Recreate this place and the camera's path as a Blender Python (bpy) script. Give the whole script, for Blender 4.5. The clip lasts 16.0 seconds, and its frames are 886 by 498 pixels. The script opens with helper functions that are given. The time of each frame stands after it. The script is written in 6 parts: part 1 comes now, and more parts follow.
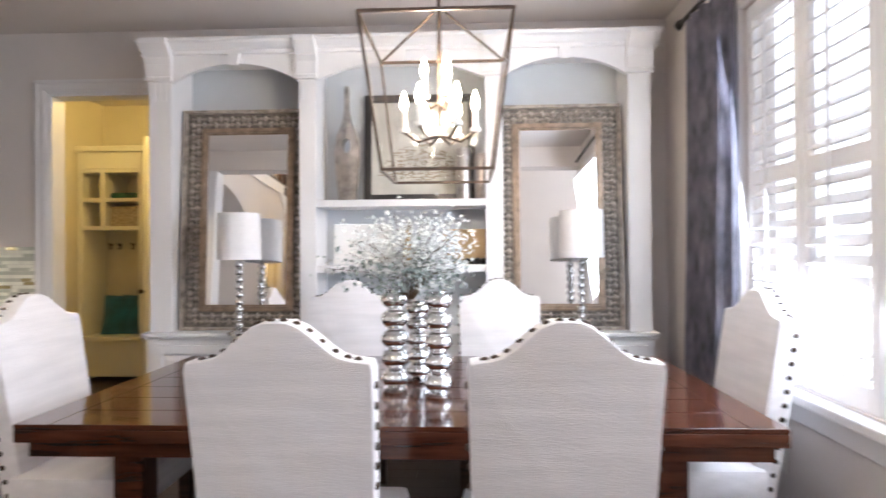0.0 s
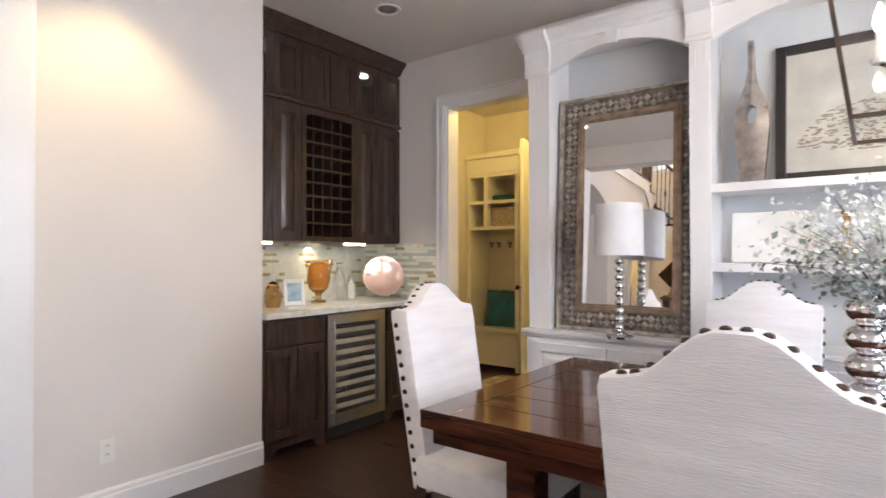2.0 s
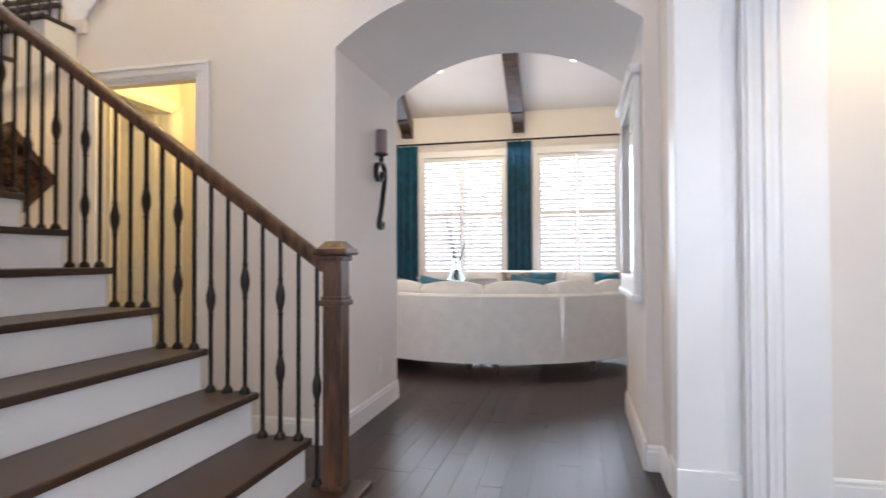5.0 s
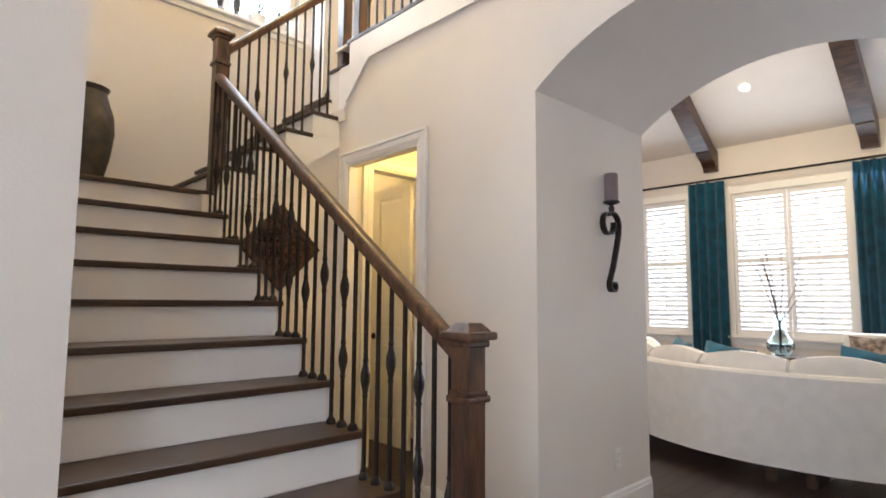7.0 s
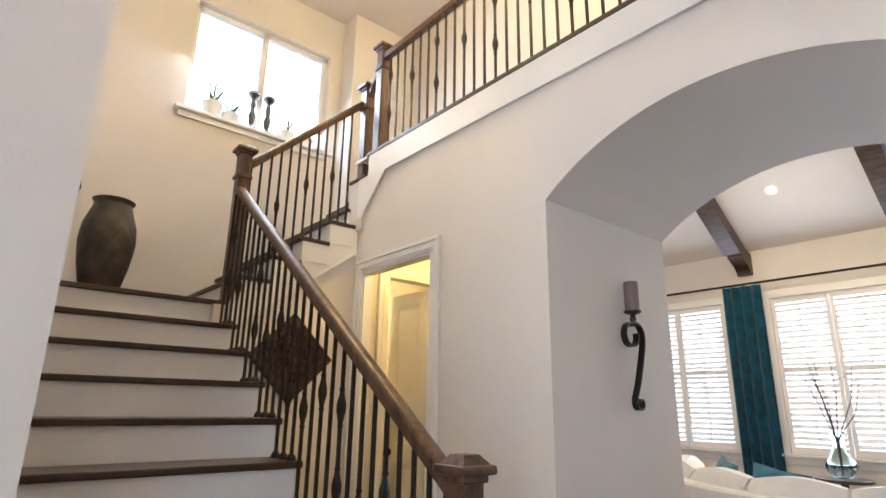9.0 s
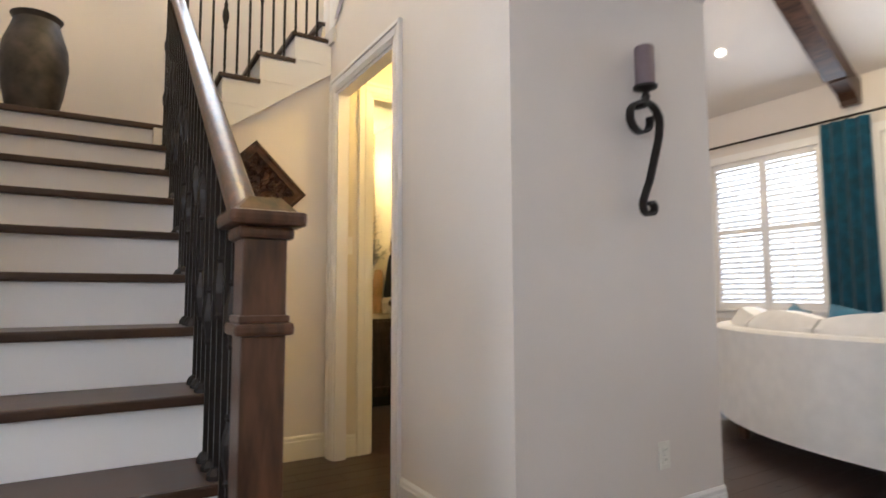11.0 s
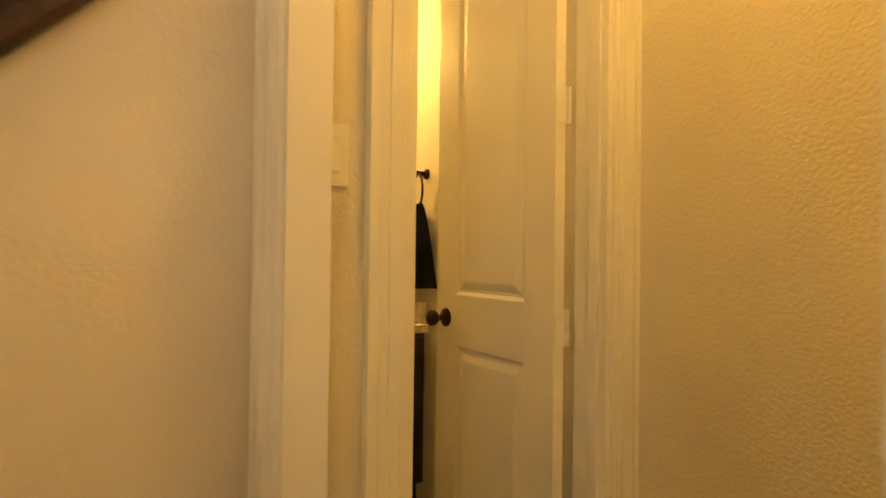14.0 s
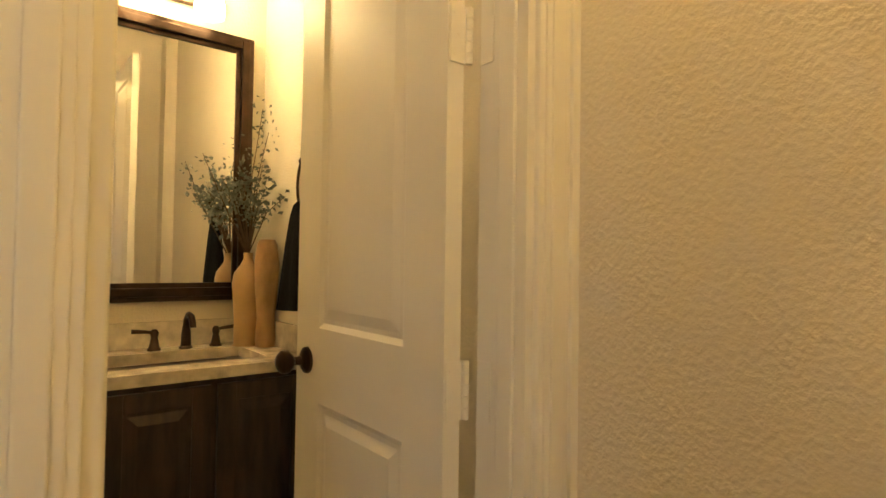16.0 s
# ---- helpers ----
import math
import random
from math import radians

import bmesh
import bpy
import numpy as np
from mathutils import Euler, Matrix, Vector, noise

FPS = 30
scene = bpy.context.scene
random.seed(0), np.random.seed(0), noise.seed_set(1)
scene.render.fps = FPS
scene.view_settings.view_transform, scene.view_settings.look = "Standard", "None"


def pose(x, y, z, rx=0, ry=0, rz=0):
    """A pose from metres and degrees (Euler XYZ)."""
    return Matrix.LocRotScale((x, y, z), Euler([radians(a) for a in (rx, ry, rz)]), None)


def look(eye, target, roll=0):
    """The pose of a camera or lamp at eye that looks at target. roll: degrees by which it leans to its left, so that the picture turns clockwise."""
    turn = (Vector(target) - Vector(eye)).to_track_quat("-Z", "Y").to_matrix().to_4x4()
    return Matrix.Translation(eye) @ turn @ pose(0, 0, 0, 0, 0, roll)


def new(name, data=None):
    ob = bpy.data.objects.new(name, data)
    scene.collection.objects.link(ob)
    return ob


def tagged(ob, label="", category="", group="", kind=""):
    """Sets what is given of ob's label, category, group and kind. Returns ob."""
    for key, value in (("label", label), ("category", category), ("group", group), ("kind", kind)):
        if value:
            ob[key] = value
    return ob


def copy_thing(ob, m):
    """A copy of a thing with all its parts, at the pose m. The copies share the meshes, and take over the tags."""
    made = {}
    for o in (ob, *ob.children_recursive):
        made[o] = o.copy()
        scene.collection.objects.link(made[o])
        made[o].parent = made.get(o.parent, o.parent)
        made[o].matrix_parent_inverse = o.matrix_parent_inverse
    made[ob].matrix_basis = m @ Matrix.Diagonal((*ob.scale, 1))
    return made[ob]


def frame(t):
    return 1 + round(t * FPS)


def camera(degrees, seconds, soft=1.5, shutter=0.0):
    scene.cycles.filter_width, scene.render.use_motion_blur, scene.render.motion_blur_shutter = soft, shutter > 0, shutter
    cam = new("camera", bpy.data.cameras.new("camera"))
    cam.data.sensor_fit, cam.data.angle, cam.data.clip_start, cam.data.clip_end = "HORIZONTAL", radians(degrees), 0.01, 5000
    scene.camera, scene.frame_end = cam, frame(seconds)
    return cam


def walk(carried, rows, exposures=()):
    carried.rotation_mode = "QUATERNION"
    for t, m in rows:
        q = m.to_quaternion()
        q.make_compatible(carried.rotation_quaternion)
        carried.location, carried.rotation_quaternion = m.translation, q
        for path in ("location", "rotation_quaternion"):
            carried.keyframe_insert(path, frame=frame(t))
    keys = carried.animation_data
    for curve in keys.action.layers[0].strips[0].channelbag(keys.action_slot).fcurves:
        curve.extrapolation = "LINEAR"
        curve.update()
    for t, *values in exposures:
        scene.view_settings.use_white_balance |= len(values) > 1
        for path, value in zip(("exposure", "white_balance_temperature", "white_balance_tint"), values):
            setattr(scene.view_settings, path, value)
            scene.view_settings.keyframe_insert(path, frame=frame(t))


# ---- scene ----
cam = camera(76.6, 16.0, shutter=0.4)

PATH = [
    (0, (1.812, 0.693, 1.314), (1.73, 2.691, 1.322), -0.4),
    (0.5, (1.713, 0.8, 1.3), (1.251, 2.746, 1.305), -0.4),
    (1, (1.636, 0.942, 1.278), (0.816, 2.766, 1.297), -0.2),
    (1.5, (1.57, 1.005, 1.269), (0.536, 2.717, 1.291), -0.1),
    (2, (1.535, 1.025, 1.27), (0.317, 2.611, 1.293), -0.1),
    (2.5, (1.541, 0.982, 1.264), (0.167, 2.435, 1.285), -0.1),
    (3, (1.624, 0.83, 1.256), (0.042, 2.053, 1.277), -0.5),
    (3.5, (1.698, 0.689, 1.245), (-0.08, 1.603, 1.275), -0.7),
    (4, (1.66, 0.586, 1.224), (-0.265, 1.128, 1.248), -0.6),
    (4.5, (1.595, 0.642, 1.159), (-0.404, 0.684, 1.198), -0.6),
    (5, (1.531, 0.763, 1.158), (-0.414, 0.297, 1.193), -0.2),
    (5.2, (1.474, 0.799, 1.167), (-0.433, 0.194, 1.189), 0.2),
    (7.3, (0.679, 1.18, 1.347), (-0.627, -0.314, 1.597), 0.9),
    (7.5, (0.657, 1.193, 1.374), (-0.625, -0.307, 1.701), 0.9),
    (8, (0.623, 1.215, 1.418), (-0.616, -0.272, 1.919), 1.0),
    (8.2, (0.625, 1.228, 1.429), (-0.604, -0.25, 1.983), 1.1),
    (10.5, (-0.029, 0.961, 1.11), (-1.265, -0.572, 1.46), 1.1),
    (11, (-0.432, 0.923, 1.037), (-1.465, -0.781, 1.203), -0.2),
    (11.5, (-0.799, 0.688, 1.072), (-1.535, -1.169, 1.166), 0.1),
    (12, (-0.961, 0.314, 1.093), (-1.562, -1.591, 1.184), 0.3),
    (12.5, (-1.041, -0.168, 1.092), (-1.606, -2.084, 1.185), 0.1),
    (13, (-1.296, -0.69, 1.184), (-1.747, -2.639, 1.211), 1.1),
    (13.5, (-1.275, -1.19, 1.203), (-2.141, -2.993, 1.223), 1.2),
    (14, (-1.43, -1.622, 1.19), (-2.53, -3.292, 1.215), 0.7),
    (14.5, (-1.59, -1.825, 1.191), (-2.746, -3.457, 1.208), 0.5),
    (15, (-1.744, -1.936, 1.192), (-2.957, -3.525, 1.221), 0.7),
    (15.5, (-1.86, -1.978, 1.213), (-3.094, -3.552, 1.235), 0.5),
    (16, (-1.919, -1.987, 1.214), (-3.171, -3.546, 1.265), 0.8),
]
walk(cam, [(t, look(eye, target, roll)) for t, eye, target, roll in PATH], exposures=((0, -0.1, 6000, 13), (1.5, -0.05, 6100, 13), (3.5, 0.05, 5750, 12), (5.2, 0.05, 5700, 11), (7.3, 0.0, 5950, 9), (8.2, -0.05, 5900, 9), (10.5, 0.05, 5850, 9), (12, 0.2, 5800, 8), (12.5, 0.35, 6100, 9), (13, 0.12, 7600, 11), (13.5, -0.05, 10200, 11), (14, 0.05, 12000, 9), (14.5, 0.08, 10600, 8), (15, 0.1, 9400, 8), (15.5, 0.1, 7600, 9), (16, 0.08, 6550, 10)))

# ---- world, sun, large lights ----
world = bpy.data.worlds.new("sky")
scene.world = world
world.use_nodes = True
_sky = world.node_tree.nodes.new("ShaderNodeTexSky")
_sky.sky_type, _sky.sun_disc = "NISHITA", False
_sky.sun_elevation, _sky.sun_rotation = radians(50), radians(60)
world.node_tree.links.new(_sky.outputs[0], world.node_tree.nodes["Background"].inputs[0])
world.node_tree.nodes["Background"].inputs[1].default_value = 0.15
scene.view_settings.exposure = 0.0


def lamp(name, kind, m, power, colour, size=0.1, size_y=None, **extra):
    data = bpy.data.lights.new(name, kind)
    data.energy, data.color = power, colour
    if kind == "AREA":
        data.shape = "RECTANGLE" if size_y else "DISK"
        data.size = size
        if size_y:
            data.size_y = size_y
    elif kind in ("POINT", "SPOT"):
        data.shadow_soft_size = size
    elif kind == "SUN":
        data.angle = size
    if kind == "SPOT":
        data.spot_size, data.spot_blend = radians(extra.get("cone", 110)), 0.6
    ob = new(name, data)
    ob.matrix_world = m
    return ob


DAY = (0.86, 0.93, 1.0)
WARM = (1.0, 0.62, 0.26)
BULB = (1.0, 0.80, 0.55)
lamp("sun", "SUN", look((20, 10, 25), (0, 0, 0)), 2.0, (1.0, 0.95, 0.88), radians(0.5))
# electric light, with two added fill lamps over the stairs
lamp("chandelier_light", "POINT", pose(1.705, 3.05, 2.02), 48, BULB, 0.08)
lamp("bar_light", "AREA", pose(-1.75, 3.95, 1.335), 4.0, (1.0, 0.86, 0.62), 0.9, 0.05)
lamp("dining_downlight", "SPOT", pose(-1.02, 2.2, 2.86), 52, (1.0, 0.74, 0.34), 0.05, cone=100)
lamp("mudroom_light", "POINT", pose(-0.7, 5.5, 2.75), 46, (1.0, 0.70, 0.20), 0.12)
lamp("vestibule_light", "POINT", pose(-2.25, -2.0, 2.6), 22, (1.0, 0.66, 0.22), 0.10)
lamp("vanity_light_a", "POINT", pose(-2.55, -4.28, 2.33), 14, (1.0, 0.72, 0.32), 0.06)
lamp("vanity_light_b", "POINT", pose(-2.15, -4.28, 2.33), 14, (1.0, 0.72, 0.32), 0.06)
lamp("living_light_a", "SPOT", pose(-6.2, -1.6, 4.85), 110, (1.0, 0.78, 0.42), 0.06, cone=150)
lamp("living_light_b", "SPOT", pose(-6.2, 0.7, 4.85), 110, (1.0, 0.78, 0.42), 0.06, cone=150)
lamp("fan_light", "POINT", pose(-4.75, -1.2, 3.58), 100, (1.0, 0.72, 0.36), 0.1)
# added warm fill in mid-air, lifts the stair hall walls; no lamp stands here
lamp("stair_fill", "POINT", pose(-1.1, -1.7, 4.9), 50, (1.0, 0.74, 0.30), 0.15)
# added spot without a fixture, yellows and brightens the plaque wall
lamp("stair_fill_spot", "SPOT", pose(-1.25, -1.95, 5.5), 190, (1.0, 0.66, 0.16), 0.06, cone=62)
lamp("hall_light", "POINT", pose(-2.5, -0.4, 5.3), 60, (1.0, 0.70, 0.25), 0.12)
# daylight through the openings
lamp("day_dining", "AREA", look((3.15, 2.7, 1.6), (0, 2.8, 1.2)), 85, DAY, 1.7, 1.6)
lamp("day_living", "AREA", look((-8.0, -0.9, 2.0), (-4, -0.6, 2.6)), 190, DAY, 5.5, 2.1)
lamp("day_stair", "AREA", look((-1.15, -3.78, 4.5), (-0.8, 0.5, 1.5)), 60, DAY, 1.4, 1.0)
lamp("day_foyer", "AREA", look((4.65, 0.4, 1.9), (-1.5, -0.5, 1.0)), 390, DAY, 1.6, 2.6)

# ---- materials ----


def material(name, colour, rough=0.6, metal=0.0, vary=0.08, scale=6.0, bump=0.0, bump_scale=60.0, stretch=(1, 1, 1), coat=0.0, sheen=0.0, random_tone=0.0, spec=0.5, bump_distance=0.004):
    mat = bpy.data.materials.new(name)
    mat.use_nodes = True
    nt = mat.node_tree
    b = nt.nodes["Principled BSDF"]
    b.inputs["Roughness"].default_value, b.inputs["Metallic"].default_value = rough, metal
    b.inputs["Coat Weight"].default_value, b.inputs["Sheen Weight"].default_value = coat, sheen
    b.inputs["Specular IOR Level"].default_value = spec
    co = nt.nodes.new("ShaderNodeTexCoord")
    mp = nt.nodes.new("ShaderNodeMapping")
    mp.inputs["Scale"].default_value = stretch
    nt.links.new(co.outputs["Object"], mp.inputs["Vector"])
    n1 = nt.nodes.new("ShaderNodeTexNoise")
    n1.inputs["Scale"].default_value, n1.inputs["Detail"].default_value = scale, 6
    nt.links.new(mp.outputs["Vector"], n1.inputs["Vector"])
    ramp = nt.nodes.new("ShaderNodeValToRGB")
    c = Vector(colour)
    lo, hi = c * (1 - vary * 1.6), c * (1 + vary)
    ramp.color_ramp.elements[0].position, ramp.color_ramp.elements[1].position = 0.3, 0.7
    ramp.color_ramp.elements[0].color, ramp.color_ramp.elements[1].color = (*lo, 1), (*[min(1, v) for v in hi], 1)
    nt.links.new(n1.outputs["Fac"], ramp.inputs["Fac"])
    out = ramp.outputs["Color"]
    if random_tone:
        info = nt.nodes.new("ShaderNodeObjectInfo")
        hsv = nt.nodes.new("ShaderNodeHueSaturation")
        mr = nt.nodes.new("ShaderNodeMapRange")
        mr.inputs["To Min"].default_value, mr.inputs["To Max"].default_value = 1 - random_tone, 1 + random_tone
        nt.links.new(info.outputs["Random"], mr.inputs["Value"])
        nt.links.new(mr.outputs["Result"], hsv.inputs["Value"])
        nt.links.new(out, hsv.inputs["Color"])
        out = hsv.outputs["Color"]
    nt.links.new(out, b.inputs["Base Color"])
    if bump:
        n2 = nt.nodes.new("ShaderNodeTexNoise")
        n2.inputs["Scale"].default_value, n2.inputs["Detail"].default_value = bump_scale, 3
        nt.links.new(mp.outputs["Vector"], n2.inputs["Vector"])
        bp = nt.nodes.new("ShaderNodeBump")
        bp.inputs["Strength"].default_value, bp.inputs["Distance"].default_value = bump, bump_distance
        nt.links.new(n2.outputs["Fac"], bp.inputs["Height"])
        nt.links.new(bp.outputs["Normal"], b.inputs["Normal"])
        r2 = nt.nodes.new("ShaderNodeMapRange")
        r2.inputs["To Min"].default_value, r2.inputs["To Max"].default_value = max(0.02, rough - 0.06), min(1, rough + 0.06)
        nt.links.new(n1.outputs["Fac"], r2.inputs["Value"])
        nt.links.new(r2.outputs["Result"], b.inputs["Roughness"])
    return mat


def glass(name, colour=(1, 1, 1), rough=0.0, ior=1.45):
    mat = bpy.data.materials.new(name)
    mat.use_nodes = True
    b = mat.node_tree.nodes["Principled BSDF"]
    b.inputs["Base Color"].default_value = (*colour, 1)
    b.inputs["Roughness"].default_value, b.inputs["IOR"].default_value = rough, ior
    b.inputs["Transmission Weight"].default_value = 1.0
    return mat


def glow(name, colour, strength):
    mat = bpy.data.materials.new(name)
    mat.use_nodes = True
    b = mat.node_tree.nodes["Principled BSDF"]
    b.inputs["Base Color"].default_value = (*colour, 1)
    b.inputs["Emission Color"].default_value, b.inputs["Emission Strength"].default_value = (*colour, 1), strength
    return mat


PAINT = material("wall_paint", (0.745, 0.69, 0.655), 0.75, vary=0.02, scale=2, bump=0.35, bump_scale=110, bump_distance=0.003)
KNOCKDOWN = material("knockdown_paint", (0.72, 0.66, 0.54), 0.62, vary=0.03, scale=3, bump=0.55, bump_scale=100, bump_distance=0.005)
CEIL = material("ceiling_paint", (0.67, 0.62, 0.59), 0.85, vary=0.02, scale=2, bump=0.2, bump_scale=120)
TRIM = material("trim_paint", (0.82, 0.80, 0.80), 0.35, vary=0.015, scale=4)
CREAM = material("cream_trim_paint", (0.80, 0.77, 0.68), 0.35, vary=0.015, scale=4)
DARKWOOD = material("dark_stained_wood", (0.058, 0.028, 0.016), 0.32, vary=0.45, scale=5, bump=0.12, bump_scale=40, stretch=(1, 1, 8))
RAILWOOD = material("walnut_stained_wood", (0.085, 0.038, 0.020), 0.34, vary=0.5, scale=6, bump=0.12, bump_scale=40, stretch=(6, 6, 1))
TREADWOOD = material("tread_wood", (0.048, 0.024, 0.014), 0.38, vary=0.25, scale=5, bump=0.03, bump_scale=40, stretch=(0.7, 8, 8))
FLOORWOOD = material("floor_wood", (0.030, 0.016, 0.012), 0.30, spec=0.35, vary=0.3, scale=4, bump=0.05, bump_scale=30, stretch=(0.8, 8, 1), random_tone=0.18)
CABWOOD = material("cabinet_wood", (0.048, 0.027, 0.019), 0.34, vary=0.4, scale=5, bump=0.1, bump_scale=40, stretch=(6, 6, 1))
TABLEWOOD = material("mahogany_wood", (0.070, 0.020, 0.010), 0.12, vary=0.4, scale=5, bump=0.04, bump_scale=25, stretch=(0.8, 8, 8), coat=0.4, random_tone=0.15)
IRON = material("wrought_iron", (0.025, 0.020, 0.018), 0.42, metal=0.6, vary=0.2, scale=20, bump=0.2, bump_scale=80)
LANTERN = material("aged_bronze_paint", (0.10, 0.066, 0.045), 0.45, metal=0.4, vary=0.3, scale=14)
BRONZE = material("oil_rubbed_bronze", (0.060, 0.038, 0.027), 0.30, metal=0.85, vary=0.3, scale=14)
STEEL = material("stainless_steel", (0.56, 0.55, 0.54), 0.28, metal=1.0, vary=0.05, scale=4, stretch=(1, 1, 30))
CHROME = material("polished_chrome", (0.80, 0.80, 0.80), 0.05, metal=1.0, vary=0.02)
LINEN = material("white_linen", (0.80, 0.765, 0.77), 0.9, vary=0.05, scale=14, bump=0.5, bump_scale=170, stretch=(0.25, 1, 2.2), sheen=0.3)
SOFA = material("sofa_fabric", (0.70, 0.67, 0.64), 0.95, vary=0.04, scale=10, bump=0.3, bump_scale=200, sheen=0.2)
TEAL = material("teal_fabric", (0.012, 0.115, 0.20), 0.85, vary=0.25, scale=8, bump=0.3, bump_scale=150, sheen=0.3)
GREYCURTAIN = material("grey_patterned_fabric", (0.26, 0.25, 0.30), 0.9, vary=0.35, scale=22, bump=0.3, bump_scale=120, stretch=(1, 1, 0.35))
BLACKCLOTH = material("black_cotton_towel", (0.006, 0.006, 0.007), 0.95, vary=0.3, scale=30, bump=0.6, bump_scale=260, spec=0.1)
COUNTER = material("pale_granite", (0.66, 0.60, 0.50), 0.18, vary=0.22, scale=16, bump=0.02, bump_scale=40)
QUARTZ = material("white_quartz", (0.72, 0.71, 0.68), 0.15, vary=0.12, scale=20)
CERAMIC = material("white_ceramic", (0.82, 0.80, 0.76), 0.12, vary=0.02)
TILE = material("glass_mosaic_tile", (0.62, 0.64, 0.55), 0.12, vary=0.1, scale=9, random_tone=0.15)
GROUT = material("grout", (0.62, 0.60, 0.54), 0.9, vary=0.1, scale=30)
MIRROR = material("mirror_silver", (0.92, 0.92, 0.92), 0.0, metal=1.0, vary=0.0)
SILVERFRAME = material("antique_silver_frame", (0.45, 0.39, 0.33), 0.45, metal=0.3, vary=0.35, scale=25, bump=0.3, bump_scale=70)
# recessed backing between the studs, about half as bright as SILVERFRAME
FRAMEWELL = material("dark_frame_recess", (0.22, 0.19, 0.16), 0.6, metal=0.3, vary=0.4, scale=30)
COPPERFRAME = material("carved_walnut_relief", (0.064, 0.027, 0.017), 0.48, metal=0.25, vary=0.45, scale=18, bump=0.25, bump_scale=60)
CLAY = material("dark_clay", (0.055, 0.042, 0.032), 0.55, vary=0.5, scale=9, bump=0.3, bump_scale=40)
TAN = material("tan_ceramic", (0.46, 0.30, 0.14), 0.4, vary=0.12, scale=8, bump=0.1, bump_scale=40)
AMBER = glass("amber_glass", (0.75, 0.45, 0.16), 0.1)
CLEAR = glass("clear_glass")
THINPANE = bpy.data.materials.new("thin_clear_pane")
THINPANE.use_nodes = True
_nt = THINPANE.node_tree
_mix, _tr, _gl = (_nt.nodes.new(k) for k in ("ShaderNodeMixShader", "ShaderNodeBsdfTransparent", "ShaderNodeBsdfGlossy"))
_gl.inputs["Roughness"].default_value = 0.03
_mix.inputs[0].default_value = 0.06
_nt.links.new(_tr.outputs[0], _mix.inputs[1])
_nt.links.new(_gl.outputs[0], _mix.inputs[2])
_nt.links.new(_mix.outputs[0], _nt.nodes["Material Output"].inputs["Surface"])
PEWTER = material("hammered_pewter", (0.46, 0.43, 0.41), 0.3, metal=0.9, vary=0.25, scale=18, bump=0.5, bump_scale=35)
COPPER = material("polished_copper_plate", (0.86, 0.62, 0.50), 0.14, metal=1.0, vary=0.08, scale=6)
SHADE = material("white_lampshade", (0.82, 0.80, 0.80), 0.9, vary=0.02, scale=20, bump=0.1, bump_scale=200)
LEAFWHITE = material("white_dried_leaf", (0.60, 0.61, 0.58), 0.8, vary=0.15, scale=20)
LEAFGREY = material("grey_green_leaf", (0.19, 0.22, 0.20), 0.7, vary=0.3, scale=20)
LEAFGREEN = material("green_leaf", (0.07, 0.13, 0.06), 0.5, vary=0.3, scale=12)
TWIG = material("brown_twig", (0.12, 0.075, 0.04), 0.8, vary=0.3, scale=20)
PLATE = material("white_switch_plate", (0.80, 0.78, 0.72), 0.3, vary=0.01)
DARKGAP = material("dark_slot", (0.02, 0.02, 0.02), 0.6, vary=0.1)
CARPET = material("patterned_rug", (0.42, 0.37, 0.31), 0.95, vary=0.35, scale=9, bump=0.4, bump_scale=200)
PAPER = material("white_paper", (0.72, 0.71, 0.68), 0.8, vary=0.03)
CANVAS = material("pale_art_print", (0.56, 0.54, 0.48), 0.7, vary=0.15, scale=5)
BASKET = material("woven_basket", (0.42, 0.36, 0.28), 0.8, vary=0.3, scale=40, bump=0.5, bump_scale=120)
BULBGLOW = glow("lit_bulb", (1.0, 0.86, 0.62), 60)
WARMGLOW = glow("lit_warm_glass", (1.0, 0.74, 0.36), 14)
CANGLOW = glow("lit_downlight", (1.0, 0.88, 0.66), 9)
OUTSIDE = glow("overcast_daylight", (0.93, 0.97, 1.0), 2.1)

# ---- mesh helpers ----


def box(bm, x0, x1, y0, y1, z0, z1, bevel=0.0):
    r = bmesh.ops.create_cube(bm, size=1.0)
    for v in r["verts"]:
        v.co = Vector(((x0 + x1) / 2 + v.co.x * (x1 - x0), (y0 + y1) / 2 + v.co.y * (y1 - y0), (z0 + z1) / 2 + v.co.z * (z1 - z0)))
    if bevel:
        edges = {e for v in r["verts"] for e in v.link_edges}
        bmesh.ops.bevel(bm, geom=list(edges), offset=bevel, segments=2, affect="EDGES", profile=0.6)
    return r["verts"]


def lathe(bm, profile, m=Matrix(), n=20, cap=True):
    """profile: (radius, height) from the bottom up, turned round z."""
    rings = [[bm.verts.new(m @ Vector((r * math.cos(2 * math.pi * k / n), r * math.sin(2 * math.pi * k / n), z))) for k in range(n)] for r, z in profile]
    for a, b in zip(rings, rings[1:]):
        for k in range(n):
            bm.faces.new((a[k], a[(k + 1) % n], b[(k + 1) % n], b[k]))
    if cap:
        bm.faces.new(rings[0][::-1])
        bm.faces.new(rings[-1])


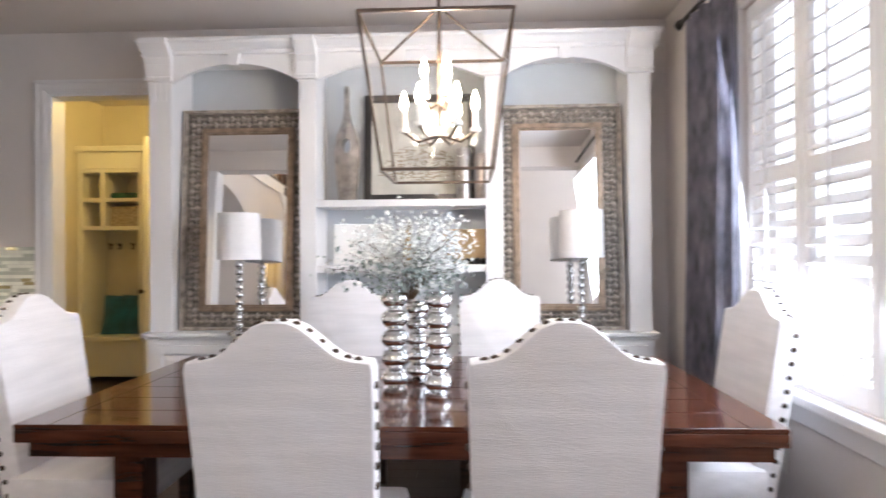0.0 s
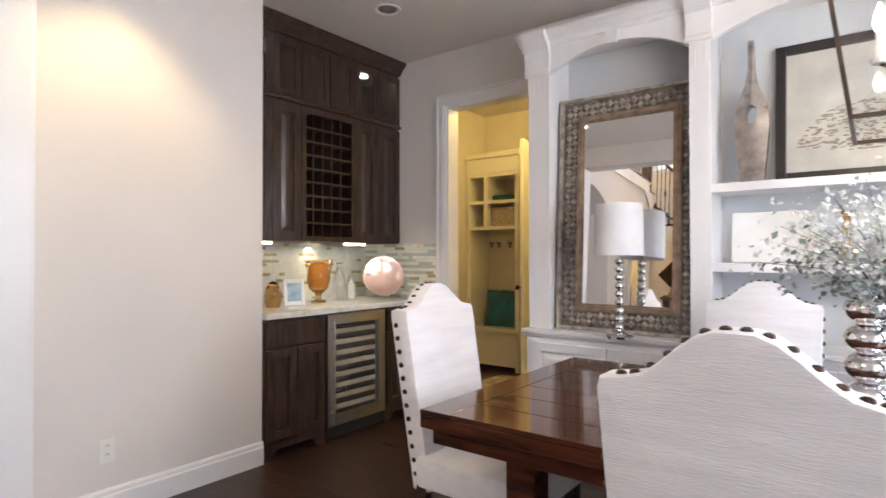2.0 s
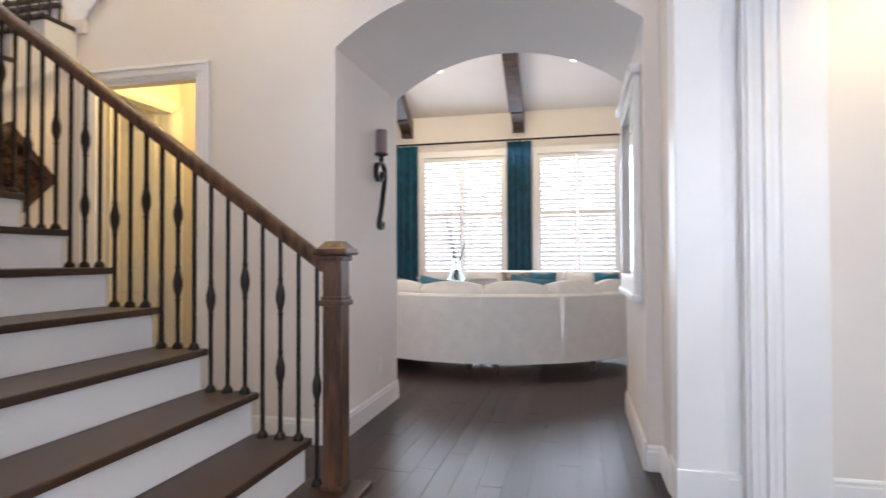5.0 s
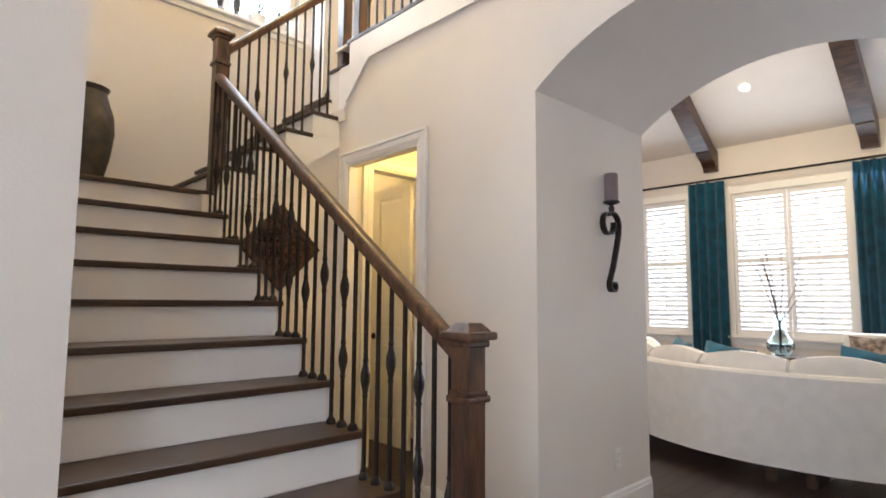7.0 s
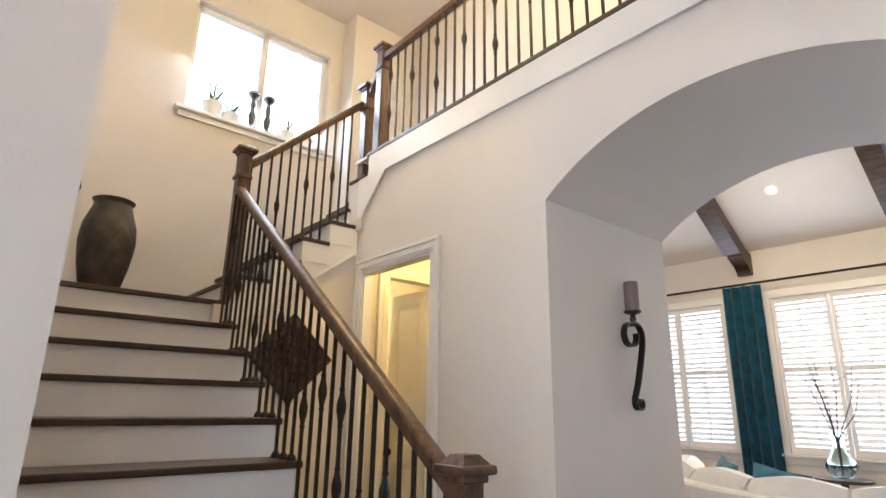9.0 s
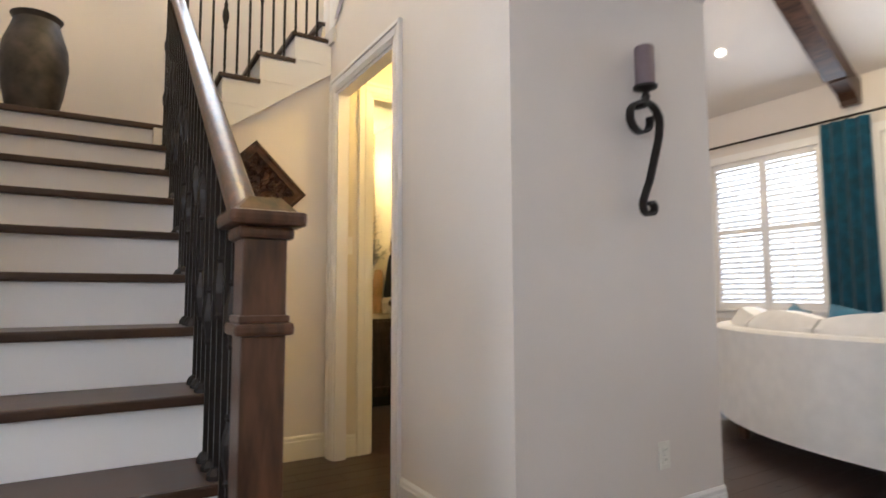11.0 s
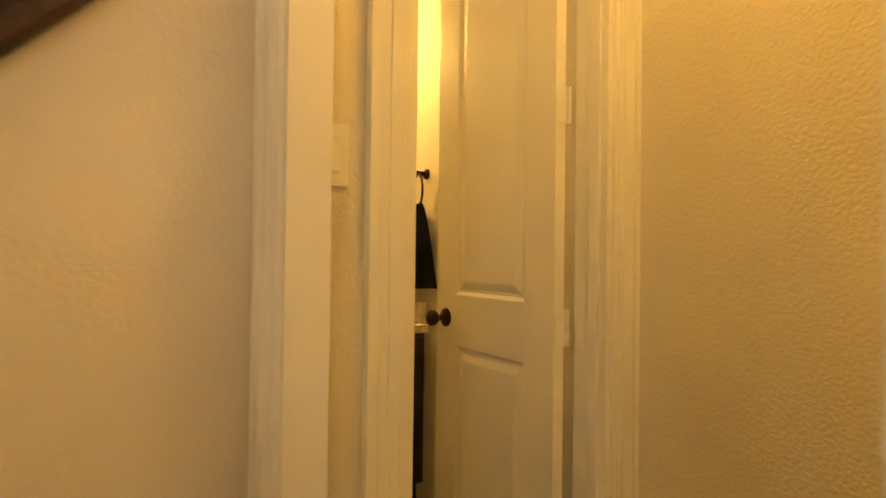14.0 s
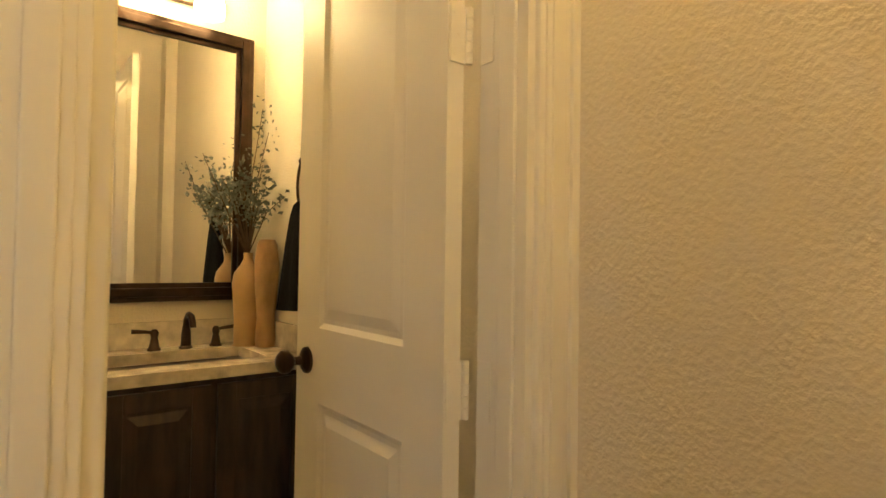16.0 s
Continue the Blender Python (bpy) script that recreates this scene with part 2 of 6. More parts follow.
def tube(bm, points, r, n=8, r_end=None):
    """A round bar along points."""
    pts = [Vector(p) for p in points]
    rings, side = [], None
    for k, p in enumerate(pts):
        d = (pts[min(k + 1, len(pts) - 1)] - pts[max(k - 1, 0)]).normalized()
        if side is None:
            side = d.orthogonal().normalized()
        side = (side - d * side.dot(d)).normalized()
        up = d.cross(side)
        q = r if r_end is None else r + (r_end - r) * k / (len(pts) - 1)
        rings.append([bm.verts.new(p + q * (side * math.cos(2 * math.pi * i / n) + up * math.sin(2 * math.pi * i / n))) for i in range(n)])
    for a, b in zip(rings, rings[1:]):
        for i in range(n):
            bm.faces.new((a[i], a[(i + 1) % n], b[(i + 1) % n], b[i]))
    bm.faces.new(rings[0][::-1])
    bm.faces.new(rings[-1])


def prism(bm, outline, axis, a, b):
    """An outline of (u, v) drawn out from a to b along an axis: x has (y, z), y has (x, z), z has (x, y)."""
    def at(u, v, w):
        return {"x": (w, u, v), "y": (u, w, v), "z": (u, v, w)}[axis]
    lo, hi = [bm.verts.new(at(u, v, a)) for u, v in outline], [bm.verts.new(at(u, v, b)) for u, v in outline]
    n = len(outline)
    bm.faces.new(lo)
    bm.faces.new(hi[::-1])
    for k in range(n):
        bm.faces.new((lo[k], hi[k], hi[(k + 1) % n], lo[(k + 1) % n]))


def finish(bm, smooth=False):
    bmesh.ops.recalc_face_normals(bm, faces=bm.faces)
    mesh = bpy.data.meshes.new("mesh")
    bm.to_mesh(mesh)
    bm.free()
    if smooth:
        for p in mesh.polygons:
            p.use_smooth = True
        mesh.set_sharp_from_angle(angle=radians(40))
    return mesh


def solid(name, bm, mat, label="", category="", group="", kind="", smooth=False, m=None):
    ob = new(name, finish(bm, smooth))
    ob.data.materials.append(mat)
    if m is not None:
        ob.matrix_world = m
    return tagged(ob, label, category, group, kind)


def thing(name, label, category, m=None, group="", kind=""):
    ob = new(name)
    ob.empty_display_size = 0.1
    if m is not None:
        ob.matrix_world = m
    return tagged(ob, label, category, group, kind)


def part(name, bm, mat, parent, label="", smooth=False):
    ob = new(name, finish(bm, smooth))
    ob.data.materials.append(mat)
    ob.parent = parent
    if label:
        ob["label"] = label
    return ob


def piece(name, mesh, parent, x, y, z):
    ob = new(name, mesh)
    ob.parent, ob.location = parent, (x, y, z)
    return ob


def one(*args, bevel=0.0):
    bm = bmesh.new()
    box(bm, *args, bevel=bevel)
    return bm


def wall(name, mat, *boxes, label="painted plaster wall"):
    bm = bmesh.new()
    for b in boxes:
        box(bm, *b)
    return solid(name, bm, mat, label, "wall", kind="structure")


# ---- plan ----
AX, AB = -1.722, -2.95          # arch wall, front and back
A0, A1, ASP, ATOP = -0.71, 1.125, 2.49, 2.81   # arch sides, spring, crown
PW = -2.696                     # wall with the plaque
LX = -1.435                     # dining wall beside the bar
DWY, RX, CZ = 4.60, 3.19, 2.90  # dining end wall, window wall, ceiling
RISE, GO, SX = 0.187, 0.262, -0.75
UP, CURB = 3.42, 3.245          # upper floor and the step below it
SWX, SWY = 0.40, -0.78         # stair side wall and its end
TOPZ = 5.62
WY = -3.86                      # stair window wall


def step_y(k):
    return -0.114 - GO * (k - 1)


def skirting(p, q, inward, mat=TRIM, high=0.14):
    """A moulded baseboard along a wall foot from p to q; inward is the way into the room."""
    p, q, n = Vector((*p, 0)), Vector((*q, 0)), Vector((*inward, 0))
    prof = [(0, 0), (0.016, 0), (0.016, high - 0.035), (0.012, high - 0.028), (0.012, high - 0.012), (0.006, high), (0, high)]
    bm = bmesh.new()
    a = [bm.verts.new(p + n * (u + 0.002) + Vector((0, 0, v))) for u, v in prof]
    b = [bm.verts.new(q + n * (u + 0.002) + Vector((0, 0, v))) for u, v in prof]
    for k in range(len(prof)):
        bm.faces.new((a[k], a[(k + 1) % 7], b[(k + 1) % 7], b[k]))
    bm.faces.new(a)
    bm.faces.new(b[::-1])
    return solid("baseboard", bm, mat, "painted moulded wooden baseboard", "baseboard", kind="structure")


def casing_frame(name, axis, plane, out, u0, u1, top, mat=TRIM, wide=0.095, sides=(True, True), head=True):
    """Moulded door casing: axis is the wall's normal axis, plane its face, out +1 or -1, u0 to u1 the opening."""
    steps = ((0.0, wide, 0.014), (0.012, wide - 0.012, 0.018), (0.024, 0.052, 0.022), (wide - 0.022, wide + 0.002, 0.026))
    ob = thing(name, "painted moulded door casing", "door casing", kind="structure")

    def bar(ua, ub, za, zb, depth, n):
        bm = bmesh.new()
        a, b = sorted((plane + out * 0.001, plane + out * depth))
        if axis == "x":
            box(bm, a, b, ua, ub, za, zb, 0.003)
        else:
            box(bm, ua, ub, a, b, za, zb, 0.003)
        return part(n, bm, mat, ob)
    for i, (a, b, d) in enumerate(steps):
        if sides[0]:
            bar(u0 - b, u0 - a, 0, top + a, d, "side_moulding")
        if sides[1]:
            bar(u1 + a, u1 + b, 0, top + a, d, "side_moulding")
        if head:
            bar(u0 - (b if sides[0] else 0), u1 + (b if sides[1] else 0), top + a, top + b, d, "head_moulding")
    return ob


# ---- setting: floors and ceilings ----
solid("floor", one(-8.6, 4.9, -5.2, 7.2, -0.06, -0.004), FLOORWOOD, "dark stained hardwood floor", "floor", kind="structure")
wall("ceiling_dining", CEIL, (-2.05, 3.6, 1.24, 4.78, CZ, CZ + 0.1), label="painted dining room ceiling")
wall("ceiling_foyer", CEIL, (AB, 4.9, -4.06, 1.44, TOPZ, TOPZ + 0.1), label="painted high foyer ceiling")
wall("ceiling_pantry", CEIL, (-2.2, 1.0, 4.78, 7.2, 2.95, 3.05), label="painted mudroom ceiling")
wall("ceiling_vestibule", CEIL, (-2.86, -1.9, -2.60, -0.9, 2.75, 2.85), label="painted vestibule ceiling")
wall("ceiling_powder", CEIL, (-3.0, -1.7, -4.60, -2.60, 2.76, 2.86), label="painted powder room ceiling")

# ---- setting: arch wall and its passage ----
arch = bmesh.new()
N = 24
arc = []
half, rise_a = (A1 - A0) / 2, ATOP - ASP
rad = (half * half + rise_a * rise_a) / (2 * rise_a)
mid = (A0 + A1) / 2
for i in range(N + 1):
    y = A0 + (A1 - A0) * i / N
    arc.append((y, ATOP - rad + math.sqrt(rad * rad - (y - mid) ** 2)))
for (ya, za), (yb, zb) in zip(arc, arc[1:]):
    prism(arch, [(ya, za), (yb, zb), (yb, UP - 0.03), (ya, UP - 0.03)], "x", AB, AX)
bmesh.ops.remove_doubles(arch, verts=arch.verts, dist=1e-5)
solid("wall_arch", arch, PAINT, "plaster wall over a shallow arched passage", "wall", kind="structure")
D0, D1, DH = -2.551, -1.70, 2.39
wall("wall_arch_left", PAINT, (AX - 0.075, AX, D1, A0, 0, UP - 0.03))
wall("wall_over_door", PAINT, (AX - 0.075, AX, D0, D1, DH, UP - 0.03))
wall("wall_door_return", PAINT, (AX - 0.075, AX, PW, PW + 0.14, 0, CURB - 0.031), (AX - 0.075, AX, PW + 0.14, D0, 0, UP - 0.031))
wall("wall_arch_reveal", PAINT, (AB, AX - 0.075, A0 - 0.2, A0, 0, UP - 0.03))
wall("wall_arch_right", PAINT, (AB, AX, A1, 1.21, 0, UP - 0.03))
wall("wall_upper_hall", PAINT, (AB + 0.003, AB + 0.05, -3.61, 1.44, UP, TOPZ), (AB + 0.003, -2.22, -3.73, -3.61, 2.9, TOPZ))
wall("floor_upper", PAINT, (AB + 0.052, AX - 0.005, PW - 0.1, 1.44, UP - 0.029, UP - 0.004), (AB + 0.052, -2.36, -3.60, PW - 0.101, UP - 0.029, UP - 0.004), label="upper hall floor")

# ---- setting: stair hall ----
plq = bmesh.new()
prism(plq, [(SX - 0.012 + 0.1, 0), (SX + 0.088, 1.88), (AX, 2.60), (AX, 0)], "y", PW - 0.12, PW)
solid("wall_plaque", plq, PAINT, "painted wall below the upper stair flight", "wall", kind="structure")
wall("wall_stair_side", PAINT, (SWX, SWX + 0.13, -4.06, SWY, 0, TOPZ))
wall("wall_foyer_south", PAINT, (SWX + 0.13, 4.9, SWY - 0.13, SWY, 0, TOPZ))
SW = (-1.95, -0.53, 3.95, 5.12)
wall("wall_stair_window", PAINT, (SW[1], SWX, WY - 0.16, WY, 0, TOPZ), (-2.10, SW[0], WY - 0.16, WY, 0, TOPZ), (SW[0], SW[1], WY - 0.16, WY, 0, SW[2]), (SW[0], SW[1], WY - 0.16, WY, SW[3], TOPZ))
wall("wall_stair_return", PAINT, (-2.22, -2.10, WY - 0.16, -3.61, 2.9, TOPZ))
wall("wall_front", PAINT, (4.78, 4.9, SWY, -0.4, 0, TOPZ), (4.78, 4.9, 1.1, 1.44, 0, TOPZ), (4.78, 4.9, -0.4, 1.1, 3.2, TOPZ), (4.78, 4.9, -0.4, 1.1, 0, 0.6))

# ---- setting: dining room ----
wall("wall_partition", PAINT, (AX, -1.42, 1.21, 1.40, 0, TOPZ), (-1.42, 4.9, 1.21, 1.42, 2.66, TOPZ), (RX, 4.9, 1.21, 1.42, 0, 2.66))
wall("wall_dining_bar", PAINT, (LX - 0.12, LX, 1.89, 3.076, 0, CZ), (LX - 0.66, LX - 0.12, 2.95, 3.076, 0, CZ))
wall("wall_alcove", PAINT, (LX - 0.72, LX - 0.66, 2.95, DWY, 0, CZ))
PX0, PX1, PH = -1.17, -0.40, 2.46
wall("wall_dining_end", PAINT, (LX - 0.72, PX0, DWY, DWY + 0.13, 0, CZ), (PX1, RX + 0.13, DWY, DWY + 0.13, 0, CZ), (PX0, PX1, DWY, DWY + 0.13, PH, CZ))
WN = (1.75, 3.52, 0.74, 2.50)
wall("wall_dining_window", PAINT, (RX, RX + 0.16, 1.42, WN[0], 0, CZ), (RX, RX + 0.16, WN[1], DWY, 0, CZ), (RX, RX + 0.16, WN[0], WN[1], 0, WN[2]), (RX, RX + 0.16, WN[0], WN[1], WN[3], CZ))

# ---- setting: mudroom, vestibule, powder room ----
wall("wall_mudroom", KNOCKDOWN, (-2.2, 1.0, 6.75, 6.87, 0, 2.95), (-2.3, -2.2, 4.78, 6.87, 0, 2.95), (0.55, 0.65, 4.78, 6.87, 0, 2.95))
VX, YS = -2.67, -2.591
J0, J1, JH = -2.585, -1.985, 2.42
wall("wall_vestibule", KNOCKDOWN, (VX - 0.12, VX, YS - 0.106, A0 - 0.2, 0, 2.75), (VX, AX - 0.075, -1.07, A0 - 0.2, 0, 2.75))
wall("wall_switch", KNOCKDOWN, (J1, AX - 0.077, YS - 0.106, YS, 0, 2.75), (VX, J0, YS - 0.106, YS, 0, 2.75), (J0, J1, YS - 0.106, YS, JH, 2.75))
VY = -4.461
wall("wall_powder", KNOCKDOWN, (-3.0, -1.7, VY - 0.12, VY, 0, 2.76), (-3.0, -2.86, VY, YS - 0.107, 0, 2.76), (-1.80, -1.70, VY, YS - 0.107, 0, 2.76), (-2.86, VX - 0.12, YS - 0.25, YS - 0.107, 0, 2.76))

# ---- setting: living room ----
LVX = -8.3
LW = [(-4.15, -2.66), (-1.97, -0.50), (0.11, 1.42)]
LZ0, LZ1 = 0.84, 2.98
bmw = [(LVX - 0.16, LVX, -5.2, 4.2, 0, LZ0), (LVX - 0.16, LVX, -5.2, 4.2, LZ1, 3.75)]
ys = [-5.2] + [v for w in LW for v in w] + [4.2]
for a, b in zip(ys[::2], ys[1::2]):
    bmw.append((LVX - 0.16, LVX, a, b, LZ0, LZ1))
wall("wall_living_windows", PAINT, *bmw)
wall("wall_living", PAINT, (LVX, AB, -5.3, -5.2, 0, 6.2), (LVX, AB, 4.2, 4.3, 0, 6.2), (AB - 0.12, AB, -5.2, A0 - 0.2, 0, 6.2), (AB - 0.12, AB, 1.24, 4.2, 0, 6.2), (AB - 0.12, AB, A0 - 0.2, 1.24, UP - 0.03, 6.2))
vault = bmesh.new()
prism(vault, [(LVX - 0.1, 3.66), (-5.2, 5.85), (AB, 5.85), (AB, 5.95), (-5.2, 5.97), (LVX - 0.1, 3.78)], "y", -5.3, 4.3)
solid("ceiling_living", vault, CEIL, "vaulted painted living room ceiling", "ceiling", kind="structure")

# ---- setting: baseboards and casings ----
skirting((AX, A0), (AX, D1 + 0.1), (1, 0), high=0.155)
skirting((AX, A0), (AB, A0), (0, 1), high=0.155)
skirting((AX, A1), (AB, A1), (0, -1), high=0.155)
skirting((AX, A1), (AX, 1.21), (1, 0))
skirting((AX, 1.21), (-1.42, 1.21), (0, -1))
skirting((AX, PW), (SX, PW), (0, 1), CREAM, 0.15)
skirting((LX, 1.89), (LX, 3.076), (1, 0))
skirting((RX, 1.42), (RX, DWY), (-1, 0))
skirting((J1 + 0.1, YS), (AX - 0.075, YS), (0, 1), CREAM)
skirting((VX, YS), (VX, -1.07), (1, 0), CREAM)
skirting((SWX + 0.13, SWY), (4.8, SWY), (0, 1))
skirting((-2.2, 6.75), (0.55, 6.75), (0, -1), CREAM)
casing_frame("door_casing", "x", AX, 1, D0, D1, DH)
casing_frame("door_casing", "y", YS, 1, J0, J1, JH, CREAM, sides=(False, True))
casing_frame("door_casing", "y", YS, 1, J0, J1, JH, CREAM, wide=0.09, sides=(True, False), head=False)
casing_frame("door_casing", "y", DWY, -1, PX0, PX1, PH)


def jamb(name, mat, *boxes):
    bm = bmesh.new()
    for b in boxes:
        box(bm, *b)
    return solid(name, bm, mat, "painted door jamb lining", "door jamb", kind="structure")


jamb("door_jamb", TRIM, (AX - 0.077, AX + 0.002, D0 - 0.002, D0 + 0.018, 0, DH), (AX - 0.077, AX + 0.002, D1 - 0.018, D1 + 0.002, 0, DH), (AX - 0.077, AX + 0.002, D0 + 0.018, D1 - 0.018, DH - 0.018, DH + 0.002))
jamb("door_jamb", CREAM, (J0 - 0.002, J0 + 0.016, YS - 0.108, YS + 0.002, 0, JH), (J1 - 0.016, J1 + 0.002, YS - 0.108, YS + 0.002, 0, JH), (J0 + 0.016, J1 - 0.016, YS - 0.108, YS + 0.002, JH - 0.016, JH + 0.002))
jamb("door_jamb", TRIM, (PX0 - 0.002, PX0 + 0.016, DWY - 0.002, DWY + 0.132, 0, PH), (PX1 - 0.016, PX1 + 0.002, DWY - 0.002, DWY + 0.132, 0, PH), (PX0 + 0.016, PX1 - 0.016, DWY - 0.002, DWY + 0.132, PH - 0.016, PH + 0.002))

# cased opening between foyer and dining room: two pilasters with a recess between
pil = thing("pilaster", "white painted square pilaster on a plinth", "pilaster", kind="structure")
part("shaft", one(-1.43, -1.24, 1.205, 1.41, 0.0, 2.66, bevel=0.006), TRIM, pil)
part("plinth", one(-1.44, -1.231, 1.198, 1.418, 0.0, 0.19, bevel=0.004), TRIM, pil)
pil = thing("pilaster", "white painted wide pilaster with stepped mouldings", "pilaster", kind="structure")
part("backing", one(-1.45, -1.40, 1.41, 1.89, 0.0, 2.66), TRIM, pil)
part("shaft", one(-1.40, -1.325, 1.515, 1.87, 0.0, 2.66, bevel=0.006), TRIM, pil)
part("bead", one(-1.40, -1.305, 1.53, 1.565, 0.0, 2.66, bevel=0.008), TRIM, pil)
part("bead", one(-1.40, -1.300, 1.60, 1.635, 0.0, 2.66, bevel=0.008), TRIM, pil)
part("flat", one(-1.40, -1.312, 1.67, 1.855, 0.0, 2.66, bevel=0.006), TRIM, pil)
skirting((-1.40, 1.418), (-1.40, 1.515), (1, 0))

# ---- stairs ----
stair = thing("staircase", "staircase with dark wooden treads and white painted risers", "staircase")
for k in range(1, 12):
    y0 = step_y(k)
    ext = SX - 0.05 if k == 1 else SX
    left = SWX - 0.004 if k > 3 else SWX + 0.1
    part("riser", one(SX + 0.03 if k > 1 else ext + 0.03, left, y0 - GO - 0.03, y0 - 0.028, RISE * (k - 1) if k > 1 else 0, RISE * k - 0.032), TRIM, stair)
    if k < 11:
        part("tread", one(ext, left, y0 - GO - 0.03, y0, RISE * k - 0.032, RISE * k, bevel=0.008), TREADWOOD, stair)
        part("bracket", one(SX + 0.018, SX + 0.03, y0 - GO, y0 - 0.03, RISE * k - 0.06, RISE * k - 0.034), TRIM, stair)
part("landing", one(SX, SWX - 0.004, WY + 0.004, step_y(11), RISE * 11 - 0.032, RISE * 11, bevel=0.008), TREADWOOD, stair)
bm = bmesh.new()
prism(bm, [(step_y(1) - 0.03, 0), (step_y(1) - 0.03, RISE - 0.034)] + [p for k in range(2, 12) for p in ((step_y(k) - 0.03, RISE * (k - 1) - 0.034), (step_y(k) - 0.03, RISE * k - 0.034))] + [(PW + 0.002, RISE * 11 - 0.034), (PW + 0.002, 0)], "x", SX + 0.012, SX + 0.10)
part("stringer_wall", bm, PAINT, stair)
part("landing_skirt", one(SX + 0.03, SWX - 0.004, PW - 0.12, step_y(11) - 0.03, 1.85, RISE * 11 - 0.034), TRIM, stair)
stair2 = thing("upper_stair", "upper flight with dark wooden treads and white open stringer", "staircase")
UX = [-0.77 - 0.225 * k for k in range(6)]
for k in range(1, 5):
    zt = RISE * (11 + k)
    x1, x0 = UX[k - 1], UX[k] - 0.03
    part("tread", one(x0, x1, WY + 0.004, PW + 0.02, zt - 0.032, zt, bevel=0.008), TREADWOOD, stair2)
    part("riser", one(x0 + 0.01, x1 - 0.024, WY + 0.01, PW + 0.011, zt - RISE - 0.002, zt - 0.033), TRIM, stair2)
bm = bmesh.new()
top = [(UX[0] - 0.03, RISE * 11)]
for k in range(1, 5):
    top += [(UX[k - 1] - 0.03, RISE * (11 + k) - 0.034), (UX[k] - 0.03, RISE * (11 + k) - 0.034)]
prism(bm, [(SX, 1.86), (SX, RISE * 11 - 0.034)] + top[1:] + [(AX, RISE * 15 - 0.034), (AX, 2.56)], "y", PW - 0.12, PW + 0.008)
part("stringer", bm, TRIM, stair2)
bm = bmesh.new()
prism(bm, [(SX, 1.86), (AX, 2.56), (AX, 2.58), (SX, 1.88)], "y", PW + 0.008, PW + 0.018)
part("stringer_bead", bm, TRIM, stair2)

for k in range(5, 8):
    zt = RISE * (11 + k)
    x1, x0 = -0.77 - 0.225 * (k - 1), -0.77 - 0.225 * k - 0.03
    part("tread", one(x0, x1, WY + 0.26, PW - 0.125, zt - 0.032, zt, bevel=0.008), TREADWOOD, stair2)
    part("riser", one(x0 + 0.01, x1 - 0.03, WY + 0.26, PW - 0.125, zt - RISE - 0.002, zt - 0.033), TRIM, stair2)
part("riser", one(-2.40, -2.361, WY + 0.26, PW - 0.125, RISE * 18, UP - 0.004), TRIM, stair2)


def newel(name, x, y, z0, z1, label, w=0.086, base=True):
    ob = thing(name, label, "newel post", pose(x, y, z0))
    h, a = z1 - z0, w / 2
    part("shaft", one(-a, a, -a, a, 0, h - 0.07, bevel=0.004), RAILWOOD, ob)
    bm = bmesh.new()
    box(bm, -a - 0.014, a + 0.014, -a - 0.014, a + 0.014, h - 0.275, h - 0.25, 0.008)
    box(bm, -a - 0.006, a + 0.006, -a - 0.006, a + 0.006, h - 0.25, h - 0.235, 0.004)
    part("collar", bm, RAILWOOD, ob)
    bm = bmesh.new()
    box(bm, -a - 0.012, a + 0.012, -a - 0.012, a + 0.012, h - 0.085, h - 0.06, 0.008)
    box(bm, -a - 0.032, a + 0.032, -a - 0.032, a + 0.032, h - 0.06, h - 0.03, 0.010)
    v = box(bm, -a - 0.016, a + 0.016, -a - 0.016, a + 0.016, h - 0.03, h)
    for q in v:
        if q.co.z > h - 0.01:
            q.co.x, q.co.y = q.co.x * 0.55, q.co.y * 0.55
    part("cap", bm, RAILWOOD, ob)
    if base:
        part("base_block", one(-a - 0.008, a + 0.008, -a - 0.008, a + 0.008, 0, 0.02, bevel=0.004), RAILWOOD, ob)
    return ob


def handrail(name, p, q, parent_label):
    p, q = Vector(p), Vector(q)
    d = (q - p).normalized()
    side = Vector((0, 0, 1)).cross(d).normalized()
    up = d.cross(side)
    prof = [(-0.028, -0.030), (0.028, -0.030), (0.030, -0.008), (0.034, 0.004), (0.032, 0.018), (0.020, 0.029), (0, 0.032), (-0.020, 0.029), (-0.032, 0.018), (-0.034, 0.004), (-0.030, -0.008)]
    bm = bmesh.new()
    a = [bm.verts.new(p + side * u + up * v) for u, v in prof]
    b = [bm.verts.new(q + side * u + up * v) for u, v in prof]
    n = len(prof)
    for k in range(n):
        bm.faces.new((a[k], a[(k + 1) % n], b[(k + 1) % n], b[k]))
    bm.faces.new(a)
    bm.faces.new(b[::-1])
    return solid(name, bm, RAILWOOD, parent_label, "handrail", smooth=True)


BAL = {}


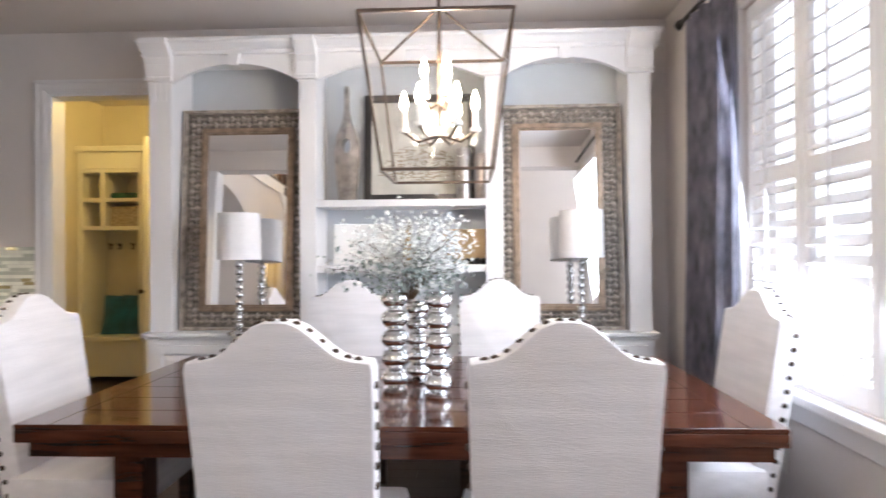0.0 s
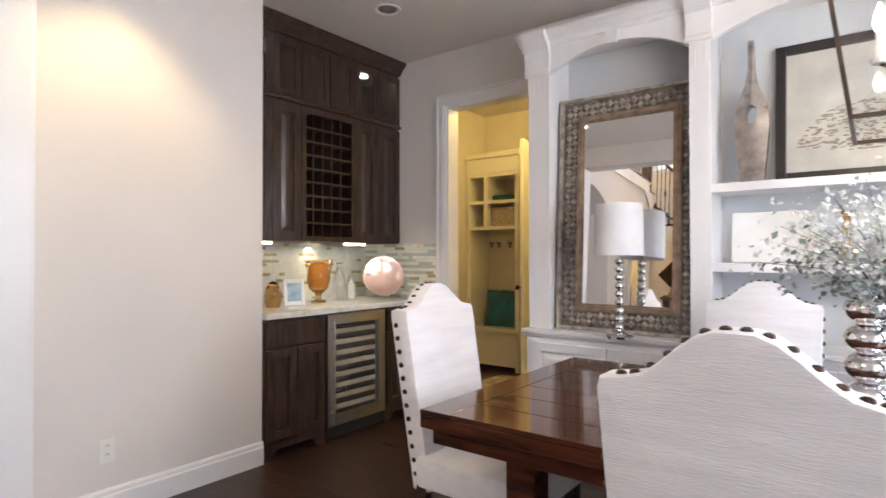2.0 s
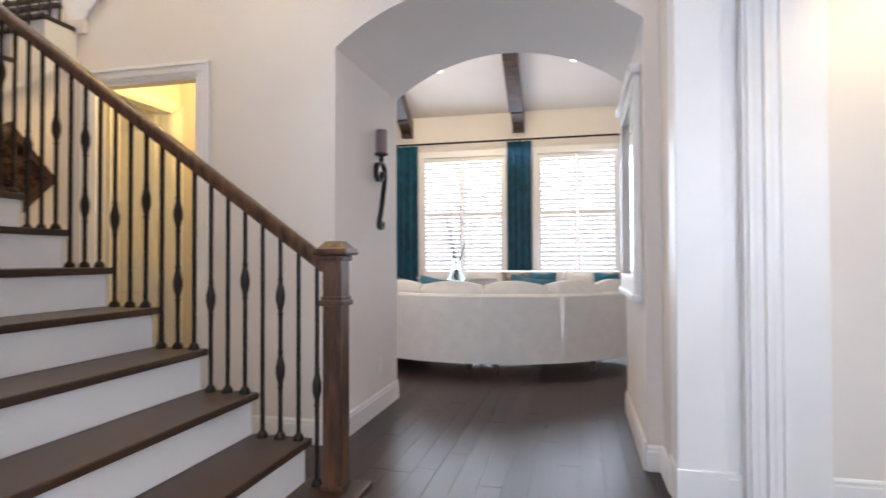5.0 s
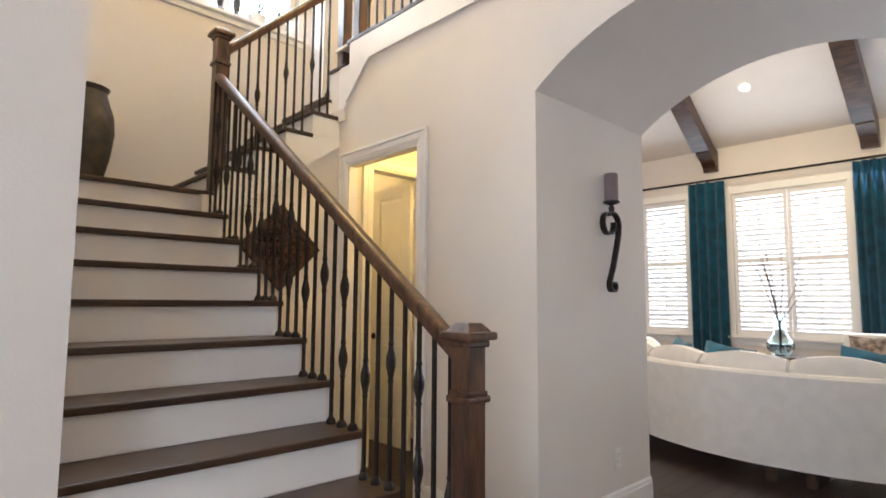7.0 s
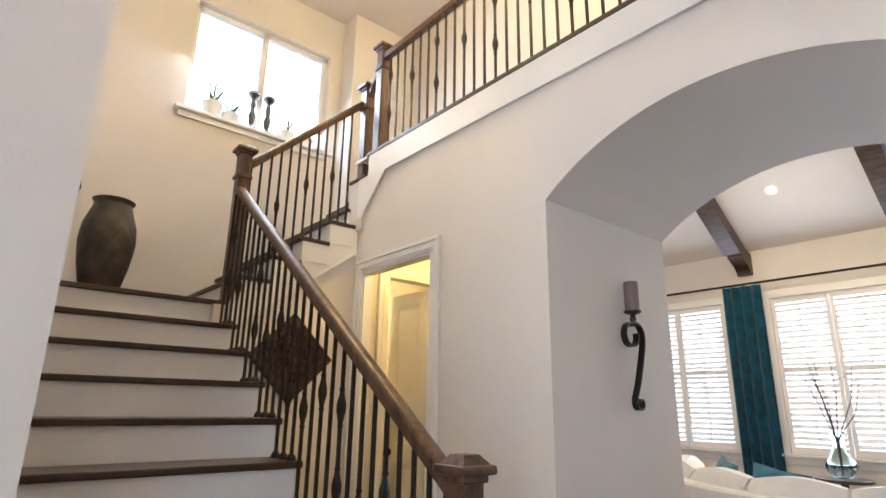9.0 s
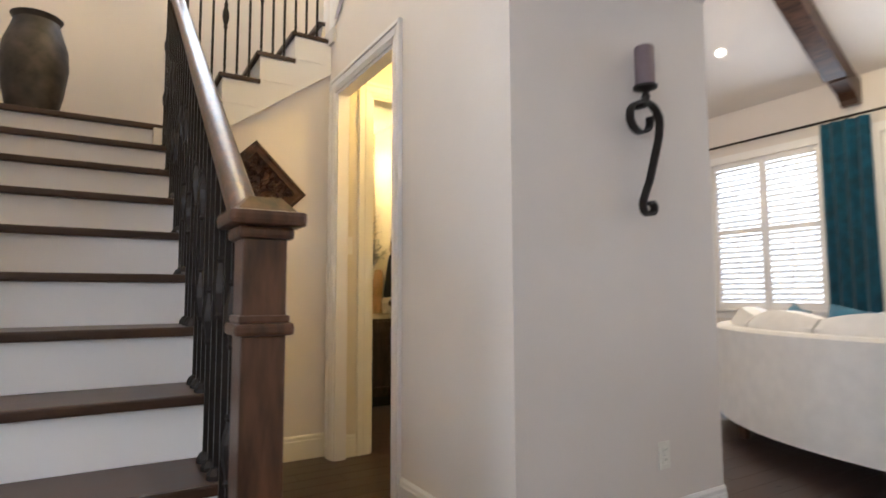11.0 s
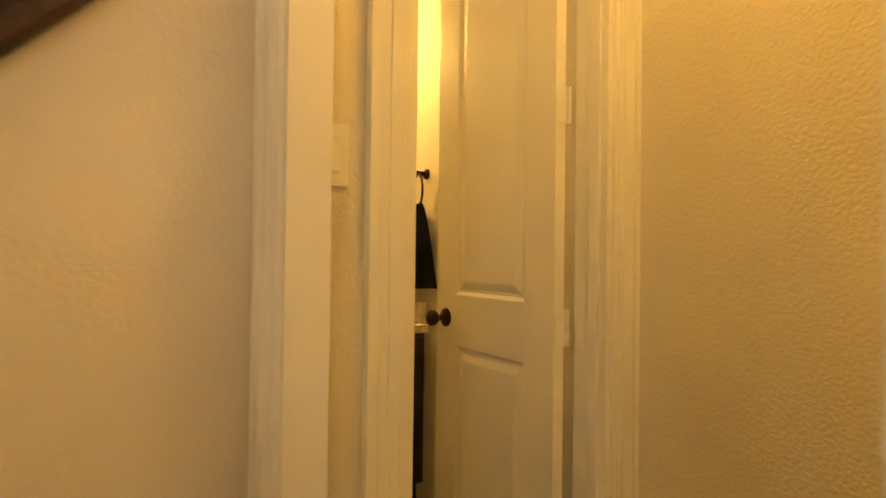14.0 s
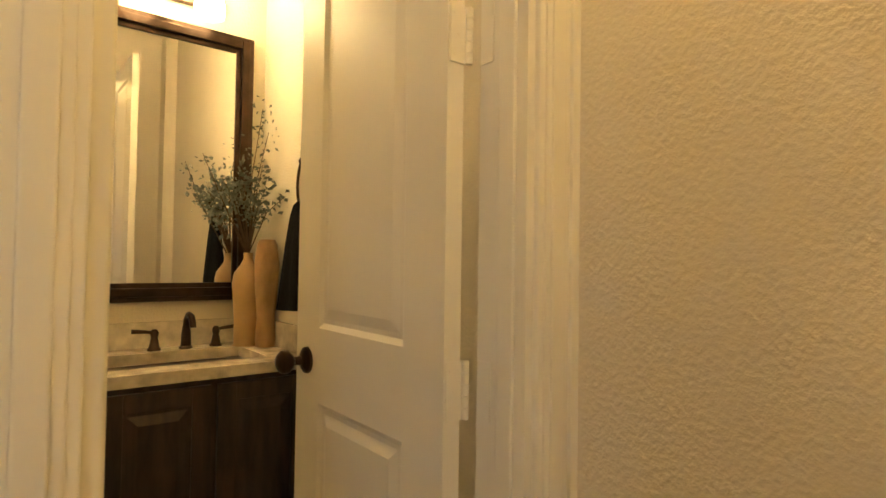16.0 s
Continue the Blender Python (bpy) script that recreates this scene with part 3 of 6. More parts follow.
def baluster(x, y, z0, z1, knots, parent):
    """A square iron bar, twisted baskets at the given heights from its foot, a shoe at the foot."""
    key = (round(z1 - z0, 2), knots)
    if key not in BAL:
        h = z1 - z0
        bm = bmesh.new()
        box(bm, -0.007, 0.007, -0.007, 0.007, 0, h)
        lathe(bm, [(0.024, 0), (0.024, 0.012), (0.016, 0.026), (0.011, 0.030)], n=8)
        mesh_bar = finish(bm)
        mesh_bar.materials.append(IRON)
        BAL[key] = mesh_bar
    if "knot" not in BAL:
        bm = bmesh.new()
        lathe(bm, [(0.010, -0.085), (0.014, -0.075), (0.010, -0.066), (0.013, -0.05), (0.021, -0.015), (0.021, 0.015), (0.013, 0.05), (0.010, 0.066), (0.014, 0.075), (0.010, 0.085)], n=8)
        BAL["knot"] = finish(bm)
        BAL["knot"].materials.append(IRON)
    ob = piece("baluster", BAL[key], parent, x, y, z0)
    for kz in knots:
        piece("knuckle", BAL["knot"], ob, 0, 0, kz)
    return ob


# lower flight rail
NX, NY = SX + 0.045, -0.245
newel("newel_post", NX, NY, RISE, 1.235, "dark walnut-stained square newel post at the stair foot")
LNX, LNY = SX, -2.77
newel("newel_post", LNX - 0.012, LNY, RISE * 11, 3.25, "dark walnut-stained square newel post on the landing")
slope = RISE / GO


def rail_z(y):
    return 1.10 + (NY - y) * slope


handrail("handrail", (NX, NY - 0.04, rail_z(NY - 0.04)), (LNX, LNY + 0.04, rail_z(LNY + 0.04)), "brown wooden stair handrail sloping up from the newel")
rail1 = thing("stair_balustrade", "black wrought iron balusters along the lower stair flight", "balustrade")
n = 0
for k in range(1, 11):
    for j in range(3):
        y = step_y(k) - 0.045 - j * GO / 3
        if k == 1 and j < 2:
            continue
        h = rail_z(y) - 0.03 - RISE * k
        knots = ((0.42,), (), (0.30, 0.62), (), (0.50,), ())[n % 6]
        baluster(NX, y, RISE * k, rail_z(y) - 0.028, knots, rail1)
        n += 1

# upper flight rail
HX = AX - 0.07
newel("newel_post", HX, PW - 0.06, CURB, 4.20, "dark square newel post at the top of the upper flight", base=False)
newel("newel_post", HX, PW + 0.165, UP, 4.50, "dark square newel post at the upper hall edge", base=False)
solid("hall_curb", one(HX - 0.08, AX + 0.014, PW + 0.10, 1.21, UP - 0.03, UP + 0.004, bevel=0.006), TREADWOOD, "dark wooden edge board along the upper hall", "curb", kind="structure")
solid("stair_curb", one(HX - 0.08, AX + 0.014, PW - 0.16, PW + 0.09, CURB - 0.03, CURB, bevel=0.006), TREADWOOD, "dark wooden step board at the upper newel", "curb", kind="structure")
bm = bmesh.new()
prism(bm, [(PW + 0.0, RISE * 15), (PW + 0.12, RISE * 15 + 0.1), (PW + 0.42, UP - 0.21), (1.21, UP - 0.21), (1.21, UP - 0.031), (PW + 0.14, UP - 0.031), (PW + 0.14, CURB - 0.031), (PW, CURB - 0.031)], "x", AX + 0.001, AX + 0.011)
solid("hall_fascia", bm, TRIM, "white painted fascia board below the upper hall", "trim", kind="structure")
bm = bmesh.new()
prism(bm, [(PW + 0.11, RISE * 15 + 0.1), (PW + 0.41, UP - 0.235), (1.21, UP - 0.235), (1.21, UP - 0.205), (PW + 0.425, UP - 0.205), (PW + 0.14, RISE * 15 + 0.12)], "x", AX + 0.001, AX + 0.022)
solid("fascia_moulding", bm, TRIM, "white painted moulding below the fascia", "trim", kind="structure")
solid("wall_under_curb", one(AX - 0.075, AX, PW - 0.16, PW - 0.001, UP - 0.9, CURB - 0.031), PAINT, "painted wall below the upper newel", "wall", kind="structure")
handrail("handrail", (LNX - 0.03, PW - 0.085, 3.08), (HX + 0.04, PW - 0.08, 3.98), "dark wooden handrail of the upper flight")
handrail("handrail", (HX, PW - 0.04, 4.06), (HX, PW + 0.125, 4.26), "short dark wooden handrail between newels")
handrail("handrail", (HX, PW + 0.205, 4.35), (HX, 1.2, 4.35), "dark wooden handrail of the upper hall")
rail2 = thing("stair_balustrade", "black wrought iron balusters along the upper stair flight", "balustrade")
n = 0
for k in range(1, 5):
    for j in range(3):
        x = UX[k - 1] - 0.045 - j * 0.075
        f = (x - (LNX - 0.03)) / (HX + 0.04 - LNX + 0.03)
        baluster(x, PW - 0.06, RISE * (11 + k), 3.08 + 0.90 * f - 0.03, ((0.45,), (), (), (0.40, ), (), ())[n % 6], rail2)
        n += 1
rail3 = thing("hall_balustrade", "black wrought iron balusters along the upper hall", "balustrade")
for i in range(33):
    y = PW + 0.285 + i * 0.105
    if y < 1.2:
        baluster(HX, y, UP + 0.004, 4.32, ((0.33, 0.70), (), (), (0.55,), (), ())[i % 6], rail3)


# ---- dining table and chairs ----
def dining_table():
    t = thing("dining_table", "dark glossy mahogany plank dining table", "table", pose(1.57, 3.06, 0))
    hx, hy = 1.235, 0.60
    bm = one(-hx, hx, -hy, hy, 0.70, 0.744, bevel=0.004)
    part("tabletop", bm, TABLEWOOD, t)
    bm = bmesh.new()
    box(bm, -hx + 0.03, hx - 0.03, -hy + 0.03, hy - 0.03, 0.645, 0.70, 0.004)
    part("apron", bm, TABLEWOOD, t)
    rows = 7
    w = 2 * hy / rows
    for r in range(rows):
        part("plank", one(-hx + 0.12, hx - 0.12, -hy + r * w + 0.0015, -hy + (r + 1) * w - 0.0015, 0.7442, 0.760, bevel=0.002), TABLEWOOD, t)
    for s in (-1, 1):
        x = s * (hx - 0.06)
        part("breadboard_end", one(x - 0.0585, x + 0.06, -hy, hy, 0.7442, 0.760, bevel=0.002) if s > 0 else one(x - 0.06, x + 0.0585, -hy, hy, 0.7442, 0.760, bevel=0.002), TABLEWOOD, t)
    for sx in (-1, 1):
        for sy in (-1, 1):
            x, y = sx * (hx - 0.32), sy * (hy - 0.15)
            bm = bmesh.new()
            box(bm, x - 0.05, x + 0.05, y - 0.05, y + 0.05, 0, 0.645, 0.006)
            part("leg", bm, TABLEWOOD, t)
    return t


def chair_back_outline(w=0.462, low=0.50, shoulder=1.05, top=1.15):
    h = w / 2
    pts = [(-h * 0.94, low), (-h, shoulder - 0.02), (-h + 0.006, shoulder), (-h + 0.03, shoulder + 0.004)]
    for i in range(13):
        a = i / 12
        x = -h + 0.05 + (w - 0.1) * a
        u = abs(2 * a - 1)
        z = shoulder + 0.006 + (top - shoulder - 0.006) * (0.5 + 0.5 * math.cos(math.pi * min(1, max(0, (u - 0.12) / 0.88))))
        pts.append((x, z))
    pts += [(h - 0.03, shoulder + 0.004), (h - 0.006, shoulder), (h, shoulder - 0.02), (h * 0.94, low)]
    return pts


def dining_chair(m, group="dining chairs round the table"):
    """Faces +y; the seat's middle is at the origin."""
    c = thing("dining_chair", "white linen camelback dining chair with bronze nailheads", "chair", m, group)
    bm = bmesh.new()
    box(bm, -0.25, 0.25, -0.24, 0.26, 0.38, 0.50, 0.028)
    part("seat", bm, LINEN, c, smooth=True)
    bm = bmesh.new()
    out = chair_back_outline(low=0.36)
    prism(bm, out, "y", -0.045, 0.045)
    bmesh.ops.recalc_face_normals(bm, faces=bm.faces)
    bmesh.ops.bevel(bm, geom=[e for e in bm.edges if abs(e.verts[0].co.y - e.verts[1].co.y) < 1e-6], offset=0.014, segments=2, affect="EDGES", profile=0.6)
    for v in bm.verts:
        v.co.y += -0.245 - 0.16 * (v.co.z - 0.45)
    part("backrest", bm, LINEN, c, smooth=True)
    nb = bmesh.new()
    lathe(nb, [(0.011, -0.003), (0.0095, 0.003), (0.004, 0.006)], n=8)
    nail_mesh = finish(nb)
    nail_mesh.materials.append(BRONZE)

    def nail(q):
        o = new("nailhead", nail_mesh)
        o.parent = c
        o.matrix_local = q
    trail = [(-0.247, 0.42 + 0.052 * i) for i in range(12)]
    top_line = out[3:-3]
    trail2 = []
    for (xa, za), (xb, zb) in zip(top_line, top_line[1:]):
        trail2.append(((xa + xb) / 2, (za + zb) / 2))
    for s in (-1, 1):
        for x, z in trail:
            xx = s * (0.2325 - 0.0145 * max(0, (0.9 - z)) / 0.5)
            q = Matrix.Translation((xx, -0.245 - 0.16 * (z - 0.45) - 0.018, z)) @ Matrix.Rotation(s * math.pi / 2, 4, "Y")
            nail(q)
    for x, z in trail2:
        q = Matrix.Translation((x, -0.245 - 0.16 * (z - 0.45) - 0.014, z + 0.001))
        nail(q)
    for s in (-1, 1):
        bm = bmesh.new()
        v = box(bm, s * 0.20 - 0.024, s * 0.20 + 0.024, 0.18, 0.228, 0, 0.385, 0.003)
        part("front_leg", bm, DARKWOOD, c)
        bm = bmesh.new()
        v = box(bm, s * 0.20 - 0.022, s * 0.20 + 0.022, -0.25, -0.206, 0, 0.385)
        for q in v:
            if q.co.z < 0.1:
                q.co.y -= 0.05
        part("back_leg", bm, DARKWOOD, c)
    return c


dining_table()
first = dining_chair(pose(1.36, 2.39, 0))
copy_thing(first, pose(2.045, 2.39, 0))
copy_thing(first, pose(1.13, 3.60, -0.0, 0, 0, 180))
copy_thing(first, pose(2.0, 3.60, 0, 0, 0, 180))
copy_thing(first, pose(0.37, 2.92, 0, 0, 0, -90))
copy_thing(first, pose(2.68, 3.05, 0, 0, 0, 90))


# ---- shared makers ----
def shutter_window(name, axis, plane, out, u0, u1, z0, z1, cols, tilt, label, mid=0.52):
    """A trimmed window with louvred shutters. out: the way into the room along the axis."""
    w = thing(name, label, "window", kind="structure")

    def place(bm, ua, ub, da, db, za, zb, bevel=0.0):
        a, b = sorted((plane + out * da, plane + out * db))
        if axis == "x":
            return box(bm, a, b, ua, ub, za, zb, bevel)
        return box(bm, ua, ub, a, b, za, zb, bevel)
    bm = bmesh.new()
    for ua, ub, za, zb in ((u0 - 0.09, u0, z0 - 0.02, z1 + 0.11), (u1, u1 + 0.09, z0 - 0.02, z1 + 0.11), (u0, u1, z1, z1 + 0.11)):
        place(bm, ua, ub, 0.001, 0.024, za, zb, 0.004)
    part("window_frame", bm, TRIM, w)
    bm = bmesh.new()
    place(bm, u0 - 0.12, u1 + 0.12, 0.001, 0.075, z0 - 0.045, z0 - 0.005, 0.008)
    part("window_sill", bm, TRIM, w)
    bm = bmesh.new()
    place(bm, u0 - 0.09, u1 + 0.09, 0.001, 0.020, z0 - 0.14, z0 - 0.046, 0.004)
    part("apron", bm, TRIM, w)
    bm = bmesh.new()
    place(bm, u0, u1, -0.135, -0.130, z0, z1)
    pane = part("pane", bm, CLEAR, w)
    pane.visible_shadow = False
    pw = (u1 - u0) / cols
    slat = None
    for c in range(cols):
        a, b = u0 + c * pw + 0.004, u0 + (c + 1) * pw - 0.004
        zm = z0 + (z1 - z0) * mid
        bm = bmesh.new()
        for ua, ub, za, zb in ((a, a + 0.05, z0, z1), (b - 0.05, b, z0, z1), (a + 0.05, b - 0.05, z0, z0 + 0.09), (a + 0.05, b - 0.05, z1 - 0.08, z1), (a + 0.05, b - 0.05, zm - 0.035, zm + 0.035)):
            place(bm, ua, ub, -0.045, -0.015, za, zb, 0.003)
        sh = part("shutter_frame", bm, TRIM, w)
        if slat is None:
            bm = bmesh.new()
            h = (pw - 0.112) / 2
            v = box(bm, -h, h, -0.038, 0.038, -0.0045, 0.0045) if axis == "y" else box(bm, -0.038, 0.038, -h, h, -0.0045, 0.0045)
            rot = Matrix.Rotation(radians(tilt) * out, 4, "X" if axis == "y" else "Y")
            bmesh.ops.transform(bm, matrix=rot, verts=v)
            slat = finish(bm)
            slat.materials.append(TRIM)
        um = (a + b) / 2
        for za, zb in ((z0 + 0.09, zm - 0.035), (zm + 0.035, z1 - 0.08)):
            n = max(1, round((zb - za) / 0.076))
            for i in range(n):
                z = za + (i + 0.5) * (zb - za) / n
                d = plane - out * 0.03
                s = new("slat", slat)
                s.parent = sh
                s.location = (d, um, z) if axis == "x" else (um, d, z)
        bm = bmesh.new()
        place(bm, um - 0.006, um + 0.006, 0.012, 0.022, z0 + 0.12, z1 - 0.12)
        part("tilt_rod", bm, TRIM, sh)
    return w


def curtain(axis, plane, u0, u1, z0, z1, mat, label, folds=5, depth=0.045):
    bm = bmesh.new()
    n, rows = folds * 10, 8
    grid = []
    for r in range(rows + 1):
        line = []
        f = r / rows
        for i in range(n + 1):
            a = i / n
            u = u0 + (u1 - u0) * a
            d = depth * math.sin(a * folds * 2 * math.pi + 0.5 * math.sin(5 * a)) * (0.7 + 0.5 * f) + 0.01 * math.sin(7 * a + 4 * f)
            z = z1 + (z0 - z1) * f
            line.append(bm.verts.new((plane + d, u, z) if axis == "x" else (u, plane + d, z)))
        grid.append(line)
    for p, q in zip(grid, grid[1:]):
        for i in range(n):
            bm.faces.new((p[i], p[i + 1], q[i + 1], q[i]))
    bmesh.ops.solidify(bm, geom=bm.faces, thickness=0.004)
    return solid("curtain", bm, mat, label, "curtain", smooth=True)


def raised_panel(bm_frame, bm_panel, x0, x1, z0, z1, y, out, rail=0.055, depth=0.02):
    """A frame-and-panel door front in the plane y; out is -1 or +1."""
    def b(bm, xa, xb, za, zb, da, db, bev=0.0):
        ya, yb = sorted((y + out * da, y + out * db))
        return box(bm, xa, xb, ya, yb, za, zb, bev)
    b(bm_frame, x0, x0 + rail, z0, z1, 0, depth, 0.003)
    b(bm_frame, x1 - rail, x1, z0, z1, 0, depth, 0.003)
    b(bm_frame, x0 + rail, x1 - rail, z0, z0 + rail, 0, depth, 0.003)
    b(bm_frame, x0 + rail, x1 - rail, z1 - rail, z1, 0, depth, 0.003)
    b(bm_panel, x0 + rail, x1 - rail, z0 + rail, z1 - rail, 0, depth * 0.35)
    v = b(bm_panel, x0 + rail + 0.012, x1 - rail - 0.012, z0 + rail + 0.012, z1 - rail - 0.012, depth * 0.35, depth * 0.9)
    face = max(q.co.y * out for q in v)
    cx, cz = (x0 + x1) / 2, (z0 + z1) / 2
    for q in v:
        if abs(q.co.y * out - face) < 1e-6:
            q.co.x += 0.03 * (1 if q.co.x < cx else -1)
            q.co.z += 0.03 * (1 if q.co.z < cz else -1)


def turned(bm, m):
    bmesh.ops.transform(bm, matrix=m, verts=bm.verts)
    return bm


def sprays(bm, base, count, height, spread, leaf, rng, leaves=26, lean=(0, 0)):
    """Small leaves in loose clumps on branching twigs above base; returns the twig paths."""
    paths = []
    for i in range(count):
        a = rng.uniform(0, 2 * math.pi)
        r = spread * math.sqrt(rng.random())
        top = Vector((base[0] + r * math.cos(a) + lean[0], base[1] + r * math.sin(a) + lean[1], base[2] + height * rng.uniform(0.45, 1.0) * (1 - 0.35 * (r / spread) ** 2)))
        p0 = Vector(base)
        midp = p0.lerp(top, 0.5) + Vector((0, 0, height * 0.14))
        pts = [p0, p0.lerp(midp, 0.6), midp, top]
        paths.append(pts)
        for j in range(leaves):
            f = rng.uniform(0.45, 1.05)
            q = midp.lerp(top, max(0, f * 2 - 1)) if f > 0.5 else p0.lerp(midp, f * 2)
            q = q + Vector((rng.gauss(0, 1), rng.gauss(0, 1), rng.gauss(0, 1))) * spread * 0.11
            d = Vector((rng.gauss(0, 1), rng.gauss(0, 1), rng.gauss(0.4, 1))).normalized()
            s = d.orthogonal().normalized() * leaf * rng.uniform(0.3, 0.55)
            e = d * leaf * rng.uniform(0.7, 1.4)
            k = d.cross(s).normalized() * leaf * 0.15
            v = [bm.verts.new(q), bm.verts.new(q + e * 0.5 + s + k), bm.verts.new(q + e), bm.verts.new(q + e * 0.5 - s + k)]
            bm.faces.new(v)
    return paths


def outlet(m, label="white duplex outlet on the wall", mat=PLATE, switch=False):
    """A wall plate facing +y of its own axes."""
    o = thing("light_switch" if switch else "wall_outlet", label, "switch" if switch else "outlet", m)
    part("plate", one(-0.036, 0.036, 0, 0.006, -0.058, 0.058, bevel=0.002), mat, o)
    if switch:
        bm = one(-0.017, 0.017, 0.006, 0.0085, -0.034, 0.034, bevel=0.001)
        v = box(bm, -0.015, 0.015, 0.0085, 0.013, -0.031, 0.031, 0.001)
        part("rocker", bm, mat, o)
    else:
        for s in (-1, 1):
            part("socket", one(-0.017, 0.017, 0.006, 0.009, s * 0.021 - 0.015, s * 0.021 + 0.015, bevel=0.004), mat, o)
            for dx in (-0.006, 0.006):
                part("slot", one(dx - 0.0012, dx + 0.0012, 0.0091, 0.0096, s * 0.021 - 0.002, s * 0.021 + 0.007), DARKGAP, o)
    for s in (-1, 1):
        bm = bmesh.new()
        lathe(bm, [(0.003, 0), (0.003, 0.0012)], Matrix.Translation((0, 0.006, 0 if not switch else s * 0.047)) @ Matrix.Rotation(-math.pi / 2, 4, "X"), n=8)
        part("screw", bm, STEEL, o)
        if not switch:
            break
    return o


def downlight(x, y, z, lit=True):
    d = thing("downlight", "recessed round ceiling downlight with a white ring", "ceiling light", pose(x, y, z))
    bm = bmesh.new()
    lathe(bm, [(0.062, -0.002), (0.085, -0.008), (0.088, -0.001)], n=24, cap=False)
    part("trim_ring", bm, TRIM, d, smooth=True)
    bm = bmesh.new()
    lathe(bm, [(0.060, -0.003), (0.060, -0.0015)], n=24)
    part("lens", bm, CANGLOW if lit else PEWTER, d)
    return d


# ---- dining room: bar cabinets in the alcove ----
BX, BY0, BY1 = LX + 0.006, 3.08, DWY - 0.004   # front plane and ends
TURN = Matrix.Translation((BX, 0, 0)) @ Matrix.Rotation(math.pi / 2, 4, "Z")   # local x runs along +y, local -y faces the room


def bar_base(y0, y1, drawer):
    c = thing("base_cabinet", "dark stained raised-panel base cabinet under the bar counter", "cabinet", TURN @ pose(0, 0, 0))
    part("carcass", one(y0, y1, 0.0, 0.62, 0.10, 0.875), CABWOOD, c)
    bm = bmesh.new()
    prism(bm, [(y0, 0), (y0 + 0.06, 0), (y0 + 0.1, 0.06), (y1 - 0.1, 0.06), (y1 - 0.06, 0), (y1, 0), (y1, 0.11), (y0, 0.11)], "y", 0.0, 0.03)
    part("toe_kick", bm, CABWOOD, c)
    top = 0.86
    if drawer:
        part("drawer_front", one(y0 + 0.015, y1 - 0.015, -0.02, 0.0, 0.70, 0.86, bevel=0.004), CABWOOD, c)
        top = 0.685
    n = 2 if y1 - y0 > 0.4 else 1
    wd = (y1 - y0 - 0.03) / n
    for i in range(n):
        fr, pa = bmesh.new(), bmesh.new()
        raised_panel(fr, pa, y0 + 0.015 + i * wd + 0.002, y0 + 0.015 + (i + 1) * wd - 0.002, 0.125, top, 0.0, -1)
        d = part("door", fr, CABWOOD, c)
        part("raised_panel", pa, CABWOOD, d)
    return c


bar_base(BY0, 3.565, True)
bar_base(4.145, BY1, True)
f = thing("wine_fridge", "stainless steel undercounter wine fridge with a glass door", "wine fridge", TURN)
part("body", one(3.57, 4.14, 0.03, 0.60, 0.02, 0.868), DARKGAP, f)
bm = bmesh.new()
for a in ((3.575, 3.635, -0.02, 0.03, 0.10, 0.865), (4.075, 4.135, -0.02, 0.03, 0.10, 0.865), (3.635, 4.075, -0.02, 0.03, 0.795, 0.865), (3.635, 4.075, -0.02, 0.03, 0.10, 0.17)):
    box(bm, *a, bevel=0.003)
part("door_frame", bm, STEEL, f)
bm = bmesh.new()
tube(bm, [(3.60, -0.055, 0.14), (3.60, -0.055, 0.83)], 0.011, 10)
for z in (0.20, 0.77):
    tube(bm, [(3.60, -0.055, z), (3.60, -0.018, z)], 0.007, 8)
part("handle", bm, STEEL, f)
part("glass", one(3.635, 4.075, 0.002, 0.008, 0.17, 0.795), CLEAR, f).visible_shadow = False
for i in range(8):
    z = 0.215 + i * 0.075
    part("rack_front", one(3.645, 4.065, 0.012, 0.027, z - 0.016, z + 0.016, bevel=0.002), material("beech_rack", (0.34, 0.29, 0.22), 0.5, vary=0.2, scale=9) if i == 0 else bpy.data.materials["beech_rack"], f)
part("vent_grille", one(3.575, 4.135, 0.0, 0.025, 0.02, 0.095), DARKGAP, f)

ct = bmesh.new()
box(ct, BY0, BY1, -0.035, 0.655, 0.876, 0.914, 0.005)
solid("bar_countertop", turned(ct, TURN), QUARTZ, "pale polished stone bar countertop", "countertop")


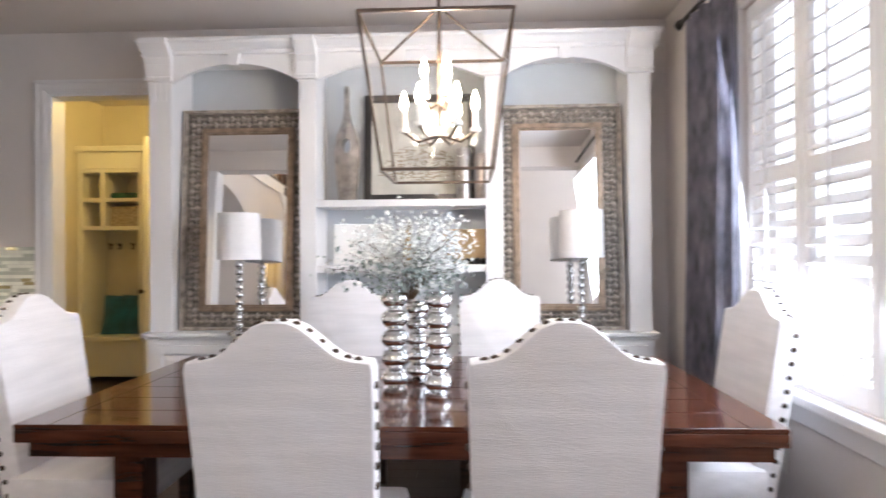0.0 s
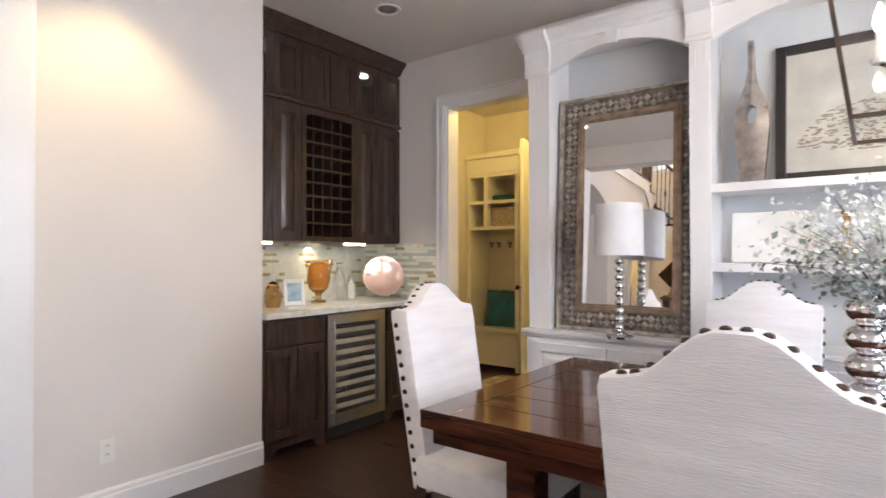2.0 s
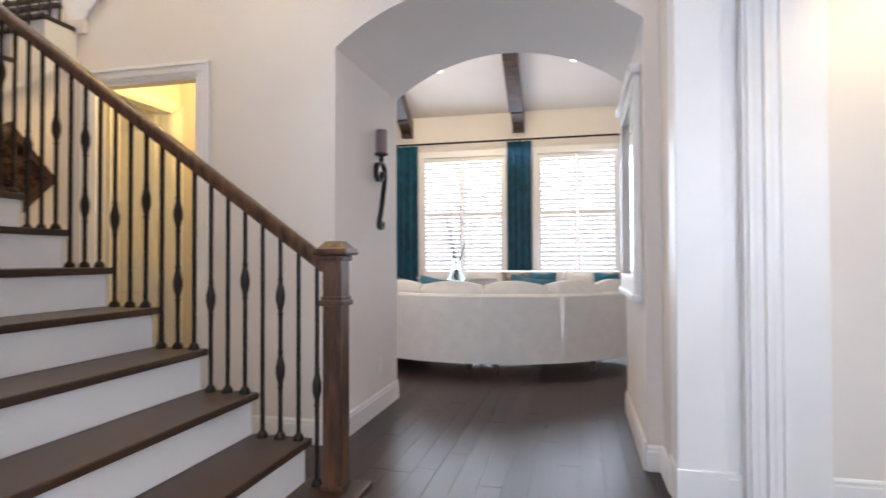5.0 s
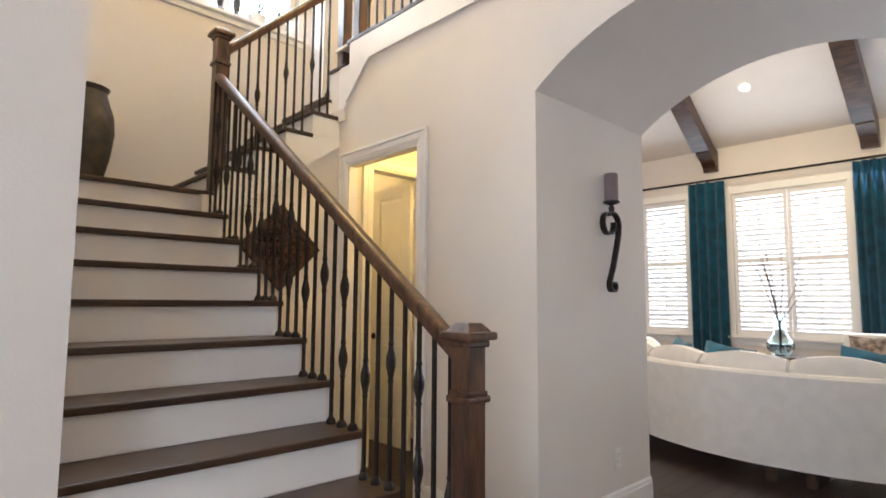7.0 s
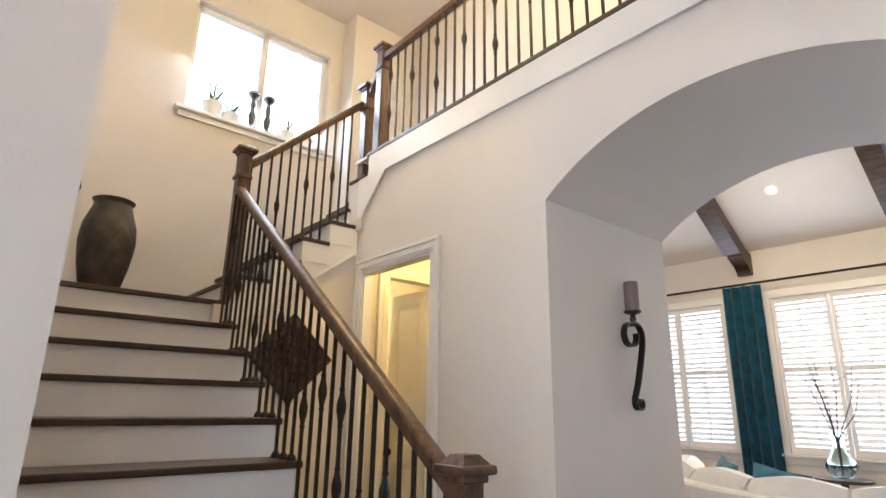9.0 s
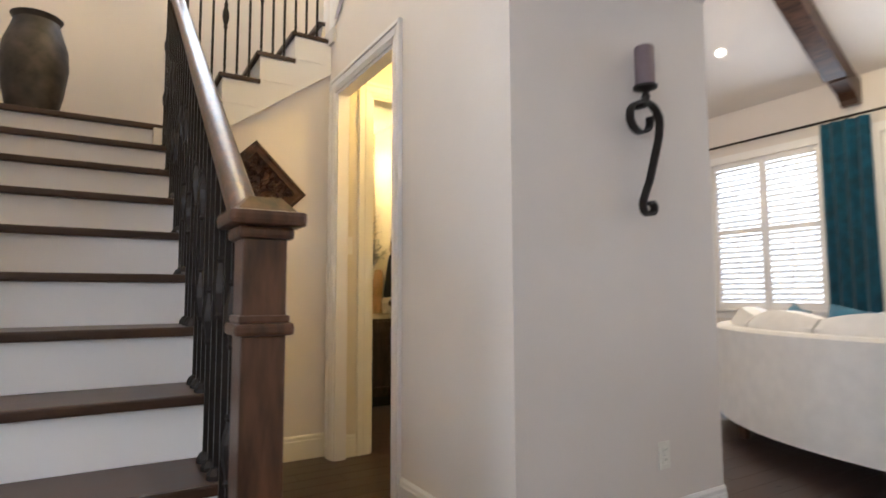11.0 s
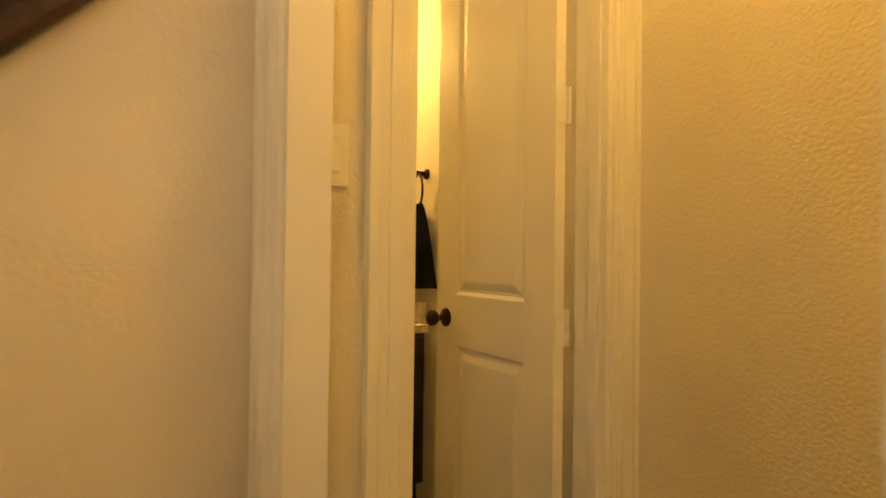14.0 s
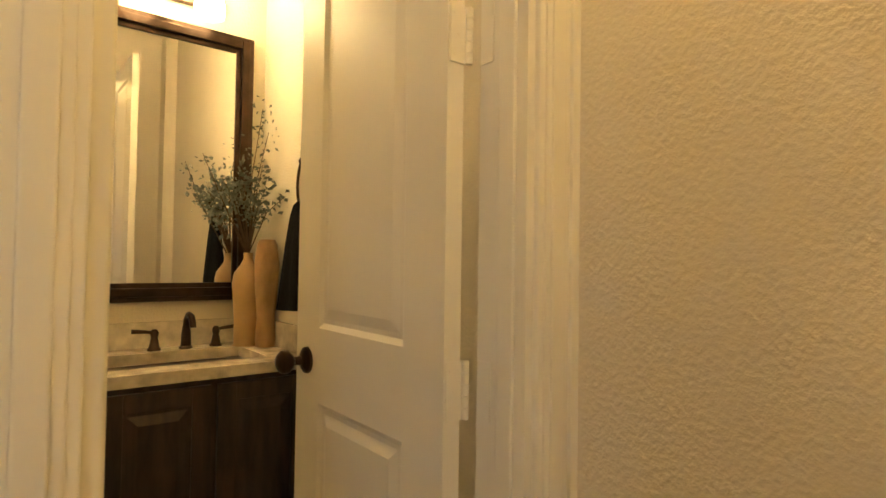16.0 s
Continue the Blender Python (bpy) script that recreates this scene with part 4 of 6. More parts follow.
def bar_upper(y0, y1, kind):
    c = thing("wall_cabinet", {"doors": "dark stained wall cabinet with raised-panel doors", "rack": "dark stained wall cabinet with a wine bottle lattice"}[kind], "cabinet", TURN)
    d0 = 0.26
    part("back", one(y0, y1, 0.62, 0.655, 1.37, 2.80), CABWOOD, c)
    bm = bmesh.new()
    box(bm, y0, y0 + 0.02, d0, 0.62, 1.37, 2.80)
    box(bm, y1 - 0.02, y1, d0, 0.62, 1.37, 2.80)
    box(bm, y0 + 0.02, y1 - 0.02, d0, 0.62, 1.37, 1.39)
    box(bm, y0 + 0.02, y1 - 0.02, d0, 0.62, 2.33, 2.36)
    box(bm, y0 + 0.02, y1 - 0.02, d0, 0.62, 2.78, 2.80)
    part("carcass", bm, CABWOOD, c)
    n = 2
    wd = (y1 - y0) / n
    if kind == "doors":
        for i in range(n):
            fr, pa = bmesh.new(), bmesh.new()
            raised_panel(fr, pa, y0 + i * wd + 0.003, y0 + (i + 1) * wd - 0.003, 1.375, 2.325, d0, -1, rail=0.06)
            d = part("door", fr, CABWOOD, c)
            part("raised_panel", pa, CABWOOD, d)
    else:
        fr = bmesh.new()
        for a in ((y0 + 0.003, y0 + 0.04, 1.375, 2.325), (y1 - 0.04, y1 - 0.003, 1.375, 2.325)):
            box(fr, a[0], a[1], d0 - 0.02, d0, a[2], a[3], 0.002)
        box(fr, y0 + 0.04, y1 - 0.04, d0 - 0.02, d0, 1.375, 1.41, 0.002)
        box(fr, y0 + 0.04, y1 - 0.04, d0 - 0.02, d0, 2.29, 2.325, 0.002)
        part("face_frame", fr, CABWOOD, c)
        for i in range(1, 9):
            z = 1.41 + i * 0.88 / 9
            part("rack_shelf", one(y0 + 0.03, y1 - 0.03, d0 - 0.008, 0.6, z - 0.006, z + 0.006), CABWOOD, c)
        for i in range(1, 5):
            y = y0 + 0.04 + i * (y1 - y0 - 0.08) / 5
            part("rack_divider", one(y - 0.005, y + 0.005, d0 + 0.012, 0.6, 1.40, 2.30), CABWOOD, c)
    for i in range(n):
        a, b = y0 + i * wd + 0.003, y0 + (i + 1) * wd - 0.003
        fr = bmesh.new()
        for q in ((a, a + 0.05, 2.365, 2.775), (b - 0.05, b, 2.365, 2.775), (a + 0.05, b - 0.05, 2.365, 2.415), (a + 0.05, b - 0.05, 2.725, 2.775)):
            box(fr, q[0], q[1], d0 - 0.02, d0, q[2], q[3], 0.002)
        d = part("glass_door", fr, CABWOOD, c)
        part("pane", one(a + 0.05, b - 0.05, d0 - 0.012, d0 - 0.008, 2.415, 2.725), CLEAR if kind == "doors" else CABWOOD, d)
    return c


bar_upper(BY0, 3.56, "doors")
bar_upper(3.56, 4.08, "rack")
bar_upper(4.08, BY1, "doors")
for yy in (3.24, 4.34):
    pk = thing("cabinet_puck_light", "small lit round light inside the glass cabinet", "cabinet light", TURN @ pose(yy, 0.42, 2.775))
    bm = bmesh.new()
    lathe(bm, [(0.03, -0.012), (0.034, 0)], n=16)
    part("lens", bm, BULBGLOW, pk)
bm = bmesh.new()
prism(bm, [(0.26, 2.80), (0.235, 2.80), (0.225, 2.82), (0.20, 2.85), (0.17, 2.875), (0.165, 2.897), (0.655, 2.897), (0.655, 2.80)], "x", BY0, BY1)
solid("cabinet_crown", turned(bm, TURN), CABWOOD, "dark stained crown moulding over the bar cabinets", "crown moulding", kind="structure")
bm = bmesh.new()
prism(bm, [(0.262, 2.345), (0.228, 2.345), (0.222, 2.36), (0.236, 2.372), (0.262, 2.372)], "x", BY0, BY1)
solid("cabinet_rail", turned(bm, TURN), CABWOOD, "dark stained moulding rail across the bar cabinets", "moulding", kind="structure")
for yy in (3.3, 4.2):
    bm = one(yy - 0.10, yy + 0.10, 0.36, 0.40, 1.352, 1.368, bevel=0.003)
    ul = solid("undercabinet_light", turned(bm, TURN), CANGLOW, "slim lit undercabinet light over the bar", "cabinet light")


# things on the bar
def dish(name, label, cat, profile, mat, x, y, z, n=24, parts=()):
    bm = bmesh.new()
    lathe(bm, profile, n=n)
    return solid(name, bm, mat, label, cat, smooth=True, m=pose(x, y, z))


BZ = 0.914
plate = thing("copper_plate", "round polished copper plate standing on a small easel", "plate", pose(-1.71, 4.43, BZ + 0.185) @ Matrix.Rotation(radians(50), 4, "Z") @ Matrix.Rotation(radians(78), 4, "X"))
bm = bmesh.new()
lathe(bm, [(0.0, 0.0), (0.10, 0.002), (0.125, 0.008), (0.165, 0.018), (0.168, 0.022), (0.16, 0.022), (0.125, 0.012), (0.10, 0.006), (0.0, 0.004)], n=40, cap=False)
part("disc", bm, COPPER, plate, smooth=True)
bm = bmesh.new()
tube(bm, [(-0.06, -0.17, 0.05), (-0.06, -0.175, 0.0), (-0.05, 0.05, -0.06)], 0.004)
tube(bm, [(0.06, -0.17, 0.05), (0.06, -0.175, 0.0), (0.05, 0.05, -0.06)], 0.004)
part("easel", bm, IRON, plate)
urn = thing("amber_urn", "amber glass footed urn vase with a flared rim", "vase", pose(-1.80, 3.82, BZ))
bm = bmesh.new()
lathe(bm, [(0.055, 0), (0.06, 0.01), (0.025, 0.025), (0.018, 0.05), (0.03, 0.07)], n=24)
part("foot", bm, AMBER, urn, smooth=True)
bm = bmesh.new()
lathe(bm, [(0.03, 0.07), (0.07, 0.11), (0.088, 0.17), (0.085, 0.22), (0.075, 0.26), (0.10, 0.31), (0.12, 0.325), (0.112, 0.325), (0.07, 0.262), (0.078, 0.22), (0.08, 0.17), (0.062, 0.115), (0.02, 0.085)], n=24)
part("bowl", bm, AMBER, urn, smooth=True)
for s in (-1, 1):
    bm = bmesh.new()
    tube(bm, [(s * 0.07, 0, 0.27), (s * 0.13, 0, 0.32), (s * 0.15, 0, 0.29), (s * 0.12, 0, 0.24), (s * 0.085, 0, 0.21)], 0.010, 8)
    part("handle", bm, AMBER, urn, smooth=True)
pf = thing("photo_frame", "small white photo frame with a pale blue print", "picture frame", pose(-1.75, 3.56, BZ) @ Matrix.Rotation(radians(70), 4, "Z") @ Matrix.Rotation(radians(-10), 4, "X"))
bm = bmesh.new()
for a in ((-0.075, -0.05, 0, 0.19), (0.05, 0.075, 0, 0.19), (-0.05, 0.05, 0, 0.03), (-0.05, 0.05, 0.16, 0.19)):
    box(bm, a[0], a[1], -0.012, 0.0, a[2], a[3], 0.003)
part("frame", bm, CERAMIC, pf)
part("print", one(-0.05, 0.05, -0.004, -0.002, 0.03, 0.16), material("pale_blue_print", (0.35, 0.48, 0.56), 0.6, vary=0.25, scale=18), pf)
dish("glass_jar", "ribbed dark glass jar on the bar", "jar", [(0.045, 0), (0.055, 0.03), (0.06, 0.09), (0.045, 0.14), (0.035, 0.15), (0.04, 0.165), (0.0, 0.185)], AMBER, -1.75, 3.38, BZ)
dish("glass_bottle", "tall clear glass bottle on the bar", "bottle", [(0.045, 0), (0.048, 0.16), (0.03, 0.22), (0.018, 0.25), (0.018, 0.29), (0.03, 0.30)], CLEAR, -1.88, 4.10, BZ)
dish("glass_bottle", "short clear glass bottle on the bar", "bottle", [(0.04, 0), (0.042, 0.11), (0.025, 0.15), (0.016, 0.17), (0.022, 0.20)], CLEAR, -1.82, 4.17, BZ)
pf2 = solid("menu_card", one(-0.05, 0.05, -0.002, 0.002, 0, 0.13), PAPER, "small white card standing on the bar", "card", m=pose(-1.92, 4.26, BZ) @ Matrix.Rotation(radians(70), 4, "Z") @ Matrix.Rotation(radians(-8), 4, "X"))
outlet(pose(-1.29 - 0.42, DWY - 0.024, 1.13, 0, 0, 180))

# ---- dining room: white built-in with mirrors ----
BF, BB = 4.27, DWY - 0.003
unit = thing("builtin_cabinet", "white painted built-in display unit with arched bays", "built-in cabinet")
posts = [(-0.25, -0.10), (0.74, 0.85), (1.94, 2.05), (2.84, 2.98)]
part("back_panel", one(-0.25, 2.98, BB - 0.02, BB, 0.80, 2.66), material("builtin_backing", (0.62, 0.64, 0.66), 0.5, vary=0.02), unit)
for a, b in posts:
    part("upright", one(a + 0.01, b - 0.01, BF + 0.02, BB - 0.02, 0.80, 2.66), TRIM, unit)
    p = part("pilaster", one(a, b, BF, BF + 0.02, 0.80, 2.45, bevel=0.003), TRIM, unit)
    for i in range(3):
        x = a + (b - a) * (0.25 + 0.25 * i)
        part("flute", one(x - 0.007, x + 0.007, BF - 0.004, BF - 0.0005, 2.30, 2.42), TRIM, p)
    bm = bmesh.new()
    prism(bm, [(BF, 2.43), (BF - 0.03, 2.43), (BF - 0.034, 2.45), (BF - 0.025, 2.46), (BF - 0.025, 2.54), (BF - 0.035, 2.58), (BF - 0.07, 2.62), (BF - 0.10, 2.65), (BF - 0.10, 2.685), (BF, 2.685)], "x", a - 0.012, b + 0.012)
    part("capital", bm, TRIM, unit)
for i in range(3):
    a, b = posts[i][1], posts[i + 1][0]
    m_, hw = (a + b) / 2, (b - a) / 2
    bm = bmesh.new()
    N2 = 16
    rise2 = 0.12
    rr = (hw * hw + rise2 * rise2) / (2 * rise2)
    pts = [(a + (b - a) * k / N2, 2.42 + rise2 - rr + math.sqrt(max(0, rr * rr - (a + (b - a) * k / N2 - m_) ** 2))) for k in range(N2 + 1)]
    for (xa, za), (xb, zb) in zip(pts, pts[1:]):
        prism(bm, [(xa, za), (xb, zb), (xb, 2.60), (xa, 2.60)], "y", BF + 0.004, BF + 0.03)
    bmesh.ops.remove_doubles(bm, verts=bm.verts, dist=1e-5)
    v = part("arched_valance", bm, TRIM, unit)
    bm = bmesh.new()
    for (xa, za), (xb, zb) in zip(pts, pts[1:]):
        prism(bm, [(xa, za), (xb, zb), (xb, zb + 0.022), (xa, za + 0.022)], "y", BF - 0.006, BF + 0.004)
    bmesh.ops.remove_doubles(bm, verts=bm.verts, dist=1e-5)
    part("arch_bead", bm, TRIM, v)
    bm = bmesh.new()
    prism(bm, [(m_ - 0.025, 2.525), (m_ + 0.025, 2.525), (m_ + 0.04, 2.605), (m_ - 0.04, 2.605)], "y", BF - 0.025, BF + 0.004)
    part("keystone", bm, TRIM, unit)
bm = bmesh.new()
prism(bm, [(BB, 2.60), (BF + 0.0, 2.60), (BF - 0.012, 2.605), (BF - 0.012, 2.625), (BF - 0.03, 2.635), (BF - 0.055, 2.66), (BF - 0.075, 2.67), (BF - 0.075, 2.69), (BB, 2.69)], "x", -0.30, 3.03)
part("cornice", bm, TRIM, unit)
for z in (1.605, 1.18):
    part("shelf", one(0.842, 1.948, BF + 0.012, BB - 0.02, z, z + 0.045, bevel=0.003), TRIM, unit)
bm = bmesh.new()
box(bm, -0.28, 3.01, BF - 0.06, BB, 0.775, 0.80, 0.004)
box(bm, -0.27, 3.00, BF - 0.045, BB, 0.755, 0.775, 0.006)
part("counter", bm, TRIM, unit)
part("base", one(-0.25, 2.98, BF - 0.03, BB, 0.0, 0.755), TRIM, unit)
for i in range(3):
    a, b = ((-0.20, 0.78), (0.82, 1.97), (2.01, 2.93))[i]
    h = (a + b) / 2
    for p0, p1 in ((a, h - 0.005), (h + 0.005, b)):
        fr, pa = bmesh.new(), bmesh.new()
        raised_panel(fr, pa, p0, p1, 0.12, 0.72, BF - 0.03, -1)
        d = part("door", fr, TRIM, unit)
        part("raised_panel", pa, TRIM, d)


def floor_mirror(x0, x1):
    w, h = x1 - x0, 1.475
    m = thing("leaning_mirror", "large mirror in a wide embossed antique silver frame", "mirror", pose((x0 + x1) / 2, BF + 0.075, 0.802, -3.2))
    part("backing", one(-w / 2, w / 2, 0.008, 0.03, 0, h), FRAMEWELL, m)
    fw = 0.168
    bm = bmesh.new()
    for a in ((-w / 2, -w / 2 + 0.02, 0, h), (w / 2 - 0.02, w / 2, 0, h), (-w / 2 + 0.02, w / 2 - 0.02, 0, 0.02), (-w / 2 + 0.02, w / 2 - 0.02, h - 0.02, h)):
        box(bm, a[0], a[1], -0.022, 0.010, a[2], a[3], 0.003)
    part("outer_rim", bm, SILVERFRAME, m)
    bm = bmesh.new()
    i0, i1 = -w / 2 + fw, w / 2 - fw
    for e, f, dep in ((0.045, 0.029, -0.012), (0.028, 0.013, -0.020), (0.012, 0.0, -0.010)):
        for a in ((i0 - e, i0 - f, fw - e, h - fw + e), (i1 + f, i1 + e, fw - e, h - fw + e), (i0 - f, i1 + f, fw - e, fw - f), (i0 - f, i1 + f, h - fw + f, h - fw + e)):
            box(bm, a[0], a[1], dep, 0.010, a[2], a[3], 0.002)
    part("inner_moulding", bm, material("bronze_gilt", (0.34, 0.25, 0.18), 0.4, metal=0.5, vary=0.25, scale=20) if "bronze_gilt" not in bpy.data.materials else bpy.data.materials["bronze_gilt"], m)
    bm = bmesh.new()
    g = 0.038
    nx, nz = round(w / g), round(h / g)
    for i in range(nx):
        for j in range(nz):
            x, z = -w / 2 + (i + 0.5) * w / nx, (j + 0.5) * h / nz
            if -w / 2 + 0.02 < x < w / 2 - 0.02 and 0.02 < z < h - 0.02 and not (i0 - 0.045 < x < i1 + 0.045 and fw - 0.045 < z < h - fw + 0.045):
                s = 0.017 if (i + j) % 2 else 0.011
                v = box(bm, x - s, x + s, -0.016 if (i + j) % 2 else -0.006, 0.009, z - s, z + s)
                c = Vector((x, 0, z))
                for q in v:
                    if q.co.y < 0:
                        q.co.x, q.co.z = x + (q.co.x - x) * 0.45, z + (q.co.z - z) * 0.45
                bmesh.ops.rotate(bm, verts=v, cent=c, matrix=Matrix.Rotation(radians(45), 3, "Y"))
    ob = part("embossed_studs", bm, SILVERFRAME, m)
    ob["kind"] = "stuff"
    part("glass", one(i0, i1, -0.004, 0.008, fw, h - fw), MIRROR, m)
    return m


floor_mirror(-0.087, 0.79)
floor_mirror(2.0, 2.83)


def bead_lamp(x, y):
    l = thing("table_lamp", "table lamp with a silver bead stem and white drum shade", "table lamp", pose(x, y, 0.80))
    bm = bmesh.new()
    lathe(bm, [(0.075, 0), (0.075, 0.012), (0.045, 0.022), (0.02, 0.04)], n=24)
    part("base", bm, CHROME, l, smooth=True)
    for i in range(9):
        z = 0.06 + i * 0.047
        bm = bmesh.new()
        lathe(bm, [(0.003 + 0.023 * math.sin(math.pi * q / 8), -0.0235 * math.cos(math.pi * q / 8)) for q in range(9)], Matrix.Translation((0, 0, z)), n=16)
        part("bead", bm, CHROME, l, smooth=True)
    bm = bmesh.new()
    tube(bm, [(0, 0, 0.02), (0, 0, 0.55)], 0.005)
    part("stem", bm, CHROME, l)
    bm = bmesh.new()
    lathe(bm, [(0.135, 0.47), (0.13, 0.76), (0.128, 0.76), (0.133, 0.47)], n=32, cap=False)
    bm.faces.ensure_lookup_table()
    part("shade", bm, SHADE, l, smooth=True)
    return l


bead_lamp(0.385, 4.12 + 0.05)
bead_lamp(2.52, 4.17)
# shelf things
sculpt = thing("bottle_sculpture", "tall silver bottle sculpture with a round hole", "sculpture", pose(1.02, 4.44, 1.652))
bm = bmesh.new()
outl = [(-0.055, 0), (0.055, 0), (0.075, 0.2), (0.085, 0.32), (0.07, 0.43), (0.03, 0.53), (0.014, 0.62), (0.014, 0.77), (-0.014, 0.77), (-0.014, 0.62), (-0.03, 0.53), (-0.07, 0.43), (-0.085, 0.32), (-0.075, 0.2)]
hole = [(0.030 * math.cos(2 * math.pi * k / 14 - math.pi / 2), 0.37 + 0.05 * math.sin(2 * math.pi * k / 14 - math.pi / 2)) for k in range(14)]
# ring of faces between outline and hole, both cut from the foot up
outer = outl
vo = [[bm.verts.new((u, yq, v)) for u, v in outer] for yq in (-0.03, 0.03)]
vh = [[bm.verts.new((u, yq, v)) for u, v in hole] for yq in (-0.04, 0.04)]
for a in range(14):
    b = (a + 1) % 14
    for s in (0, 1):
        bm.faces.new((vo[s][a], vo[s][b], vh[s][b], vh[s][a]))
    bm.faces.new((vo[0][a], vo[1][a], vo[1][b], vo[0][b]))
    bm.faces.new((vh[0][a], vh[0][b], vh[1][b], vh[1][a]))
part("body", bm, PEWTER, sculpt, smooth=True)
art = thing("framed_art", "black framed pale print of a bare tree leaning on the shelf", "picture", pose(1.50, 4.50, 1.652, -4))
bm = bmesh.new()
for a in ((-0.38, -0.33, 0, 0.74), (0.33, 0.38, 0, 0.74), (-0.33, 0.33, 0, 0.05), (-0.33, 0.33, 0.69, 0.74)):
    box(bm, a[0], a[1], -0.02, 0.02, a[2], a[3], 0.004)
part("frame", bm, material("black_frame", (0.018, 0.015, 0.014), 0.35, vary=0.2), art)
part("print", one(-0.33, 0.33, 0.0, 0.01, 0.05, 0.69), CANVAS, art)
rng = random.Random(5)
bm = bmesh.new()
for i in range(420):
    a, r = rng.uniform(0.15, math.pi - 0.15), 0.27 * math.sqrt(rng.random())
    x, z = r * math.cos(a) * 1.05, 0.14 + r * math.sin(a) * 0.95
    s = rng.uniform(0.005, 0.012)
    box(bm, x - s, x + s, -0.002, -0.0005, z - s * 0.35, z + s * 0.35)
ob = part("tree_motif", bm, material("tan_ink", (0.30, 0.24, 0.17), 0.8, vary=0.3), art)
ob["kind"] = "stuff"
for x, hgt in ((1.80, 0.34), (1.92, 0.30)):
    bm = bmesh.new()
    lathe(bm, [(0.045, 0), (0.05, 0.02), (0.05, hgt - 0.02), (0.044, hgt), (0.036, hgt), (0.036, hgt - 0.1)], n=24)
    solid("metal_vase", bm, PEWTER, "cylindrical polished pewter vase on the shelf", "vase", smooth=True, m=pose(x, 4.40, 1.652))
tray = solid("platter", one(-0.20, 0.20, -0.012, 0.0, 0, 0.28, bevel=0.005), CERAMIC, "square white platter leaning on the shelf", "platter", m=pose(1.10, 4.52, 1.227, -8))
tray2 = solid("platter", one(-0.17, 0.17, -0.012, 0.0, 0, 0.24, bevel=0.005), TAN, "square tan platter leaning on the shelf", "platter", m=pose(1.82, 4.52, 1.227, -8))
bm = bmesh.new()
for i in range(5):
    lathe(bm, [(0.006, -0.022), (0.022, -0.01), (0.022, 0.01), (0.006, 0.022)], Matrix.Translation((0.035 * i, 0, 0.022)), n=12)
solid("bead_garland", bm, IRON, "dark bead garland lying on the shelf", "ornament", smooth=True, m=pose(1.82, 4.36, 1.227))
dish("gold_bottle", "small gold glass bottle on the shelf", "bottle", [(0.04, 0), (0.045, 0.10), (0.02, 0.17), (0.016, 0.24), (0.03, 0.26)], AMBER, 1.43, 4.42, 1.227)


# ---- dining room: chandelier, centrepiece ----
ch = thing("lantern_chandelier", "open bronze lantern chandelier with candle bulbs", "chandelier", pose(1.705, 3.05, 0))
ZB, ZT, HB, HT = 1.63, 2.21, 0.215, 0.29
cr = lambda h, k: (h * (1 if k in (0, 3) else -1), h * (1 if k in (0, 1) else -1))


def bar(name, p, q, w=0.008):
    bm = bmesh.new()
    tube(bm, [p, q], w, 4)
    return part(name, bm, LANTERN, ch)


for k in range(4):
    a, b = cr(HB, k), cr(HB, (k + 1) % 4)
    bar("bottom_bar", (*a, ZB), (*b, ZB))
    c, d = cr(HT, k), cr(HT, (k + 1) % 4)
    bar("top_bar", (*c, ZT), (*d, ZT))
    bar("corner_bar", (*a, ZB), (*c, ZT))
    bar("roof_bar", (*c, ZT), (c[0] * 0.08, c[1] * 0.08, ZT + 0.12), 0.006)
bm = bmesh.new()
tube(bm, [(0, 0, 1.84), (0, 0, 2.86)], 0.009, 8)
part("rod", bm, LANTERN, ch)
for k in range(4):
    a, b = cr(HB - 0.004, k), cr(HB - 0.004, (k + 1) % 4)
    c, d = cr(HT - 0.004, k), cr(HT - 0.004, (k + 1) % 4)
    bm = bmesh.new()
    pane_verts = [bm.verts.new((*p, z)) for p, z in ((a, ZB + 0.01), (b, ZB + 0.01), (d, ZT - 0.01), (c, ZT - 0.01))]
    bm.faces.new(pane_verts)
    bmesh.ops.solidify(bm, geom=bm.faces, thickness=0.003)
    part("glass_pane", bm, THINPANE, ch).visible_shadow = False
bm = bmesh.new()
lathe(bm, [(0.065, 2.875), (0.06, 2.893), (0.02, 2.86), (0.065, 2.86)][::-1], n=24)
part("canopy", bm, LANTERN, ch)
for tier, (nn, rr, zz) in enumerate(((6, 0.15, 1.83), (3, 0.065, 1.97))):
    for i in range(nn):
        a = 2 * math.pi * (i + 0.5 * tier) / nn
        x, y = rr * math.cos(a), rr * math.sin(a)
        bm = bmesh.new()
        tube(bm, [(0, 0, zz - 0.03), (x * 0.6, y * 0.6, zz - 0.055), (x, y, zz - 0.015)], 0.006, 6)
        part("arm", bm, LANTERN, ch)
        bm = bmesh.new()
        lathe(bm, [(0.022, zz - 0.015), (0.024, zz), (0.011, zz), (0.011, zz + 0.075)], Matrix.Translation((x, y, 0)), n=12)
        part("candle_sleeve", bm, CERAMIC, ch)
        bm = bmesh.new()
        lathe(bm, [(0.008, zz + 0.075), (0.017, zz + 0.10), (0.014, zz + 0.125), (0.002, zz + 0.16)], Matrix.Translation((x, y, 0)), n=12)
        part("bulb", bm, BULBGLOW, ch, smooth=True)


